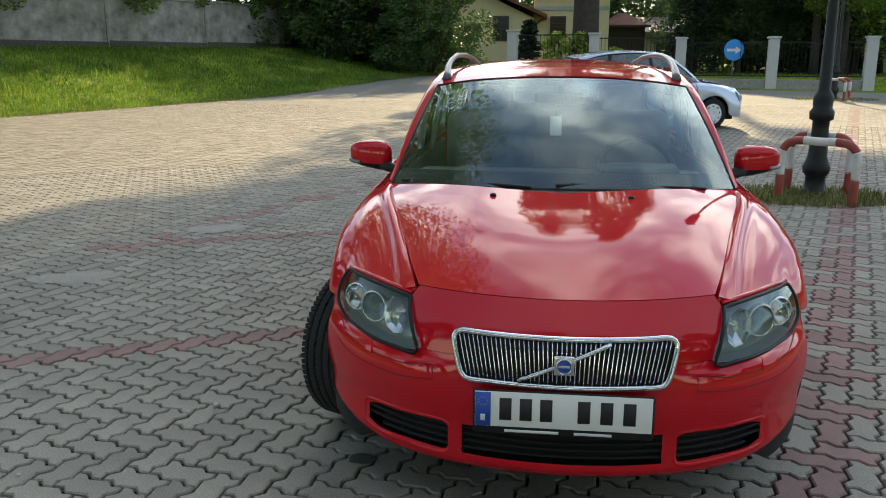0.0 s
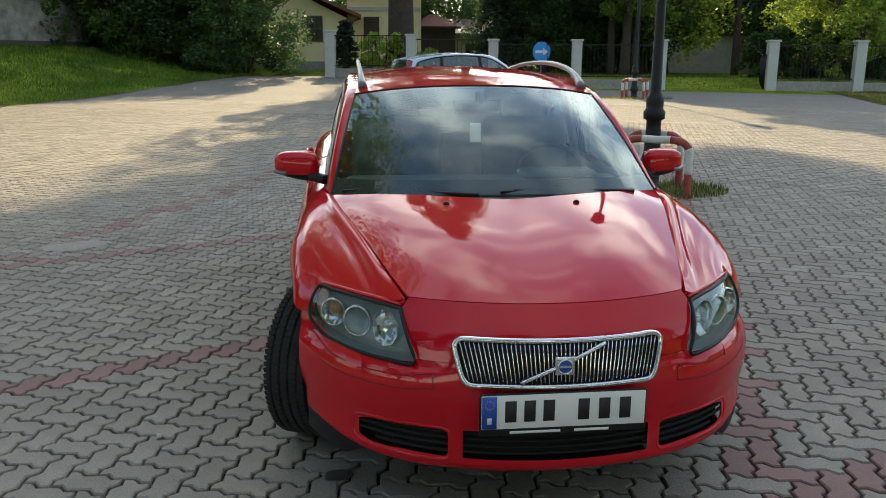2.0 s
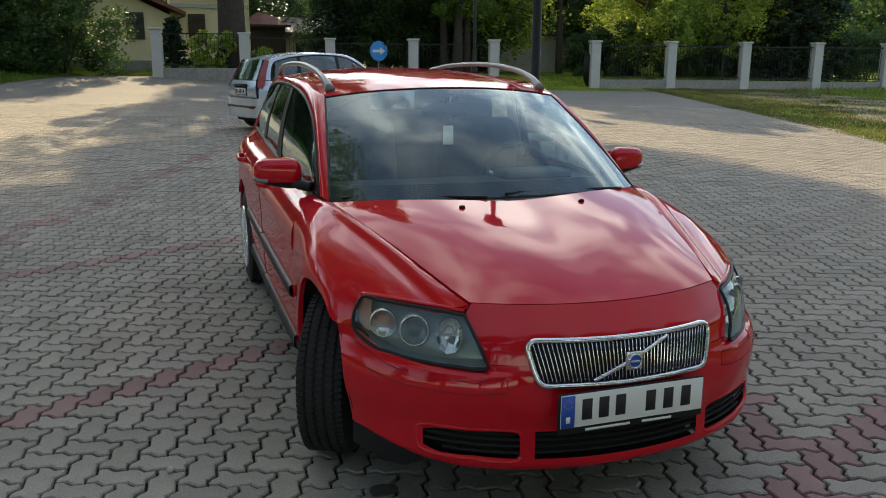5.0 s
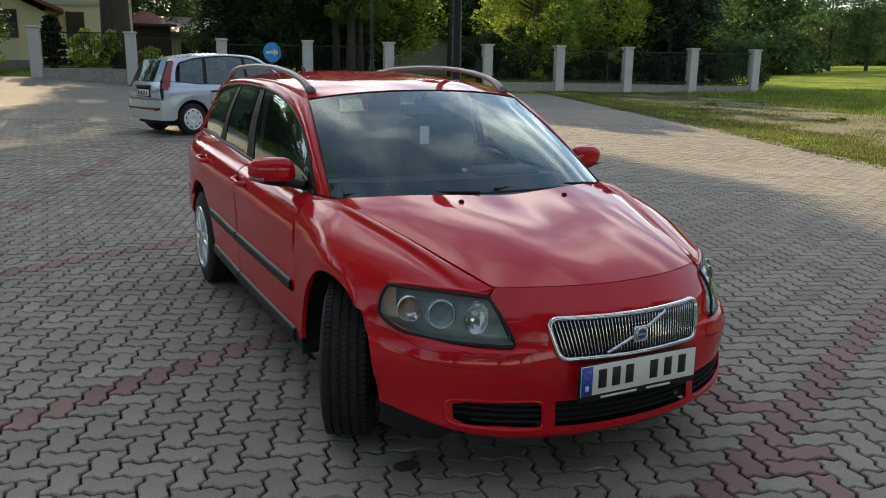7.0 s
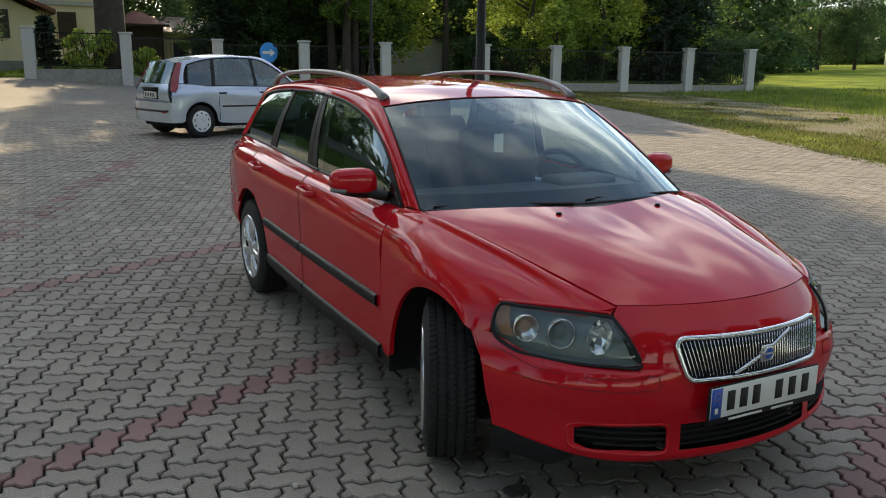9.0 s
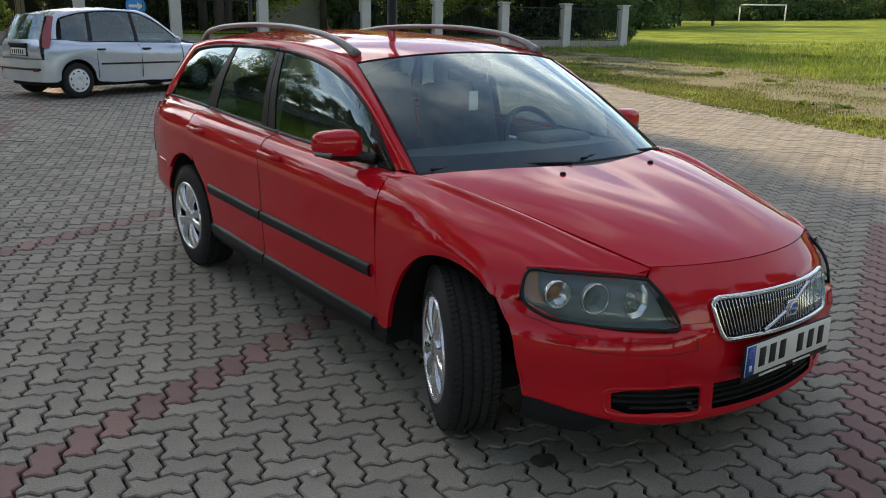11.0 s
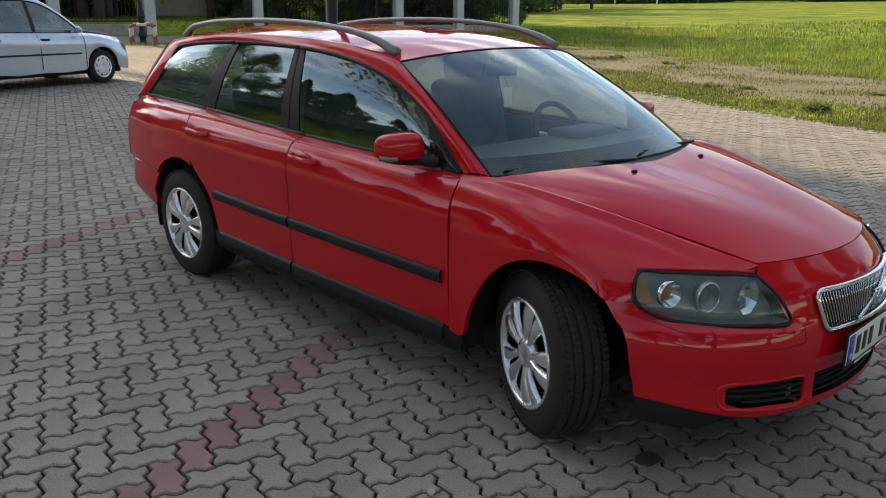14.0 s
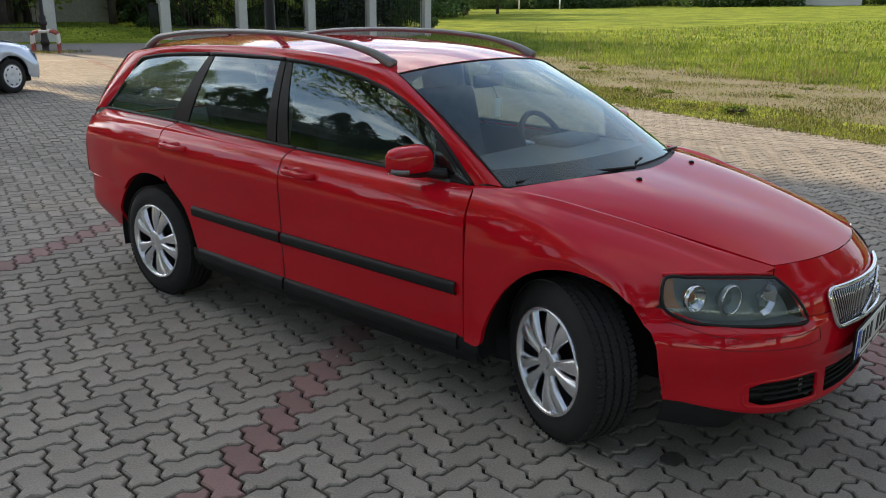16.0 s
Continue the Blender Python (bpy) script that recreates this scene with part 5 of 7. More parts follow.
# grass blades
def blades(name, spots, height, width, material, label):
    """Tufts of bent blades, one joined mesh."""
    n = len(spots)
    p = np.array(spots)
    h = height * rng.uniform(0.45, 1.25, n)
    a, lean = rng.uniform(0, 2 * np.pi, n), rng.uniform(0.1, 0.7, n)
    d = np.stack([np.cos(a), np.sin(a)], 1)
    w = np.stack([-d[:, 1], d[:, 0]], 1) * (width * rng.uniform(0.6, 1.3, n))[:, None]
    low0, low1 = p.copy(), p.copy()
    low0[:, :2] -= w
    low1[:, :2] += w
    mid, tip = p.copy(), p.copy()
    mid[:, :2] += d * (h * lean * 0.3)[:, None]
    mid[:, 2] += h * 0.6
    m0, m1 = mid.copy(), mid.copy()
    m0[:, :2] -= w * 0.7
    m1[:, :2] += w * 0.7
    tip[:, :2] += d * (h * lean)[:, None]
    tip[:, 2] += h
    v = np.stack([low0, low1, m1, m0, tip], 1).reshape(-1, 3)
    k = np.arange(n) * 5
    quads = np.stack([k, k + 1, k + 2, k + 3], 1).tolist()
    tris = np.stack([k + 3, k + 2, k + 4], 1).tolist()
    me = bpy.data.meshes.new(name)
    me.from_pydata(v.tolist(), [], quads + tris)
    me.materials.append(material)
    return tagged(new(name, me), label, "grass", kind="stuff")


def scatter(n, dist, lo, hi, b0, b1, power=1.5, dz=-0.04, clump=0.55):
    """Spots beyond an edge line: more of them near it, and in clumps."""
    out = []
    while len(out) < n:
        d, b = lo + (hi - lo) * rng.random() ** power, rng.uniform(b0, b1)
        p = (EDGE_P + Vector((-EDGE_D.y, EDGE_D.x)) * d + EDGE_D * b) if dist == "bank" else (RIGHT_P + Vector((EDGE_D.y, -EDGE_D.x)) * d + EDGE_D * b)
        if noise.noise((p.x * 0.7, p.y * 0.7, 2.0)) + clump < rng.random() * 0.9:
            continue
        out.append((p.x, p.y, ground_z(p.x, p.y) + dz))
    return out


blades("grass", scatter(75000, "bank", -0.15, 8.5, -8, 22, 1.3, -0.04, 0.85), 0.125, 0.011, BLADE, "green grass on the bank")
blades("grass", scatter(70000, "right", -0.3, 5.5, -10, 30, 1.3, -0.015, 0.8), 0.045, 0.009, BLADE_OLIVE, "short grass along the verge")
blades("grass", scatter(48000, "right", 0.2, 10.5, -10, 32, 1.0, 0.0, 0.6), 0.045, 0.009, BLADE_DRY, "dry grass on the verge")
blades("grass", scatter(26000, "right", 0.6, 10.0, -10, 32, 1.0, 0.0, 0.15), 0.06, 0.010, BLADE_OLIVE, "green patches in the verge")
blades("grass", scatter(60000, "right", 6.8, 18.0, -24, 32, 1.2, -0.03, 0.8), 0.17, 0.013, BLADE_MEADOW, "bright green meadow grass")
blades("grass", scatter(46000, "right", 14.0, 75.0, -40, 30, 1.4, -0.03, 0.7), 0.16, 0.035, BLADE_MEADOW, "tall meadow grass")
blades("grass", scatter(1500, "right", 6.5, 30.0, -24, 32, 1.2, 0.0, 0.2), 0.42, 0.014, BLADE_DRY, "pale seed stalks in the meadow")
spots = []
while len(spots) < 26000:
    x, y = rng.uniform(-4, 32), rng.uniform(30.5, 46)
    if (Vector((x, y)) - Vector((-1.43, 33.99))).dot(Vector((0.186, 0.983))) > 0.15 or 12.9 < x < 17 and y > 31.3:
        spots.append((x, y, ground_z(x, y) - 0.035))
blades("grass", spots, 0.09, 0.016, BLADE_MEADOW, "green lawn behind the fence")
blades("grass", scatter(15000, "bank", -0.32, 0.45, -8, 22, 1.0, -0.02, 0.6), 0.05, 0.011, BLADE_DRY, "dry fringe of grass along the paving")
blades("grass", scatter(2200, "bank", 0.5, 7.5, -8, 22, 1.0, -0.02, 0.12), 0.22, 0.022, BLADE_MEADOW, "pale weeds in the bank grass")
dry = bmesh.new()
rows = []
for b in np.linspace(-30, 27, 120):
    row = []
    for d in np.linspace(1.6, 8.8, 9):
        p = RIGHT_P + Vector((EDGE_D.y, -EDGE_D.x)) * (d + 1.1 * noise.noise((b * 0.35, d * 0.3, 0))) + EDGE_D * b
        row.append(dry.verts.new((p.x, p.y, ground_z(p.x, p.y) + (0.012 if 2 < d < 8.5 else -0.09))))
    rows.append(row)
for r0, r1 in zip(rows, rows[1:]):
    for j in range(8):
        dry.faces.new((r0[j], r0[j + 1], r1[j + 1], r1[j]))
tagged(part("dry_strip", dry, DRY), "dry trodden strip with gravel in the meadow", "bare ground", kind="structure")


# ---- trees ----
def leaf_cloud(rg, centres, per, size, flat=0.5):
    """Small leaf faces scattered round clump centres (x, y, z, radius)."""
    c = np.repeat(np.array(centres), per, axis=0)
    n = len(c)
    u = rg.normal(size=(n, 3))
    u /= np.linalg.norm(u, axis=1, keepdims=True)
    p = c[:, :3] + u * (c[:, 3] * rg.uniform(0.35, 1.0, n) ** 0.6)[:, None] * (1, 1, 0.8)
    a = rg.normal(size=(n, 3))
    a[:, 2] *= flat
    a /= np.linalg.norm(a, axis=1, keepdims=True)
    b = np.cross(a, rg.normal(size=(n, 3)))
    b /= np.linalg.norm(b, axis=1, keepdims=True)
    s = (size * rg.uniform(0.6, 1.4, n))[:, None]
    v = np.stack([p - a * s, p + b * s * 0.55, p + a * s, p - b * s * 0.55], 1).reshape(-1, 3)
    k = np.arange(n) * 4
    return v, np.stack([k, k + 1, k + 2, k + 3], 1)


def mesh_from(name, v, f, material):
    me = bpy.data.meshes.new(name)
    me.from_pydata(v.tolist(), [], f.tolist())
    me.materials.append(material)
    return me


def broadleaf(name, h, spread, low, seed, leaf, clumps=60, per=110, size=0.16, trunk=0.22, lean=0.0):
    """A tree at the origin: tapered trunk, limbs, and a crown of leaf clumps with gaps."""
    rg = np.random.default_rng(seed)
    t = thing(name, pose(0, 0, 0), "", "")
    bend = rg.normal(size=2) * 0.25
    bm = tube_bm([(0, 0, -0.2), (bend[0] * 0.4, bend[1] * 0.4, h * 0.3), (bend[0], bend[1], h * 0.6), (bend[0] * 0.6, bend[1] * 1.4, h * 0.88)], lambda u: trunk * (1.25 - u) ** 1.1 + 0.02, 9, n=14)
    centres = []
    for k in range(clumps):
        z = low + (h - low) * (k + 0.5) / clumps
        f = (z - low) / (h - low)
        r = spread * math.sin(math.pi * min(1, 0.12 + 0.88 * f) ** 0.75) ** 0.7
        a, q = rg.uniform(0, 2 * math.pi), rg.uniform(0.25, 1.0) ** 0.6
        centres.append((r * q * math.cos(a) + bend[0] + lean * z / h, r * q * math.sin(a) + bend[1], z + rg.normal() * 0.3, spread * rg.uniform(0.2, 0.36)))
    for c in centres[:: max(1, clumps // 9)]:
        z0 = max(low * 0.75, c[2] - 0.45 * math.hypot(c[0], c[1]))
        tube_bm([(bend[0] * z0 / h, bend[1] * z0 / h, z0 * 0.95), (c[0] * 0.5, c[1] * 0.5, (z0 + c[2]) / 2), (c[0], c[1], c[2])], lambda u: trunk * 0.38 * (1.05 - u) + 0.012, 6, n=7, bm=bm)
    part("trunk", bm, BARK, t)
    v, f = leaf_cloud(rg, centres, per, size)
    crown = new("crown", mesh_from("crown", v, f, leaf))
    crown.parent = t
    return t


def conifer(name, h, spread, seed, per=26):
    rg = np.random.default_rng(seed)
    t = thing(name, pose(0, 0, 0), "", "")
    part("trunk", tube_bm([(0, 0, -0.2), (0, 0, h * 0.5), (0, 0, h * 0.97)], lambda u: 0.2 * (1.02 - u) + 0.01, 8, n=10), BARK, t)
    vs, fs, base = [], [], 0
    z = 0.5
    while z < h:
        f = 1 - z / h
        r = spread * (f**0.85) * rg.uniform(0.8, 1.1) + 0.12
        for k in range(10):
            a = rg.uniform(0, 2 * math.pi)
            cs = [(q * r * math.cos(a), q * r * math.sin(a), z - 0.22 * q * r + 0.1, 0.16 + 0.16 * r * (1 - q * 0.5) * 0.6) for q in (0.3, 0.6, 0.85, 1.05)]
            v, fc = leaf_cloud(rg, cs, per // 4 + 1, 0.14, 0.25)
            vs.append(v)
            fs.append(fc + base)
            base += len(v)
        z += 0.17 + 0.25 * f
    crown = new("crown", mesh_from("crown", np.concatenate(vs), np.concatenate(fs), NEEDLE))
    crown.parent = t
    return t


def bush(name, r, h, seed, leaf, clumps=30, per=90, size=0.10, low=1.0):
    rg = np.random.default_rng(seed)
    t = thing(name, pose(0, 0, 0), "", "")
    bm = bmesh.new()
    for k in range(6):
        a = 2 * math.pi * k / 6
        tube_bm([(0, 0, -0.1), (0.3 * r * math.cos(a), 0.3 * r * math.sin(a), h * 0.4), (0.6 * r * math.cos(a), 0.6 * r * math.sin(a), h * 0.8)], 0.03, 5, n=5, bm=bm)
    part("stem", bm, BARK, t)
    cs = []
    for k in range(clumps):
        a, q, z = rg.uniform(0, 2 * math.pi), rg.uniform(0, 1) ** 0.5, 0.03 + 0.89 * rg.uniform(0.05, 1.0) ** low
        cs.append((r * q * math.cos(a) * math.sqrt(1 - z * z * 0.8), r * q * math.sin(a) * math.sqrt(1 - z * z * 0.8), h * z, r * rg.uniform(0.2, 0.36)))
    v, f = leaf_cloud(rg, cs, per, size)
    crown = new("crown", mesh_from("crown", v, f, leaf))
    crown.parent = t
    return t


def plant(src, spots, label, category, group=""):
    """Set the thing and its copies at (x, y, turn, scale)."""
    for k, (x, y, turn, sc) in enumerate(spots):
        m = pose(x, y, ground_z(x, y) - 0.05, 0, 0, turn) @ Matrix.Scale(sc, 4)
        o = src if k == 0 else copy_thing(src, m)
        o.matrix_basis = m
        tagged(o, label, category, group)


giant = broadleaf("old_tree", 30.0, 4.7, 6.2, 11, LEAF_MID, 125, 400, 0.13, 0.50, 2.0)
plant(giant, [(1.8, 36.0, 0, 1.0)], "very tall old broadleaf tree with a thick trunk behind the fence", "tree")
near_crown = broadleaf("yard_tree", 27.0, 10.5, 9.0, 31, LEAF_MID, 220, 230, 0.17, 0.40)
plant(near_crown, [(-15.2, 10.0, 0, 1.0)], "spreading broadleaf tree with a high crown on the grass bank", "tree")
tall = broadleaf("tall_tree", 19.0, 3.9, 6.0, 11, LEAF_MID, 84, 300, 0.135, 0.42)
plant(tall, [(13.0, 37.2, 260, 0.5), (12.8, 45.0, 320, 0.62)], "tall broadleaf tree behind the fence", "tree", "tall trees behind the fence")
# the first two are added out of sight so their crowns shade the yard
high = broadleaf("high_tree", 29.0, 3.0, 22.6, 21, LEAF_MID, 60, 260, 0.16, 0.4)
plant(high, [(8.3, 60.0, 0, 1.0), (4.6, 60.5, 120, 1.0), (12.7, 38.4, 60, 0.42), (13.8, 38.0, 200, 0.40), (19.4, 38.5, 20, 0.40)], "very tall tree with a high crown, those beyond the houses added unseen to shade the yard", "tree", "high trees")
dark = broadleaf("dark_tree", 11.0, 3.8, 1.6, 12, LEAF_DARK, 80, 230, 0.115, 0.2)
plant(dark, [(9.8, 41.0, 0, 0.60), (13.2, 43.2, 70, 0.66), (9.0, 43.4, 210, 0.6), (7.9, 42.4, 20, 0.55), (11.6, 41.6, 130, 0.58), (11.0, 45.5, 300, 0.7), (15.6, 41.5, 140, 0.8), (15.5, 50.0, 30, 1.1), (26.5, 46.0, 250, 0.8), (3.5, 57.0, 60, 1.3), (33, 46, 90, 0.8), (36.5, 40, 200, 0.75), (82.0, 64.0, 10, 0.95), (84.5, 61.0, 130, 0.8)], "dark dense broadleaf tree behind the fence", "tree", "dark trees behind the fence")
lite = broadleaf("light_tree", 8.5, 3.0, 1.2, 13, LEAF_LIGHT, 70, 210, 0.09, 0.12)
# the last two use the pale leaf colour for sunlit patches among dark trees
plant(lite, [(21.4, 34.0, 0, 0.85), (22.6, 35.0, 90, 0.75), (27.0, 33.6, 200, 1.05), (30.6, 33.8, 290, 0.8), (24.6, 37.5, 130, 1.1), (29.0, 37.0, 40, 1.0), (33.0, 36.0, 170, 0.8), (14.9, 41.0, 60, 1.45), (18.2, 45.0, 220, 1.4)], "sunlit yellow-green tree behind the fence", "tree", "light trees behind the fence")
small = broadleaf("sapling", 3.4, 0.9, 1.5, 14, LEAF_LIGHT, 22, 80, 0.09, 0.04)
plant(small, [(21.6, 31.6, 0, 1.0), (24.9, 31.6, 100, 0.8)], "young tree with a thin stem", "tree", "young trees")
spruce = conifer("spruce", 11.0, 2.5, 15)
plant(spruce, [(28.6, 31.2, 0, 0.72), (30.4, 31.6, 60, 0.8), (13.2, 40.5, 150, 0.62), (7.3, 40.2, 40, 0.62), (-19.8, 29.0, 90, 0.74), (-22.5, 28.4, 200, 0.80), (-24.6, 25.0, 310, 0.72), (-27, 19, 20, 0.75), (-26, -5, 70, 0.9), (-19.2, 14.0, 130, 0.52), (-18.2, 17.4, 250, 0.46), (-22.0, 12.0, 15, 0.62), (-17.8, 10.6, 80, 0.42), (-20.8, 16.8, 190, 0.56)], "dark green spruce with drooping branches", "tree", "spruces")
bank_tree = broadleaf("bank_tree", 16.0, 4.6, 4.2, 16, LEAF_MID, 90, 200, 0.13, 0.3)
plant(bank_tree, [(-17.4, 36.5, 0, 0.70), (-15.2, 41.0, 120, 0.8), (-40, 10, 220, 0.8)], "leafy tree overhanging the old wall", "tree", "trees by the wall")
# unseen trees, added to hold back sky light from the car's front
back_tree = broadleaf("shade_tree", 17.0, 5.2, 3.0, 36, LEAF_DARK, 110, 190, 0.17, 0.32)
plant(back_tree, [(-20, -13, 20, 1.0), (-11, -17, 150, 1.05), (-2, -18, 90, 1.1), (7, -19, 200, 1.05), (16, -17, 10, 1.0), (25, -13, 60, 0.95)], "unseen dark leafy tree added at the open side of the yard to dim the light", "tree", "trees behind the yard")
over = broadleaf("overhang_tree", 6.5, 2.4, 1.75, 22, LEAF_MID, 44, 220, 0.09, 0.14)
spots = [(EDGE_P + Vector((-EDGE_D.y, EDGE_D.x)) * 9.6 + EDGE_D * b) for b in (7.6, 11.2, 17.0, 20.0)]
plant(over, [(p.x, p.y, 70 * k, 0.9 + 0.1 * (k % 2)) for k, p in enumerate(spots)], "leafy tree leaning over the old wall", "tree", "trees over the wall")
hedge = bush("shrub", 2.6, 4.6, 17, LEAF_DARK, 60, 270, 0.078)
plant(hedge, [(-16.9, 12.8, 20, 0.5), (-17.4, 15.8, 140, 0.55), (-16.6, 9.6, 250, 0.5), (-5.2, 35.0, 0, 1.0), (-7.6, 37.2, 70, 1.15), (-10.6, 37.6, 160, 1.2), (-8.4, 39.5, 250, 1.4), (-9.5, 40.5, 30, 1.6), (-13.2, 39.0, 300, 1.3), (33.0, 30.6, 90, 0.6), (-16, 54, 10, 1.5), (-9, 56, 80, 1.6), (17.5, 58, 150, 2.2), (16, 56, 220, 2.3), (27, 53, 290, 2.2), (30, 49, 0, 2.2), (36, 46, 70, 2.1), (15.5, 54, 200, 1.7), (16, 62, 40, 2.0), (20.5, 63, 130, 2.0), (25, 61, 220, 2.0), (30, 58, 310, 2.0), (11.5, 64, 10, 2.0), (2.5, 56, 20, 2.2)], "large dark shrub beside the wall", "shrub", "shrubs")
spots = []
for k in range(13):
    p = Vector((-1.43, 33.99)) + Vector((0.9826, -0.1857)) * (19.6 + 1.12 * k) + Vector((0.1857, 0.9826)) * (4.2 + 0.6 * (k % 2))
    spots.append((p.x, p.y, 67 * k, 0.92 + 0.13 * (k * 7 % 3)))
hedge_row = bush("hedge_shrub", 1.0, 2.3, 27, LEAF_DARK, 34, 230, 0.06)
plant(hedge_row, spots, "dark clipped hedge shrub behind the railings", "shrub", "hedge behind the fence")
weeds = bush("weed", 0.26, 0.13, 33, BLADE_MEADOW, 12, 30, 0.035)
spots = []
for x, y, z in scatter(46, "right", 0.8, 12.0, -12, 26, 1.0, 0.0, 0.3):
    spots.append((x, y, rng.uniform(0, 360), rng.uniform(0.5, 1.1)))
plant(weeds, spots, "low leafy weed growing in the verge", "weed", "weeds in the verge")
low = bush("yellow_shrub", 0.9, 1.5, 18, LEAF_LIGHT, 26, 70, 0.08)
plant(low, [(0.9, 35.3, 0, 1.25), (2.95, 34.9, 100, 0.9), (20.3, 31.0, 60, 0.6)], "bright yellow-green garden shrub", "shrub", "garden shrubs")
cedar = conifer("garden_conifer", 2.6, 0.75, 19, 20)
plant(cedar, [(-0.75, 35.6, 0, 0.85), (7.6, 46.0, 100, 0.9)], "small dark conifer in the garden", "shrub", "garden conifers")
far_bush = bush("far_tree", 5.8, 11.0, 20, LEAF_DARK, 80, 90, 0.30, 1.7)
spots = []
rg = np.random.default_rng(8)
for k in range(64):
    a = 64 - k * 1.7
    d = 140 + 40 * rg.random() if k > 14 else 85 + 40 * rg.random()
    spots.append((d * math.cos(radians(a)), d * math.sin(radians(a)), rg.uniform(0, 360), rg.uniform(0.85, 1.3) * (0.75 if k > 34 else 0.85)))
for k in range(40):
    a, d = 50 - k * 2.2, 180 + 40 * rg.random()
    spots.append((d * math.cos(radians(a)), d * math.sin(radians(a)), rg.uniform(0, 360), rg.uniform(0.9, 1.25) * (0.7 if k > 20 else 1.0)))
plant(far_bush, spots, "distant dark tree at the far side of the meadow", "tree", "far trees")


# ---- walls, fence and buildings ----
WALL_OFF = 8.6
wall_n = Vector((-EDGE_D.y, EDGE_D.x))
old_wall = thing("boundary_wall", pose(0, 0, 0), "stained grey rendered boundary wall with posts on a bank", "wall")
for k in range(9):
    b0, b1 = -16 + 5.3 * k, -16 + 5.3 * (k + 1)
    p0, p1 = EDGE_P + wall_n * WALL_OFF + EDGE_D * b0, EDGE_P + wall_n * WALL_OFF + EDGE_D * b1
    mid, z = (p0 + p1) / 2, 1.6 + 0.2 * (k > 5)
    turn = math.degrees(math.atan2(EDGE_D.y, EDGE_D.x))
    at = pose(mid.x, mid.y, 0, 0, 0, turn)
    def put(name, size, off, material, bev=0.01):
        ob = part(name, box_bm(size, off, bev), material, old_wall, smooth=False)
        ob.matrix_basis = at
    zb = ground_z(mid.x, mid.y)
    put("wall_panel", (5.2, 0.22, 2.0), (0, 0, zb + 0.9), WALL_OLD)
    put("plinth", (5.28, 0.34, 0.34), (0, 0, zb + 0.06), RUBBLE, 0.03)
    put("coping", (5.28, 0.34, 0.10), (0, 0, zb + 1.95), WALL_OLD, 0.02)
    put("post", (0.14, 0.30, 2.05), (2.65, 0, zb + 0.92), WALL_OLD)

FENCE0, FENCE_A, SPAN, GATE = Vector((-1.43, 33.99)), radians(-10.7), 3.577, 1.046
fdir = Vector((math.cos(FENCE_A), math.sin(FENCE_A)))
fence = thing("fence", pose(0, 0, 0), "white pillar fence with black iron railings on a low wall", "fence")
for k in range(0, 10):
    s = k * SPAN + (GATE if k >= 5 else 0)
    p = FENCE0 + fdir * s
    zb = ground_z(p.x, p.y) - 0.1
    top = 2.35 + (0.35 if k <= 0 else 0.2 if k == 1 else 0)
    at = pose(p.x, p.y, 0, 0, 0, math.degrees(FENCE_A))
    pl = part("pillar", box_bm((0.42, 0.42, top - zb - 0.06), (0, 0, (top + zb - 0.06) / 2), 0.015), PILLAR, fence, smooth=False)
    pl.matrix_basis = at
    cp = part("pillar_cap", box_bm((0.52, 0.52, 0.08), (0, 0, top - 0.03), 0.02), PILLAR, fence, smooth=False)
    cp.matrix_basis = at
    if k == 9 or k == 4:
        continue
    length = SPAN - 0.42
    at2 = pose(*(p + fdir * SPAN / 2), 0, 0, 0, math.degrees(FENCE_A))
    wall_top = zb + 0.47
    w = part("low_wall", box_bm((length, 0.28, wall_top - zb + 0.25), (0, 0, (wall_top + zb - 0.25) / 2), 0.02), CONCRETE, fence, smooth=False)
    w.matrix_basis = at2
    for z in (wall_top + 0.12, top - 0.22):
        r = part("rail", box_bm((length, 0.035, 0.045), (0, 0, z)), IRON, fence, smooth=False)
        r.matrix_basis = at2
    bar = box_bm((0.016, 0.016, top - wall_top - 0.3), (0, 0, (top + wall_top) / 2 - 0.02))
    me = bpy.data.meshes.new("railing_bar")
    bar.to_mesh(me)
    bar.free()
    me.materials.append(IRON)
    for q in range(20):
        b = new("railing_bar", me)
        b.parent = fence
        b.matrix_basis = at2 @ pose(-length / 2 + length * (q + 0.5) / 20, 0, 0)

# gate leaf standing open inside the gateway
gp = FENCE0 + fdir * (5 * SPAN + GATE) - fdir * 0.25
gate_leaf = thing("gate", pose(gp.x, gp.y, 0.25, 0, 0, 68), "black iron gate leaf standing open by the pillar", "gate")
for ends in (((0, 0, 0.08), (0, 0, 1.52)), ((2.0, 0, 0.08), (2.0, 0, 1.52)), ((0, 0, 0.1), (2.0, 0, 0.1)), ((0, 0, 1.5), (2.0, 0, 1.5))):
    part("gate_frame", tube_bm(ends, 0.025, 6, n=3, up=(0, 1, 0)), IRON, gate_leaf)
for q in range(12):
    part("gate_bar", tube_bm([(0.15 + 0.15 * q, 0, 0.1), (0.15 + 0.15 * q, 0, 1.5)], 0.009, 5, n=3, up=(0, 1, 0)), IRON, gate_leaf)

garage = thing("garage", pose(22.6, 49.0, 0.35, 0, 0, -16) @ Matrix.Scale(1.24, 4), "low grey concrete outbuilding behind the gateway", "outbuilding")
part("wall", box_bm((4.4, 5.0, 2.2), (0, 2.4, 1.1), 0.02), BLOCKWORK, garage, smooth=False)
part("roof", box_bm((4.8, 5.4, 0.16), (0, 2.4, 2.27), 0.02), WOOD, garage, smooth=False)

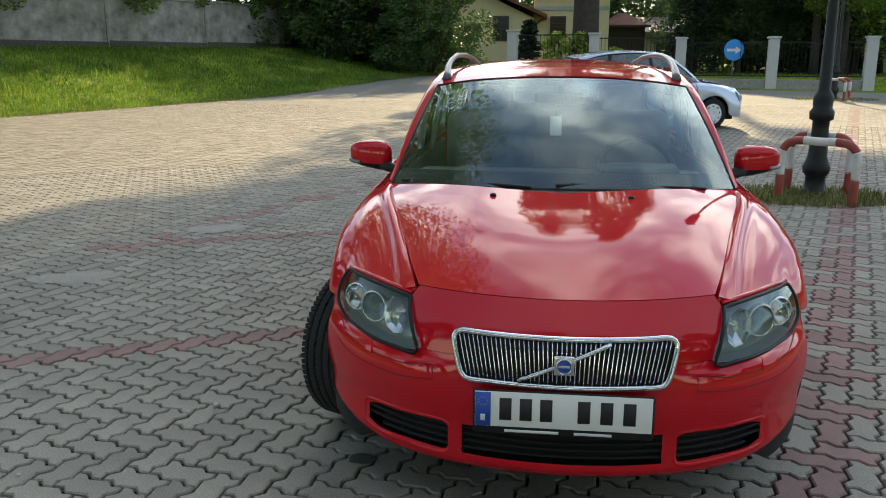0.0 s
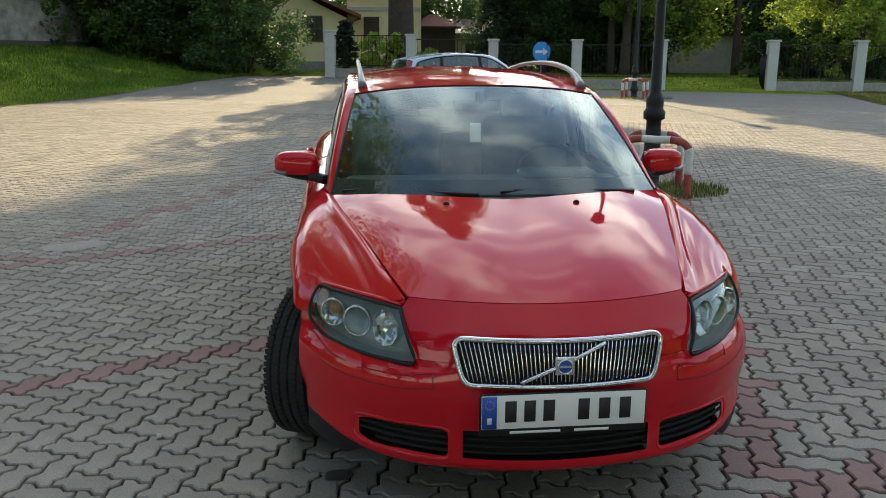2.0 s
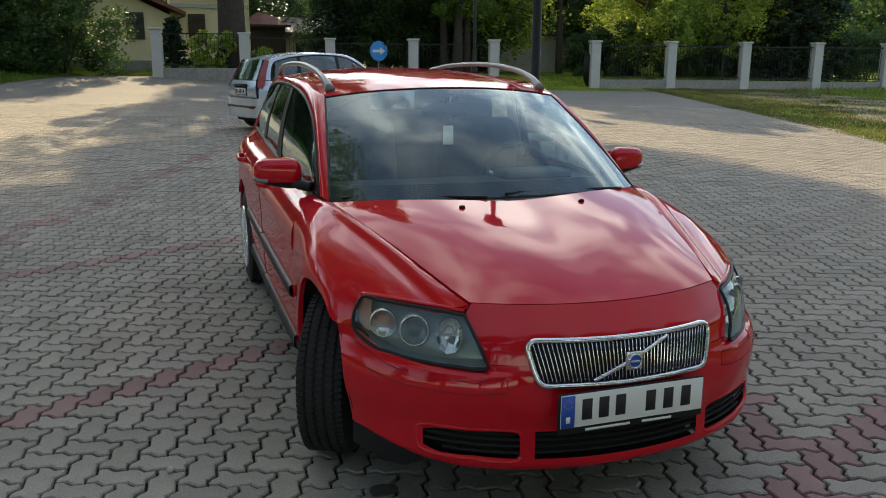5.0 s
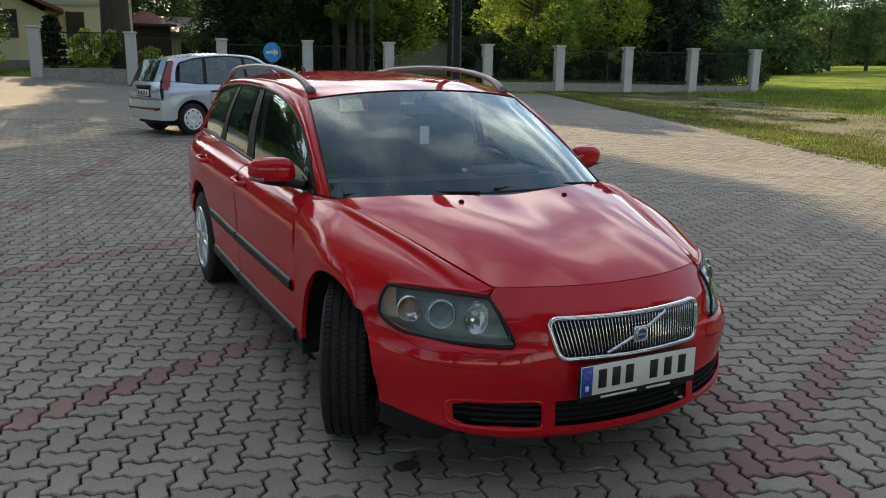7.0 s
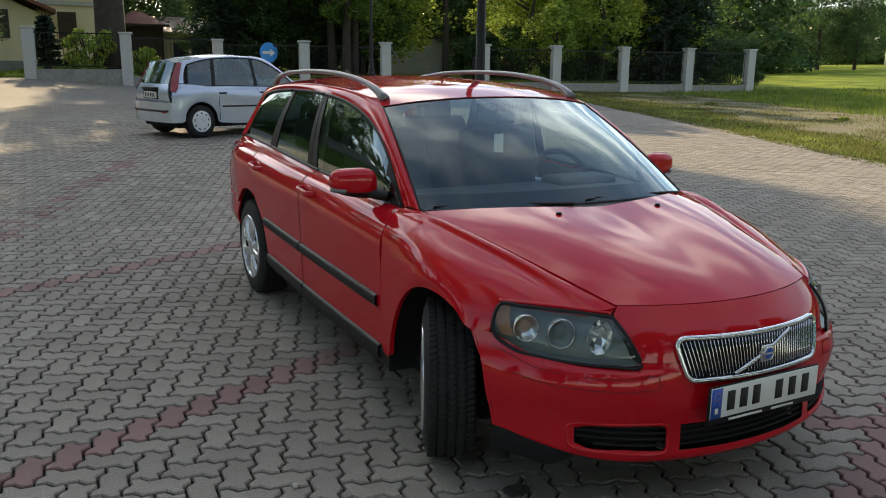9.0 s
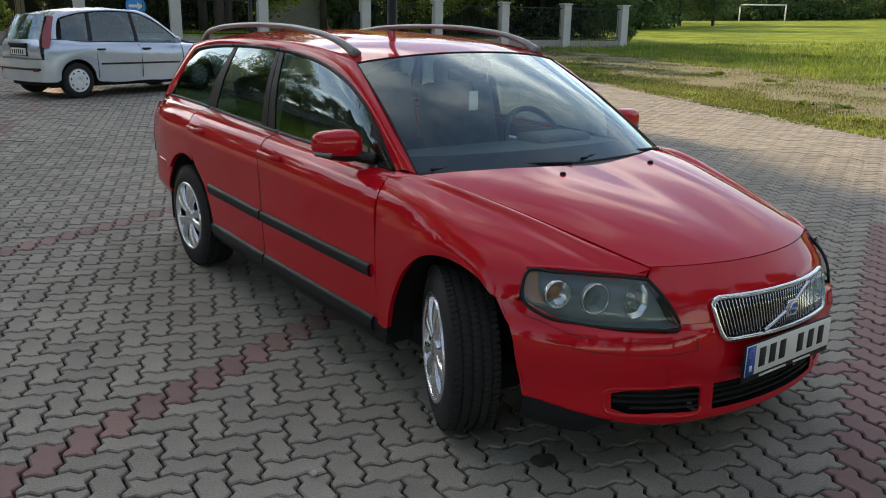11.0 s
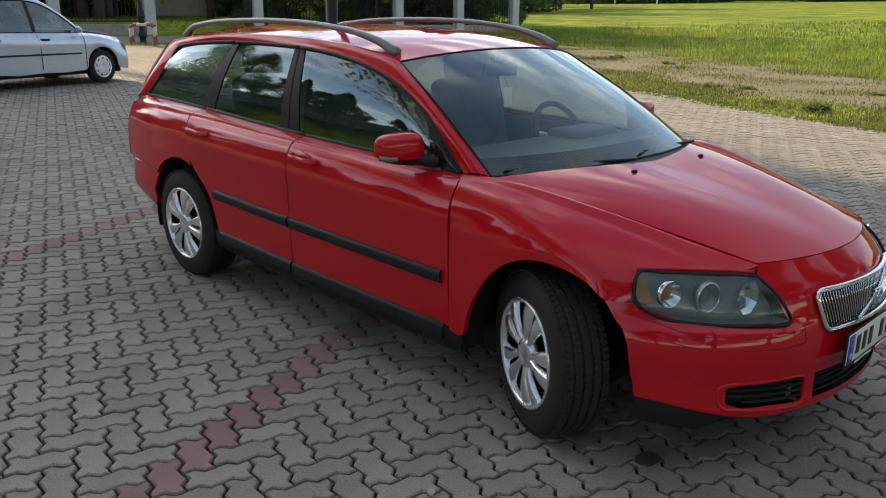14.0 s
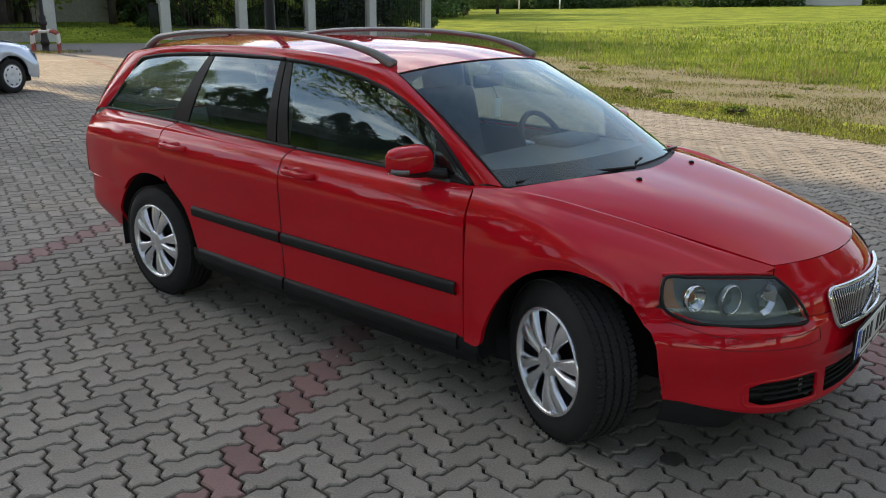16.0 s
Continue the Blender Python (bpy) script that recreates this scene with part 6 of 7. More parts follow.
def gable_roof(parent, x0, x1, y0, y1, eave, ridge, material, thick=0.14):
    """Two sloping slabs along y with thickness."""
    xm = (x0 + x1) / 2
    for xa in (x0, x1):
        bm = bmesh.new()
        lo = [bm.verts.new(v) for v in ((xa, y0, eave), (xm, y0, ridge), (xm, y1, ridge), (xa, y1, eave))]
        hi = [bm.verts.new((v.co.x, v.co.y, v.co.z + thick)) for v in lo]
        for q in ((lo[0], lo[1], lo[2], lo[3]), tuple(hi[::-1]), *[(lo[k], hi[k], hi[(k + 1) % 4], lo[(k + 1) % 4]) for k in range(4)]):
            bm.faces.new(q)
        bmesh.ops.recalc_face_normals(bm, faces=bm.faces[:])
        part("roof_slope", bm, material, parent, smooth=False)


house = thing("house", pose(0, 0, 0), "yellow rendered house with a red tiled gable roof", "house")
wg = bmesh.new()
front = [(-8.0, 0.2), (-0.67, 0.2), (-0.67, 3.64), (-4.33, 5.40), (-8.0, 3.64)]
va, vb = [[wg.verts.new((x, y, z)) for x, z in front] for y in (43.0, 51.0)]
wg.faces.new(va)
wg.faces.new(vb[::-1])
for k in range(5):
    wg.faces.new((va[k], vb[k], vb[(k + 1) % 5], va[(k + 1) % 5]))
bmesh.ops.recalc_face_normals(wg, faces=wg.faces[:])
part("wall", wg, HOUSE_WALL, house, smooth=False)
part("main_wall", box_bm((4.2, 6.0, 4.9), (1.43, 48.0, 2.6), 0.02), HOUSE_WALL, house, smooth=False)
part("cornice", box_bm((4.1, 0.12, 0.22), (1.43, 44.95, 4.25), 0.02), PILLAR, house, smooth=False)
part("plinth", box_bm((7.4, 0.10, 0.7), (-4.3, 42.98, 1.0), 0.02), CONCRETE, house, smooth=False)
gable_roof(house, -8.75, 0.08, 42.3, 51.4, 3.62, 5.5, ROOF_RED, 0.17)
part("main_roof", box_bm((4.6, 6.8, 0.16), (1.5, 48.0, 5.1), 0.02), ROOF_RED, house, smooth=False)
part("downspout", tube_bm([(0.02, 42.6, 3.6), (-0.5, 42.88, 3.3), (-0.6, 42.93, 3.0), (-0.6, 42.93, 0.4)], 0.045, 7, n=16), WOOD, house)


def house_window(x0, x1, y, z0, z1, panes):
    xm, zm, w, h = (x0 + x1) / 2, (z0 + z1) / 2, x1 - x0, z1 - z0
    wn = part("window", box_bm((w, 0.12, h), (xm, y, zm), 0.01), WOOD, house, smooth=False)
    for a in range(panes):
        for b in range(2):
            part("pane", box_bm((w * 0.8 / panes, 0.02, h * 0.40), (x0 + w * (a + 0.5) / panes, y - 0.062, z0 + h * (0.26 + 0.48 * b))), PANE, wn, smooth=False)


house_window(-2.85, -1.98, 42.98, 2.41, 3.75, 2)
shutter = part("shuttered_window", box_bm((0.88, 0.12, 1.52), (0.70, 44.96, 3.06), 0.01), WOOD, house, "closed dark brown shutter", smooth=False)
for k in range(9):
    part("shutter_slat", box_bm((0.80, 0.03, 0.10), (0.70, 44.89, 2.42 + 0.16 * k), 0.006, 1, pose(0, 0, 0, 20)), WOOD, shutter, smooth=False)

shed = thing("shed", pose(0, 0, 0), "dark timber shed with a red hipped roof", "shed")
part("wall", box_bm((2.25, 3.4, 3.2), (4.63, 48.6, 1.8), 0.02), WOOD, shed, smooth=False)
rb_ = bmesh.new()
vs = [rb_.verts.new(v) for v in ((3.2, 46.4, 3.42), (6.0, 46.4, 3.32), (6.0, 50.8, 3.32), (3.2, 50.8, 3.42), (4.3, 48.2, 4.15), (4.9, 48.8, 4.15))]
for q in ((0, 1, 5, 4), (1, 2, 5), (2, 3, 4, 5), (3, 0, 4), (3, 2, 1, 0)):
    rb_.faces.new([vs[k] for k in q])
part("roof", rb_, ROOF_RED, shed, smooth=False)
part("eave_board", box_bm((2.85, 0.06, 0.14), (4.6, 46.38, 3.33), 0.01), WOOD, shed, smooth=False)
annex = thing("annex", pose(0, 0, 0), "low pale house with a faded tin roof", "house")
part("wall", box_bm((3.6, 5.0, 2.9), (7.9, 53.5, 1.65), 0.02), HOUSE_WALL, annex, smooth=False)
part("roof", box_bm((4.2, 3.9, 0.08), (7.95, 52.4, 3.62), 0.0, 1, pose(0, 0, 0, 15.5)), ROOF_TIN, annex, smooth=False)
for k in range(9):
    part("roof_seam", box_bm((0.04, 3.9, 0.04), (6.0 + 0.48 * k, 52.4, 3.68), 0.0, 1, pose(0, 0, 0, 15.5)), ROOF_TIN, annex, smooth=False)
part("window", box_bm((0.9, 0.08, 1.0), (7.4, 50.98, 2.0), 0.01), PANE, annex, smooth=False)
for k, (x, y, w, h) in enumerate(((126, 122, 16, 6), (152, 22, 14, 5), (150, 40, 12, 5), (158, -2, 16, 6))):
    fh = thing("far_house", pose(x, y, ground_z(x, y) - 0.1, 0, 0, math.degrees(math.atan2(y, x)) - 90), "distant pale house beyond the meadow", "house", "far houses")
    part("wall", box_bm((w, 8, h), (0, 0, h / 2), 0.02), PILLAR if k else CONCRETE, fh, smooth=False)
    part("roof", box_bm((w + 1, 9, 0.8), (0, 0, h + 0.3), 0.1), ROOF_RED if k % 2 else CONCRETE, fh, smooth=False)
    for q in range(4):
        part("window", box_bm((1.3, 0.2, 1.5), (-w / 2 + w * (q + 0.5) / 4, -4.02, h * 0.6)), PANE, fh, smooth=False)

goal = thing("football_goal", pose(114.7, 74.1, ground_z(114.7, 74.1), 0, 0, -57), "white football goal frame on the meadow", "goal")
for ends in (((-3.3, 0, -0.2), (-3.3, 0, 2.5)), ((3.3, 0, -0.2), (3.3, 0, 2.5)), ((-3.38, 0, 2.44), (3.38, 0, 2.44))):
    part("goal_bar", tube_bm(ends, 0.10, 6, n=3, up=(0, 1, 0)), PAINT_WHITE, goal)

# ---- street furniture ----
def lamp_post(x, y):
    z = ground_z(x, y)
    lp = thing("street_lamp", pose(x, y, z), "black cast-iron lamp post with a moulded foot", "street lamp", "lamp posts")
    prof = [(0.0, 0.17), (0.04, 0.17), (0.06, 0.13), (0.20, 0.125), (0.24, 0.165), (0.30, 0.175), (0.36, 0.145), (0.42, 0.12), (0.72, 0.105), (0.80, 0.105), (0.82, 0.15), (0.90, 0.155), (0.94, 0.12), (1.0, 0.125), (1.06, 0.125), (1.10, 0.10), (1.14, 0.078), (2.4, 0.062), (4.6, 0.05), (4.62, 0.001)]
    part("post", lathe_bm([(a, r * 0.82) for a, r in prof], 20, "z"), IRON, lp)
    part("lamp_arm", tube_bm([(0, 0, 4.5), (0, 0, 4.9), (0.3, 0, 5.1)], 0.03, 6), IRON, lp)
    part("lantern", lathe_bm([(4.6, 0.02), (4.65, 0.16), (4.95, 0.2), (5.02, 0.22), (5.2, 0.03)], 16, "z"), IRON, lp)
    return lp


def hoop(x0, y0, x1, y1, h=0.63):
    """A bent steel guard with red and white bands."""
    z = ground_z((x0 + x1) / 2, (y0 + y1) / 2) - 0.05
    L = math.hypot(x1 - x0, y1 - y0)
    hp = thing("guard_hoop", pose(x0, y0, z, 0, 0, math.degrees(math.atan2(y1 - y0, x1 - x0))), "red and white banded steel guard hoop", "barrier", "guard hoops")
    path = [(0, 0, 0)] + [(0, 0, h * 0.4), (0, 0, h * 0.75)] + [(0.15 * (1 - math.cos(a)), 0, h + 0.05 - 0.15 + 0.15 * math.sin(a)) for a in np.linspace(0.2, math.pi / 2, 5)]
    path += [(L / 2, 0, h + 0.05)] + [(L - p[0], 0, p[2]) for p in path[::-1]]
    d = spline(path, 120)
    t = np.r_[0, np.cumsum(np.linalg.norm(np.diff(d, axis=0), axis=1))] / np.linalg.norm(np.diff(d, axis=0), axis=1).sum()
    cuts = [0, 0.16, 0.30, 0.42, 0.58, 0.70, 0.84, 1.0]
    for k in range(7):
        seg = d[(t >= cuts[k] - 0.008) & (t <= cuts[k + 1] + 0.001)]
        part("band", tube_bm([tuple(p) for p in seg[:: max(1, len(seg) // 8)]] + [tuple(seg[-1])], 0.043, 12, n=16, up=(0, 1, 0)), PAINT_WHITE if k % 2 else PAINT_RED, hp)
    return hp


lamp_post(2.92, 6.18)
hoop(2.45, 5.84, 3.06, 5.42)
hoop(2.71, 6.44, 3.24, 6.10)
lamp_post(9.15, 24.6)
hoop(8.68, 24.46, 9.28, 24.04)
hoop(9.05, 25.11, 9.65, 24.69)
for cx, cy, n, r in ((2.82, 5.95, 2400, 0.78), (9.15, 24.4, 900, 1.1)):
    spots = []
    for _ in range(n):
        a, q = rng.uniform(0, 2 * math.pi), r * math.sqrt(rng.random())
        spots.append((cx + q * math.cos(a) * 1.2, cy + q * math.sin(a) * 0.8, ground_z(cx, cy)))
    blades("grass_tuft", spots[::2], 0.085, 0.007, BLADE_OLIVE, "weeds growing round the lamp post")
    blades("grass_tuft", spots[1::2], 0.05, 0.009, BLADE_DRY, "dry weeds round the lamp post")
sign = thing("road_sign", pose(7.62, 32.2, ground_z(7.62, 32.2), 0, 0, 12), "round blue sign with a white arrow on a pole", "road sign")
part("pole", tube_bm([(0, 0.03, 0), (0, 0.03, 1.9)], 0.03, 8, n=3), RAIL, sign)
disc = lathe_bm([(0, 0.001), (0, 0.415), (0.012, 0.42), (0.02, 0.41), (0.02, 0.001)], 40, "z")
bmesh.ops.transform(disc, matrix=pose(0, 0.0, 1.52, 90), verts=disc.verts)
face = part("sign_face", disc, SIGN_BLUE, sign, "round blue plate", smooth=False)
ar = bmesh.new()
vs = [ar.verts.new((x, -0.026, 1.52 + z)) for x, z in ((-0.30, -0.055), (0.06, -0.055), (0.06, -0.15), (0.31, 0), (0.06, 0.15), (0.06, 0.055), (-0.30, 0.055))]
ar.faces.new(vs)
part("arrow", ar, PAINT_WHITE, face, "white arrow pointing right")
for x, y, r in ((-1.431, -0.048, 0.014), (-0.62, 2.9, 0.01), (-0.87, 1.19, 0.007), (-1.9, -0.7, 0.008), (0.3, -1.35, 0.009)):
    pb = bmesh.new()
    bmesh.ops.create_icosphere(pb, subdivisions=2, radius=r)
    for v in pb.verts:
        v.co *= 1 + 0.25 * noise.noise(v.co * 60 + Vector((x, y, 0)))
        v.co.z *= 0.8
    po = part("pebble", pb, STONE)
    po.location = (x, y, r * 0.72)
    tagged(po, "small pale pebble lying on the paving", "stone", "pebbles")
OIL = mat("oil_stain", (0.055, 0.051, 0.045), 0.6, vary=0.3, scale=30)
for x, y, r in ((-0.708, -0.429, 0.055), (-0.60, 0.35, 0.04)):
    st = bmesh.new()
    st.faces.new([st.verts.new((x + r * (1 + 0.35 * noise.noise((math.cos(a) * 2, math.sin(a) * 2, r * 90))) * math.cos(a), y + 0.75 * r * (1 + 0.35 * noise.noise((math.cos(a) * 2, math.sin(a) * 2, r * 90))) * math.sin(a), 0.004)) for a in np.linspace(0, 2 * math.pi, 20, endpoint=False)])
    tagged(part("oil_stain", st, OIL, yard), "dark oil spot soaked into the paving")


SAND = mat("swept_sand", (0.285, 0.262, 0.225), 0.95, vary=0.12, scale=6, fine=0.25, fine_scale=60, bump=0.2)
for x, y, rx, ry, turn, material, label in ((-3.22, 1.86, 0.26, 0.15, 25, SAND, "pale sand swept into the joints"), (-2.88, 3.55, 0.30, 0.17, 40, SAND, "pale sand swept into the joints"), (7.62, 12.75, 0.36, 0.16, -20, OIL, "long dark damp spot on the paving")):
    st = bmesh.new()
    ring = []
    for a in np.linspace(0, 2 * math.pi, 40, endpoint=False):
        q = 1 + 0.45 * noise.noise((math.cos(a) * 1.6 + x, math.sin(a) * 1.6, y)) + 0.2 * noise.noise((math.cos(a) * 6, math.sin(a) * 6, x))
        px, py = rx * q * math.cos(a), ry * q * math.sin(a)
        cx, cy = x + px * math.cos(radians(turn)) - py * math.sin(radians(turn)), y + px * math.sin(radians(turn)) + py * math.cos(radians(turn))
        ring.append(st.verts.new((cx, cy, ground_z(cx, cy) + 0.0045)))
    st.faces.new(ring)
    tagged(part("paving_stain", st, material, yard, smooth=False), label)


# ---- the silver hatchback ----
def hatchback(m):
    c = thing("hatchback", m, "silver five-door hatchback parked on the paving", "car")
    belt = [(0.69, 0.32, 0.865), (0.735, 0.9, 0.875), (0.745, 1.6, 0.89), (0.725, 2.3, 0.905), (0.69, 2.72, 0.93)]
    topc = [(0.69, 0.32, 0.875), (0.61, 0.70, 1.18), (0.575, 1.05, 1.345), (0.56, 1.5, 1.39), (0.55, 2.0, 1.375), (0.55, 2.35, 1.33), (0.56, 2.62, 1.25)]
    def arch(yc, r=0.335):
        return [(0.84, yc + r * math.cos(a), 0.29 + r * math.sin(a)) for a in np.linspace(math.pi, 0, 9)]
    for s in (-1, 1):
        bottom = [(0.80, -0.58, 0.24), (0.835, -0.42, 0.24)] + arch(0.0) + [(0.84, 0.6, 0.24), (0.84, 1.2, 0.24), (0.84, 1.9, 0.24)] + arch(2.486) + [(0.82, 2.93, 0.30), (0.76, 3.02, 0.32)]
        rows = [bottom, [(0.81, -0.58, 0.5), (0.845, -0.35, 0.55), (0.855, 0.0, 0.68), (0.848, 0.6, 0.55), (0.848, 1.6, 0.55), (0.858, 2.48, 0.70), (0.84, 2.85, 0.60), (0.77, 3.03, 0.56)],
                [(0.72, -0.56, 0.66), (0.79, -0.30, 0.72), (0.82, 0.0, 0.76), (0.84, 0.6, 0.76), (0.85, 1.6, 0.78), (0.845, 2.48, 0.80), (0.81, 2.85, 0.80), (0.74, 3.0, 0.80)],
                [(0.60, -0.56, 0.74), (0.66, -0.25, 0.81), (0.70, 0.0, 0.84)] + belt + [(0.63, 2.90, 0.94)]]
        panel("body_side", [side(r, s) for r in rows], SILVER, c, 90, 14, 0, 0.01, out=(0, 1.2, 0.5))
        inner = topc + [(0.62, 2.70, 1.10), (0.67, 2.73, 0.94)]
        outer = [(0.65, 0.22, 0.865), (0.565, 0.58, 1.17), (0.52, 0.92, 1.37), (0.50, 1.5, 1.425), (0.49, 2.0, 1.41), (0.49, 2.4, 1.37), (0.51, 2.72, 1.29), (0.57, 2.86, 1.14), (0.62, 2.94, 0.94)]
        a, b = spline(inner, 40), spline(outer, 40)
        panel("side_frame", [[tuple(q * (s, 1, 1)) for q in r] for r in (a, (a + b) / 2 + (0.01, 0, 0.01), b)], SILVER, c, 40, 5, 0, 0.01)
        def pane(y0, y1, t0, t1):
            r0 = [on(belt, y) for y in np.linspace(y0, y1, 8)]
            r1 = [on(topc, y) for y in np.linspace(t0, t1, 8)]
            return [[tuple((p + (q - p) * v + (0.012 * math.sin(math.pi * v) - 0.004, 0, 0)) * (s, 1, 1)) for p, q in zip(r0, r1)] for v in (0, 0.33, 0.66, 1)]
        for y0, y1, t0, t1 in ((0.34, 1.22, 0.34, 1.24), (1.30, 2.12, 1.30, 2.05), (2.18, 2.66, 2.12, 2.58)):
            panel("window_glass", pane(y0, y1, t0, t1), GLASS_SIDE, c, 12, 6, 0, 0).visible_shadow = False
        for y0, t0 in ((1.22, 1.24), (2.12, 2.05)):
            panel("pillar_trim", pane(y0, y0 + 0.08, t0, t0 + 0.07), BLACK_TRIM, c, 4, 6, 0, 0.01)
        part("window_frame", tube_bm(side([tuple(on(topc, y)) for y in np.linspace(0.33, 2.6, 14)], s), 0.011, 5, n=40), BLACK_TRIM, c)
        part("belt_strip", tube_bm(side([tuple(on(belt, y)) for y in np.linspace(0.33, 2.7, 9)], s), 0.010, 5, n=30), BLACK_TRIM, c)
        part("side_moulding", tube_bm([(s * 0.853, 0.45, 0.53), (s * 0.856, 1.2, 0.535), (s * 0.856, 2.06, 0.54)], 0.016, 6, n=16, flat=0.7), BLACK_TRIM, c)
        for hy in (1.05, 1.95):
            part("door_handle", tube_bm([(s * 0.835, hy, 0.775), (s * 0.872, hy + 0.06, 0.775), (s * 0.872, hy + 0.12, 0.775), (s * 0.835, hy + 0.18, 0.775)], 0.018, 6, n=12), BLACK_TRIM, c)
        for y0 in (0.36, 1.25, 2.12):
            # near-black line on the skin, painting the shade in the gap
            part("door_gap", tube_bm([(s * 0.79, y0 + 0.02, 0.85), (s * 0.850, y0 + 0.01, 0.76), (s * 0.8545, y0, 0.6), (s * 0.8525, y0, 0.3)], 0.0055, 4, n=12), DARK, c)
        mi = bmesh.new()
        bmesh.ops.create_uvsphere(mi, u_segments=16, v_segments=10, radius=1)
        bmesh.ops.transform(mi, matrix=pose(s * 0.84, 0.46, 0.92) @ Matrix.Diagonal((0.085, 0.045, 0.055, 1)), verts=mi.verts)
        part("side_mirror", mi, SILVER, c)
        panel("tail_lamp", [side(r, s) for r in ([(0.565, 2.79, 1.31), (0.602, 2.71, 1.29)], [(0.622, 2.915, 1.10), (0.695, 2.815, 1.08)], [(0.685, 2.995, 0.92), (0.775, 2.89, 0.90)], [(0.735, 3.03, 0.82), (0.80, 2.955, 0.80)])], RED_LENS, c, 6, 12, 0, 0.0, label="tall red tail lamp")
        panel("headlight", [side(r, s) for r in ([(0.42, -0.68, 0.74), (0.62, -0.54, 0.76), (0.715, -0.34, 0.79)], [(0.44, -0.74, 0.64), (0.66, -0.60, 0.65), (0.77, -0.40, 0.68)])], GLASS_CLEAR, c, 10, 5, 0, 0.02)
        for yc in (0.0, 2.486):
            w = wheel(c, pose(s * 0.735, yc, 0.285, 0, 0, 180 if s < 0 else 0) @ Matrix.Scale(0.90, 4), 9, True)
            rows = [[(s * x, yc + 0.34 * math.cos(a), 0.29 + 0.34 * math.sin(a)) for a in np.linspace(-0.1, math.pi + 0.1, 13)] for x in (0.835, 0.55)]
            part("wheel_liner", sheet_bm(loft(rows, 20, 3), (s * 0.7, yc, 9)), UNDER, c)
    wl = [(x, 0.10 + 0.28 * (x / 0.62) ** 2 * 0.6, 0.885 - 0.01 * abs(x)) for x in np.linspace(-0.62, 0.62, 7)]
    wtp = [(x, 0.86 + 0.06 * (x / 0.52) ** 2, 1.395 - 0.025 * (x / 0.52) ** 2) for x in np.linspace(-0.52, 0.52, 7)]
    panel("windscreen", [wl, wtp], GLASS_WS, c, 14, 8, 0, 0).visible_shadow = False
    panel("roof", [wtp] + [[(x, y, z - 0.03 * (x / 0.5) ** 2) for x in np.linspace(-e, e, 7)] for y, z, e in ((1.5, 1.452, 0.50), (2.0, 1.44, 0.49), (2.4, 1.40, 0.49), (2.78, 1.33, 0.51))], SILVER, c, 14, 16, 0, 0.01)
    hd = [[(x, -0.70 + 0.22 * (x / 0.62) ** 2, 0.70) for x in np.linspace(-0.58, 0.58, 7)], [(x, -0.35, 0.83 - 0.04 * (x / 0.64) ** 2) for x in np.linspace(-0.64, 0.64, 7)], [(x, 0.05 + 0.1 * (x / 0.64) ** 2, 0.925 - 0.03 * (x / 0.64) ** 2) for x in np.linspace(-0.68, 0.68, 7)]]
    panel("hood", hd, SILVER, c, 14, 10, 0, 0.01)
    fb = [[(-0.815, -0.55, z), (-0.66, -0.68, z), (-0.35, -0.77, z), (0, -0.79, z), (0.35, -0.77, z), (0.66, -0.68, z), (0.815, -0.55, z)] for z in (0.70, 0.60, 0.45, 0.22)]
    fb[0] = [(x * 0.9, y + 0.06, z) for x, y, z in fb[0]]
    panel("front_bumper", fb, SILVER, c, 24, 10, 0, 0.01)
    rw = [[(x, 2.80 + 0.03 * (1 - (x / 0.5) ** 2), 1.315) for x in np.linspace(-0.5, 0.5, 5)], [(x, 2.99 + 0.04 * (1 - (x / 0.6) ** 2), 0.93) for x in np.linspace(-0.59, 0.59, 5)]]
    panel("rear_window", rw, GLASS_SIDE, c, 10, 6, 0, 0).visible_shadow = False
    tg = [rw[1], [(x, 3.04 + 0.03 * (1 - (x / 0.7) ** 2), 0.80) for x in np.linspace(-0.66, 0.66, 5)], [(x, 3.03 + 0.03 * (1 - (x / 0.7) ** 2), 0.60) for x in np.linspace(-0.70, 0.70, 5)]]
    panel("tailgate", tg, SILVER, c, 14, 8, 0, 0.01)
    rbm = [[(-0.835, 2.86, z), (-0.76, 3.03, z), (-0.5, 3.12, z), (0, 3.15, z), (0.5, 3.12, z), (0.76, 3.03, z), (0.835, 2.86, z)] for z in (0.62, 0.55, 0.40, 0.27)]
    panel("rear_bumper", rbm, SILVER, c, 24, 10, 0, 0.01)
    part("bumper_strip", tube_bm([(-0.70, 3.075, 0.47), (-0.4, 3.145, 0.47), (0, 3.165, 0.47), (0.4, 3.145, 0.47), (0.70, 3.075, 0.47)], 0.02, 6, n=24), BLACK_TRIM, c)
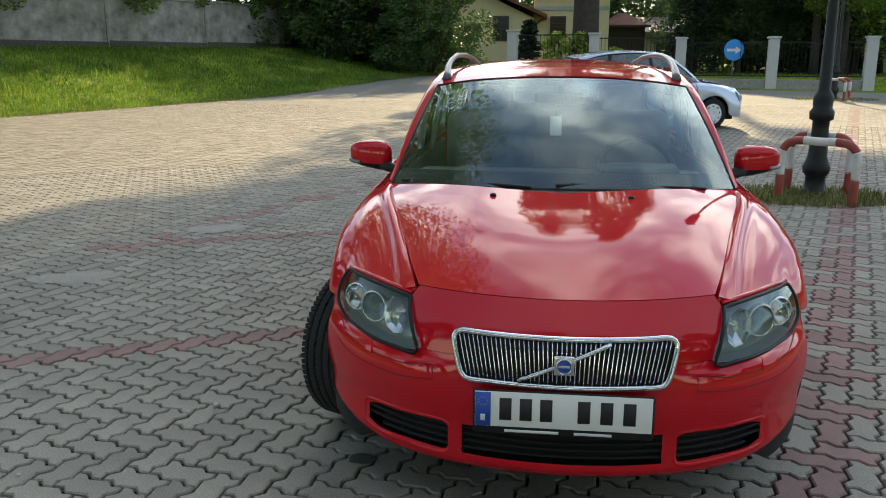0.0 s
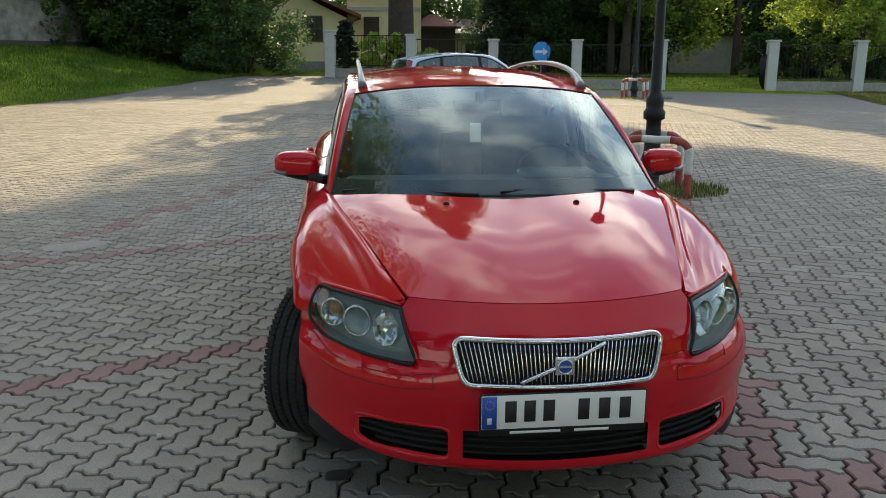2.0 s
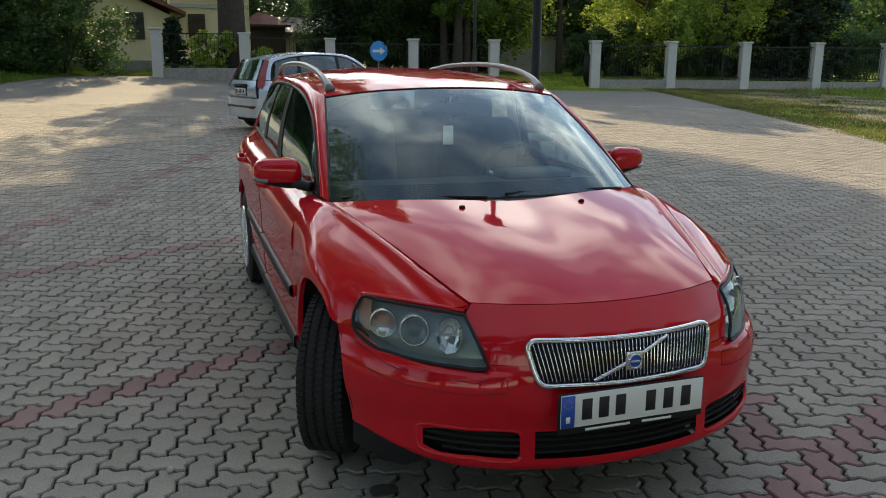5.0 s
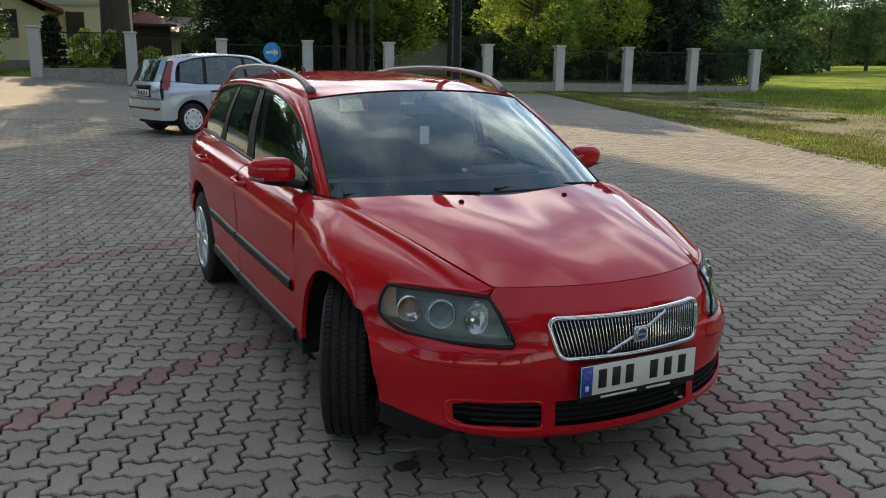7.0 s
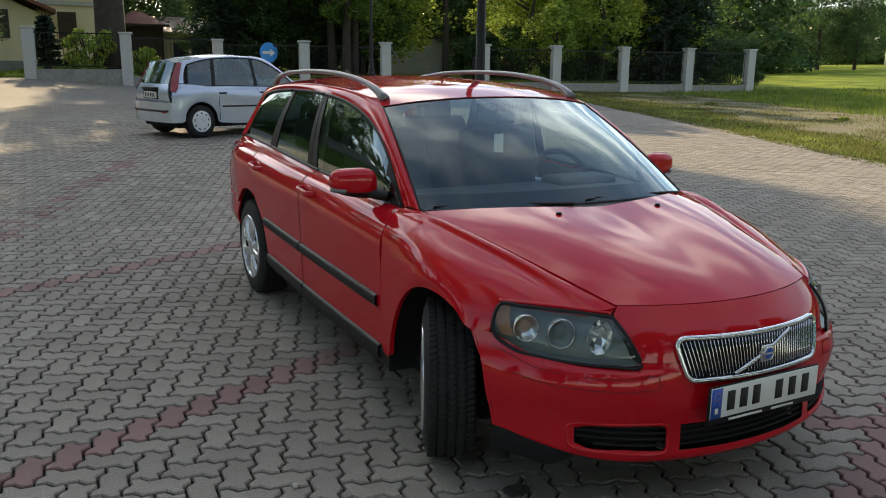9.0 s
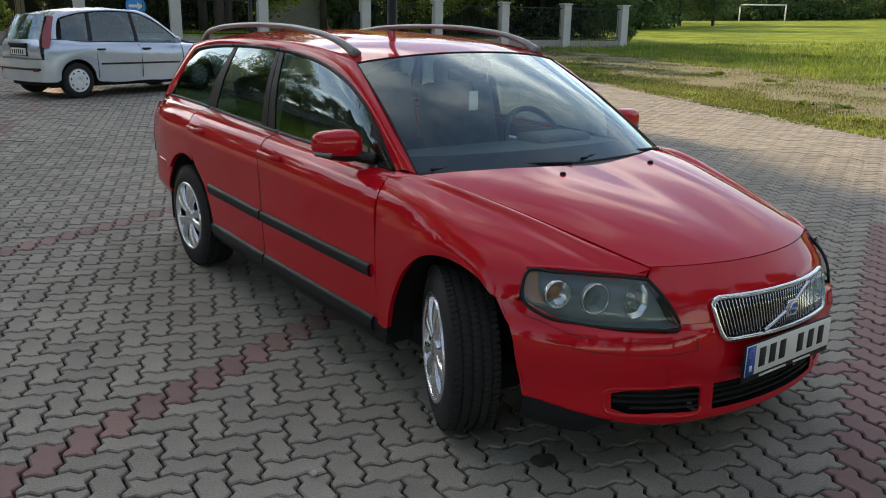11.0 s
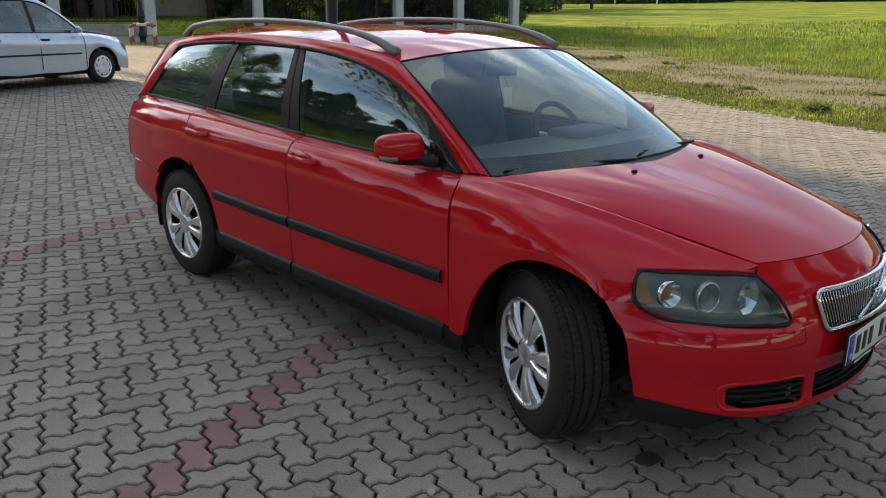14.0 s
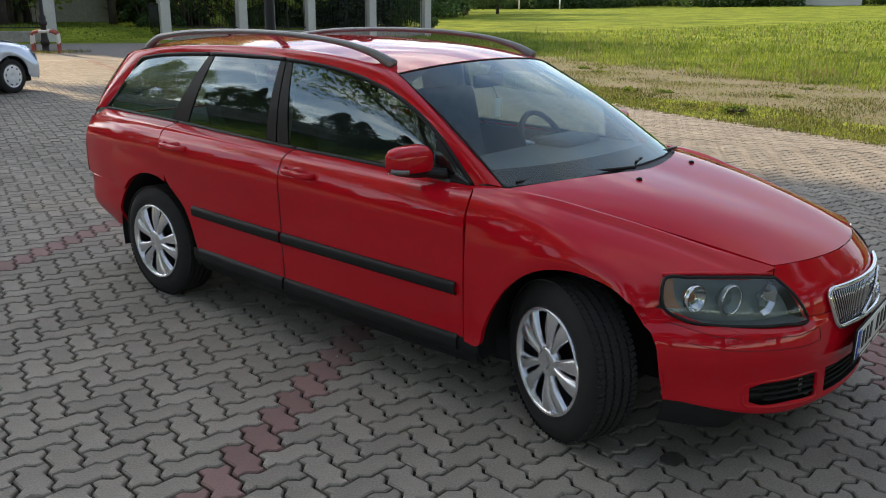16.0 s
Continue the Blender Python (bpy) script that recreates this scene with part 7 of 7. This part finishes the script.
    # a flat near-black box paints the shade of a recess round the plate
    part("plate_recess", box_bm((0.62, 0.03, 0.17), (0, 3.055, 0.745), 0.01), DARK, c)
    part("handle_strip", box_bm((0.60, 0.05, 0.05), (0, 3.075, 0.85), 0.012), BLACK_TRIM, c)
    # near-black line paints the shade between tailgate and bumper
    part("bumper_gap", tube_bm([(-0.79, 2.985, 0.635), (-0.5, 3.075, 0.615), (0, 3.10, 0.61), (0.5, 3.075, 0.615), (0.79, 2.985, 0.635)], 0.006, 5, n=24), DARK, c)
    pl = part("number_plate", box_bm((0.50, 0.02, 0.11), (0, 3.075, 0.735), 0.004), WHITE_PLASTIC, c)
    for x in np.linspace(-0.17, 0.19, 6):
        part("character_bar", box_bm((0.035, 0.004, 0.07), (x, 3.087, 0.735)), INK, pl)
    for s in (-1, 1):
        part("reflector", box_bm((0.12, 0.02, 0.045), (s * 0.60, 3.105, 0.455), 0.006, 2, pose(0, 0, 0, 0, 0, -s * 20)), RED_LENS, c)
    part("underbody", box_bm((1.4, 3.4, 0.14), (0, 1.2, 0.24), 0.03), UNDER, c)
    part("cabin_floor", box_bm((1.25, 2.2, 0.3), (0, 1.7, 0.5), 0.05), UNDER, c)
    part("dashboard", box_bm((1.2, 0.4, 0.12), (0, 0.55, 0.86), 0.05), INK, c)
    for x in (-0.32, 0.32):
        for y in (1.3, 2.15):
            st = part("seat", box_bm((0.46, 0.14, 0.62), (x, y, 0.85), 0.06, 3, pose(0, 0, 0, -14)), FABRIC, c)
            part("headrest", box_bm((0.24, 0.09, 0.16), (x, y + 0.10, 1.22), 0.04, 3), FABRIC, st)
    return c


hatchback(pose(3.05, 14.49, ground_z(2, 14.2), 0, 0, 106.2) @ Matrix.Diagonal((1, 1, 1.05, 1)))

# ---- single blocks of the nearest paving ----
near_me = {}
for up in (False, True):
    for red in (False, True):
        v, f, _ = BLOCKS[up]
        me = bpy.data.meshes.new("paving_block")
        me.from_pydata(v.tolist(), [], f)
        me.materials.append(PAVER_RED if red else PAVER)
        near_me[up, red] = me
for up, (x, y, z, red) in near_list:
    b = new("paving_block", near_me[up, bool(red)])
    b.parent = yard
    b.location = (x, y, z)
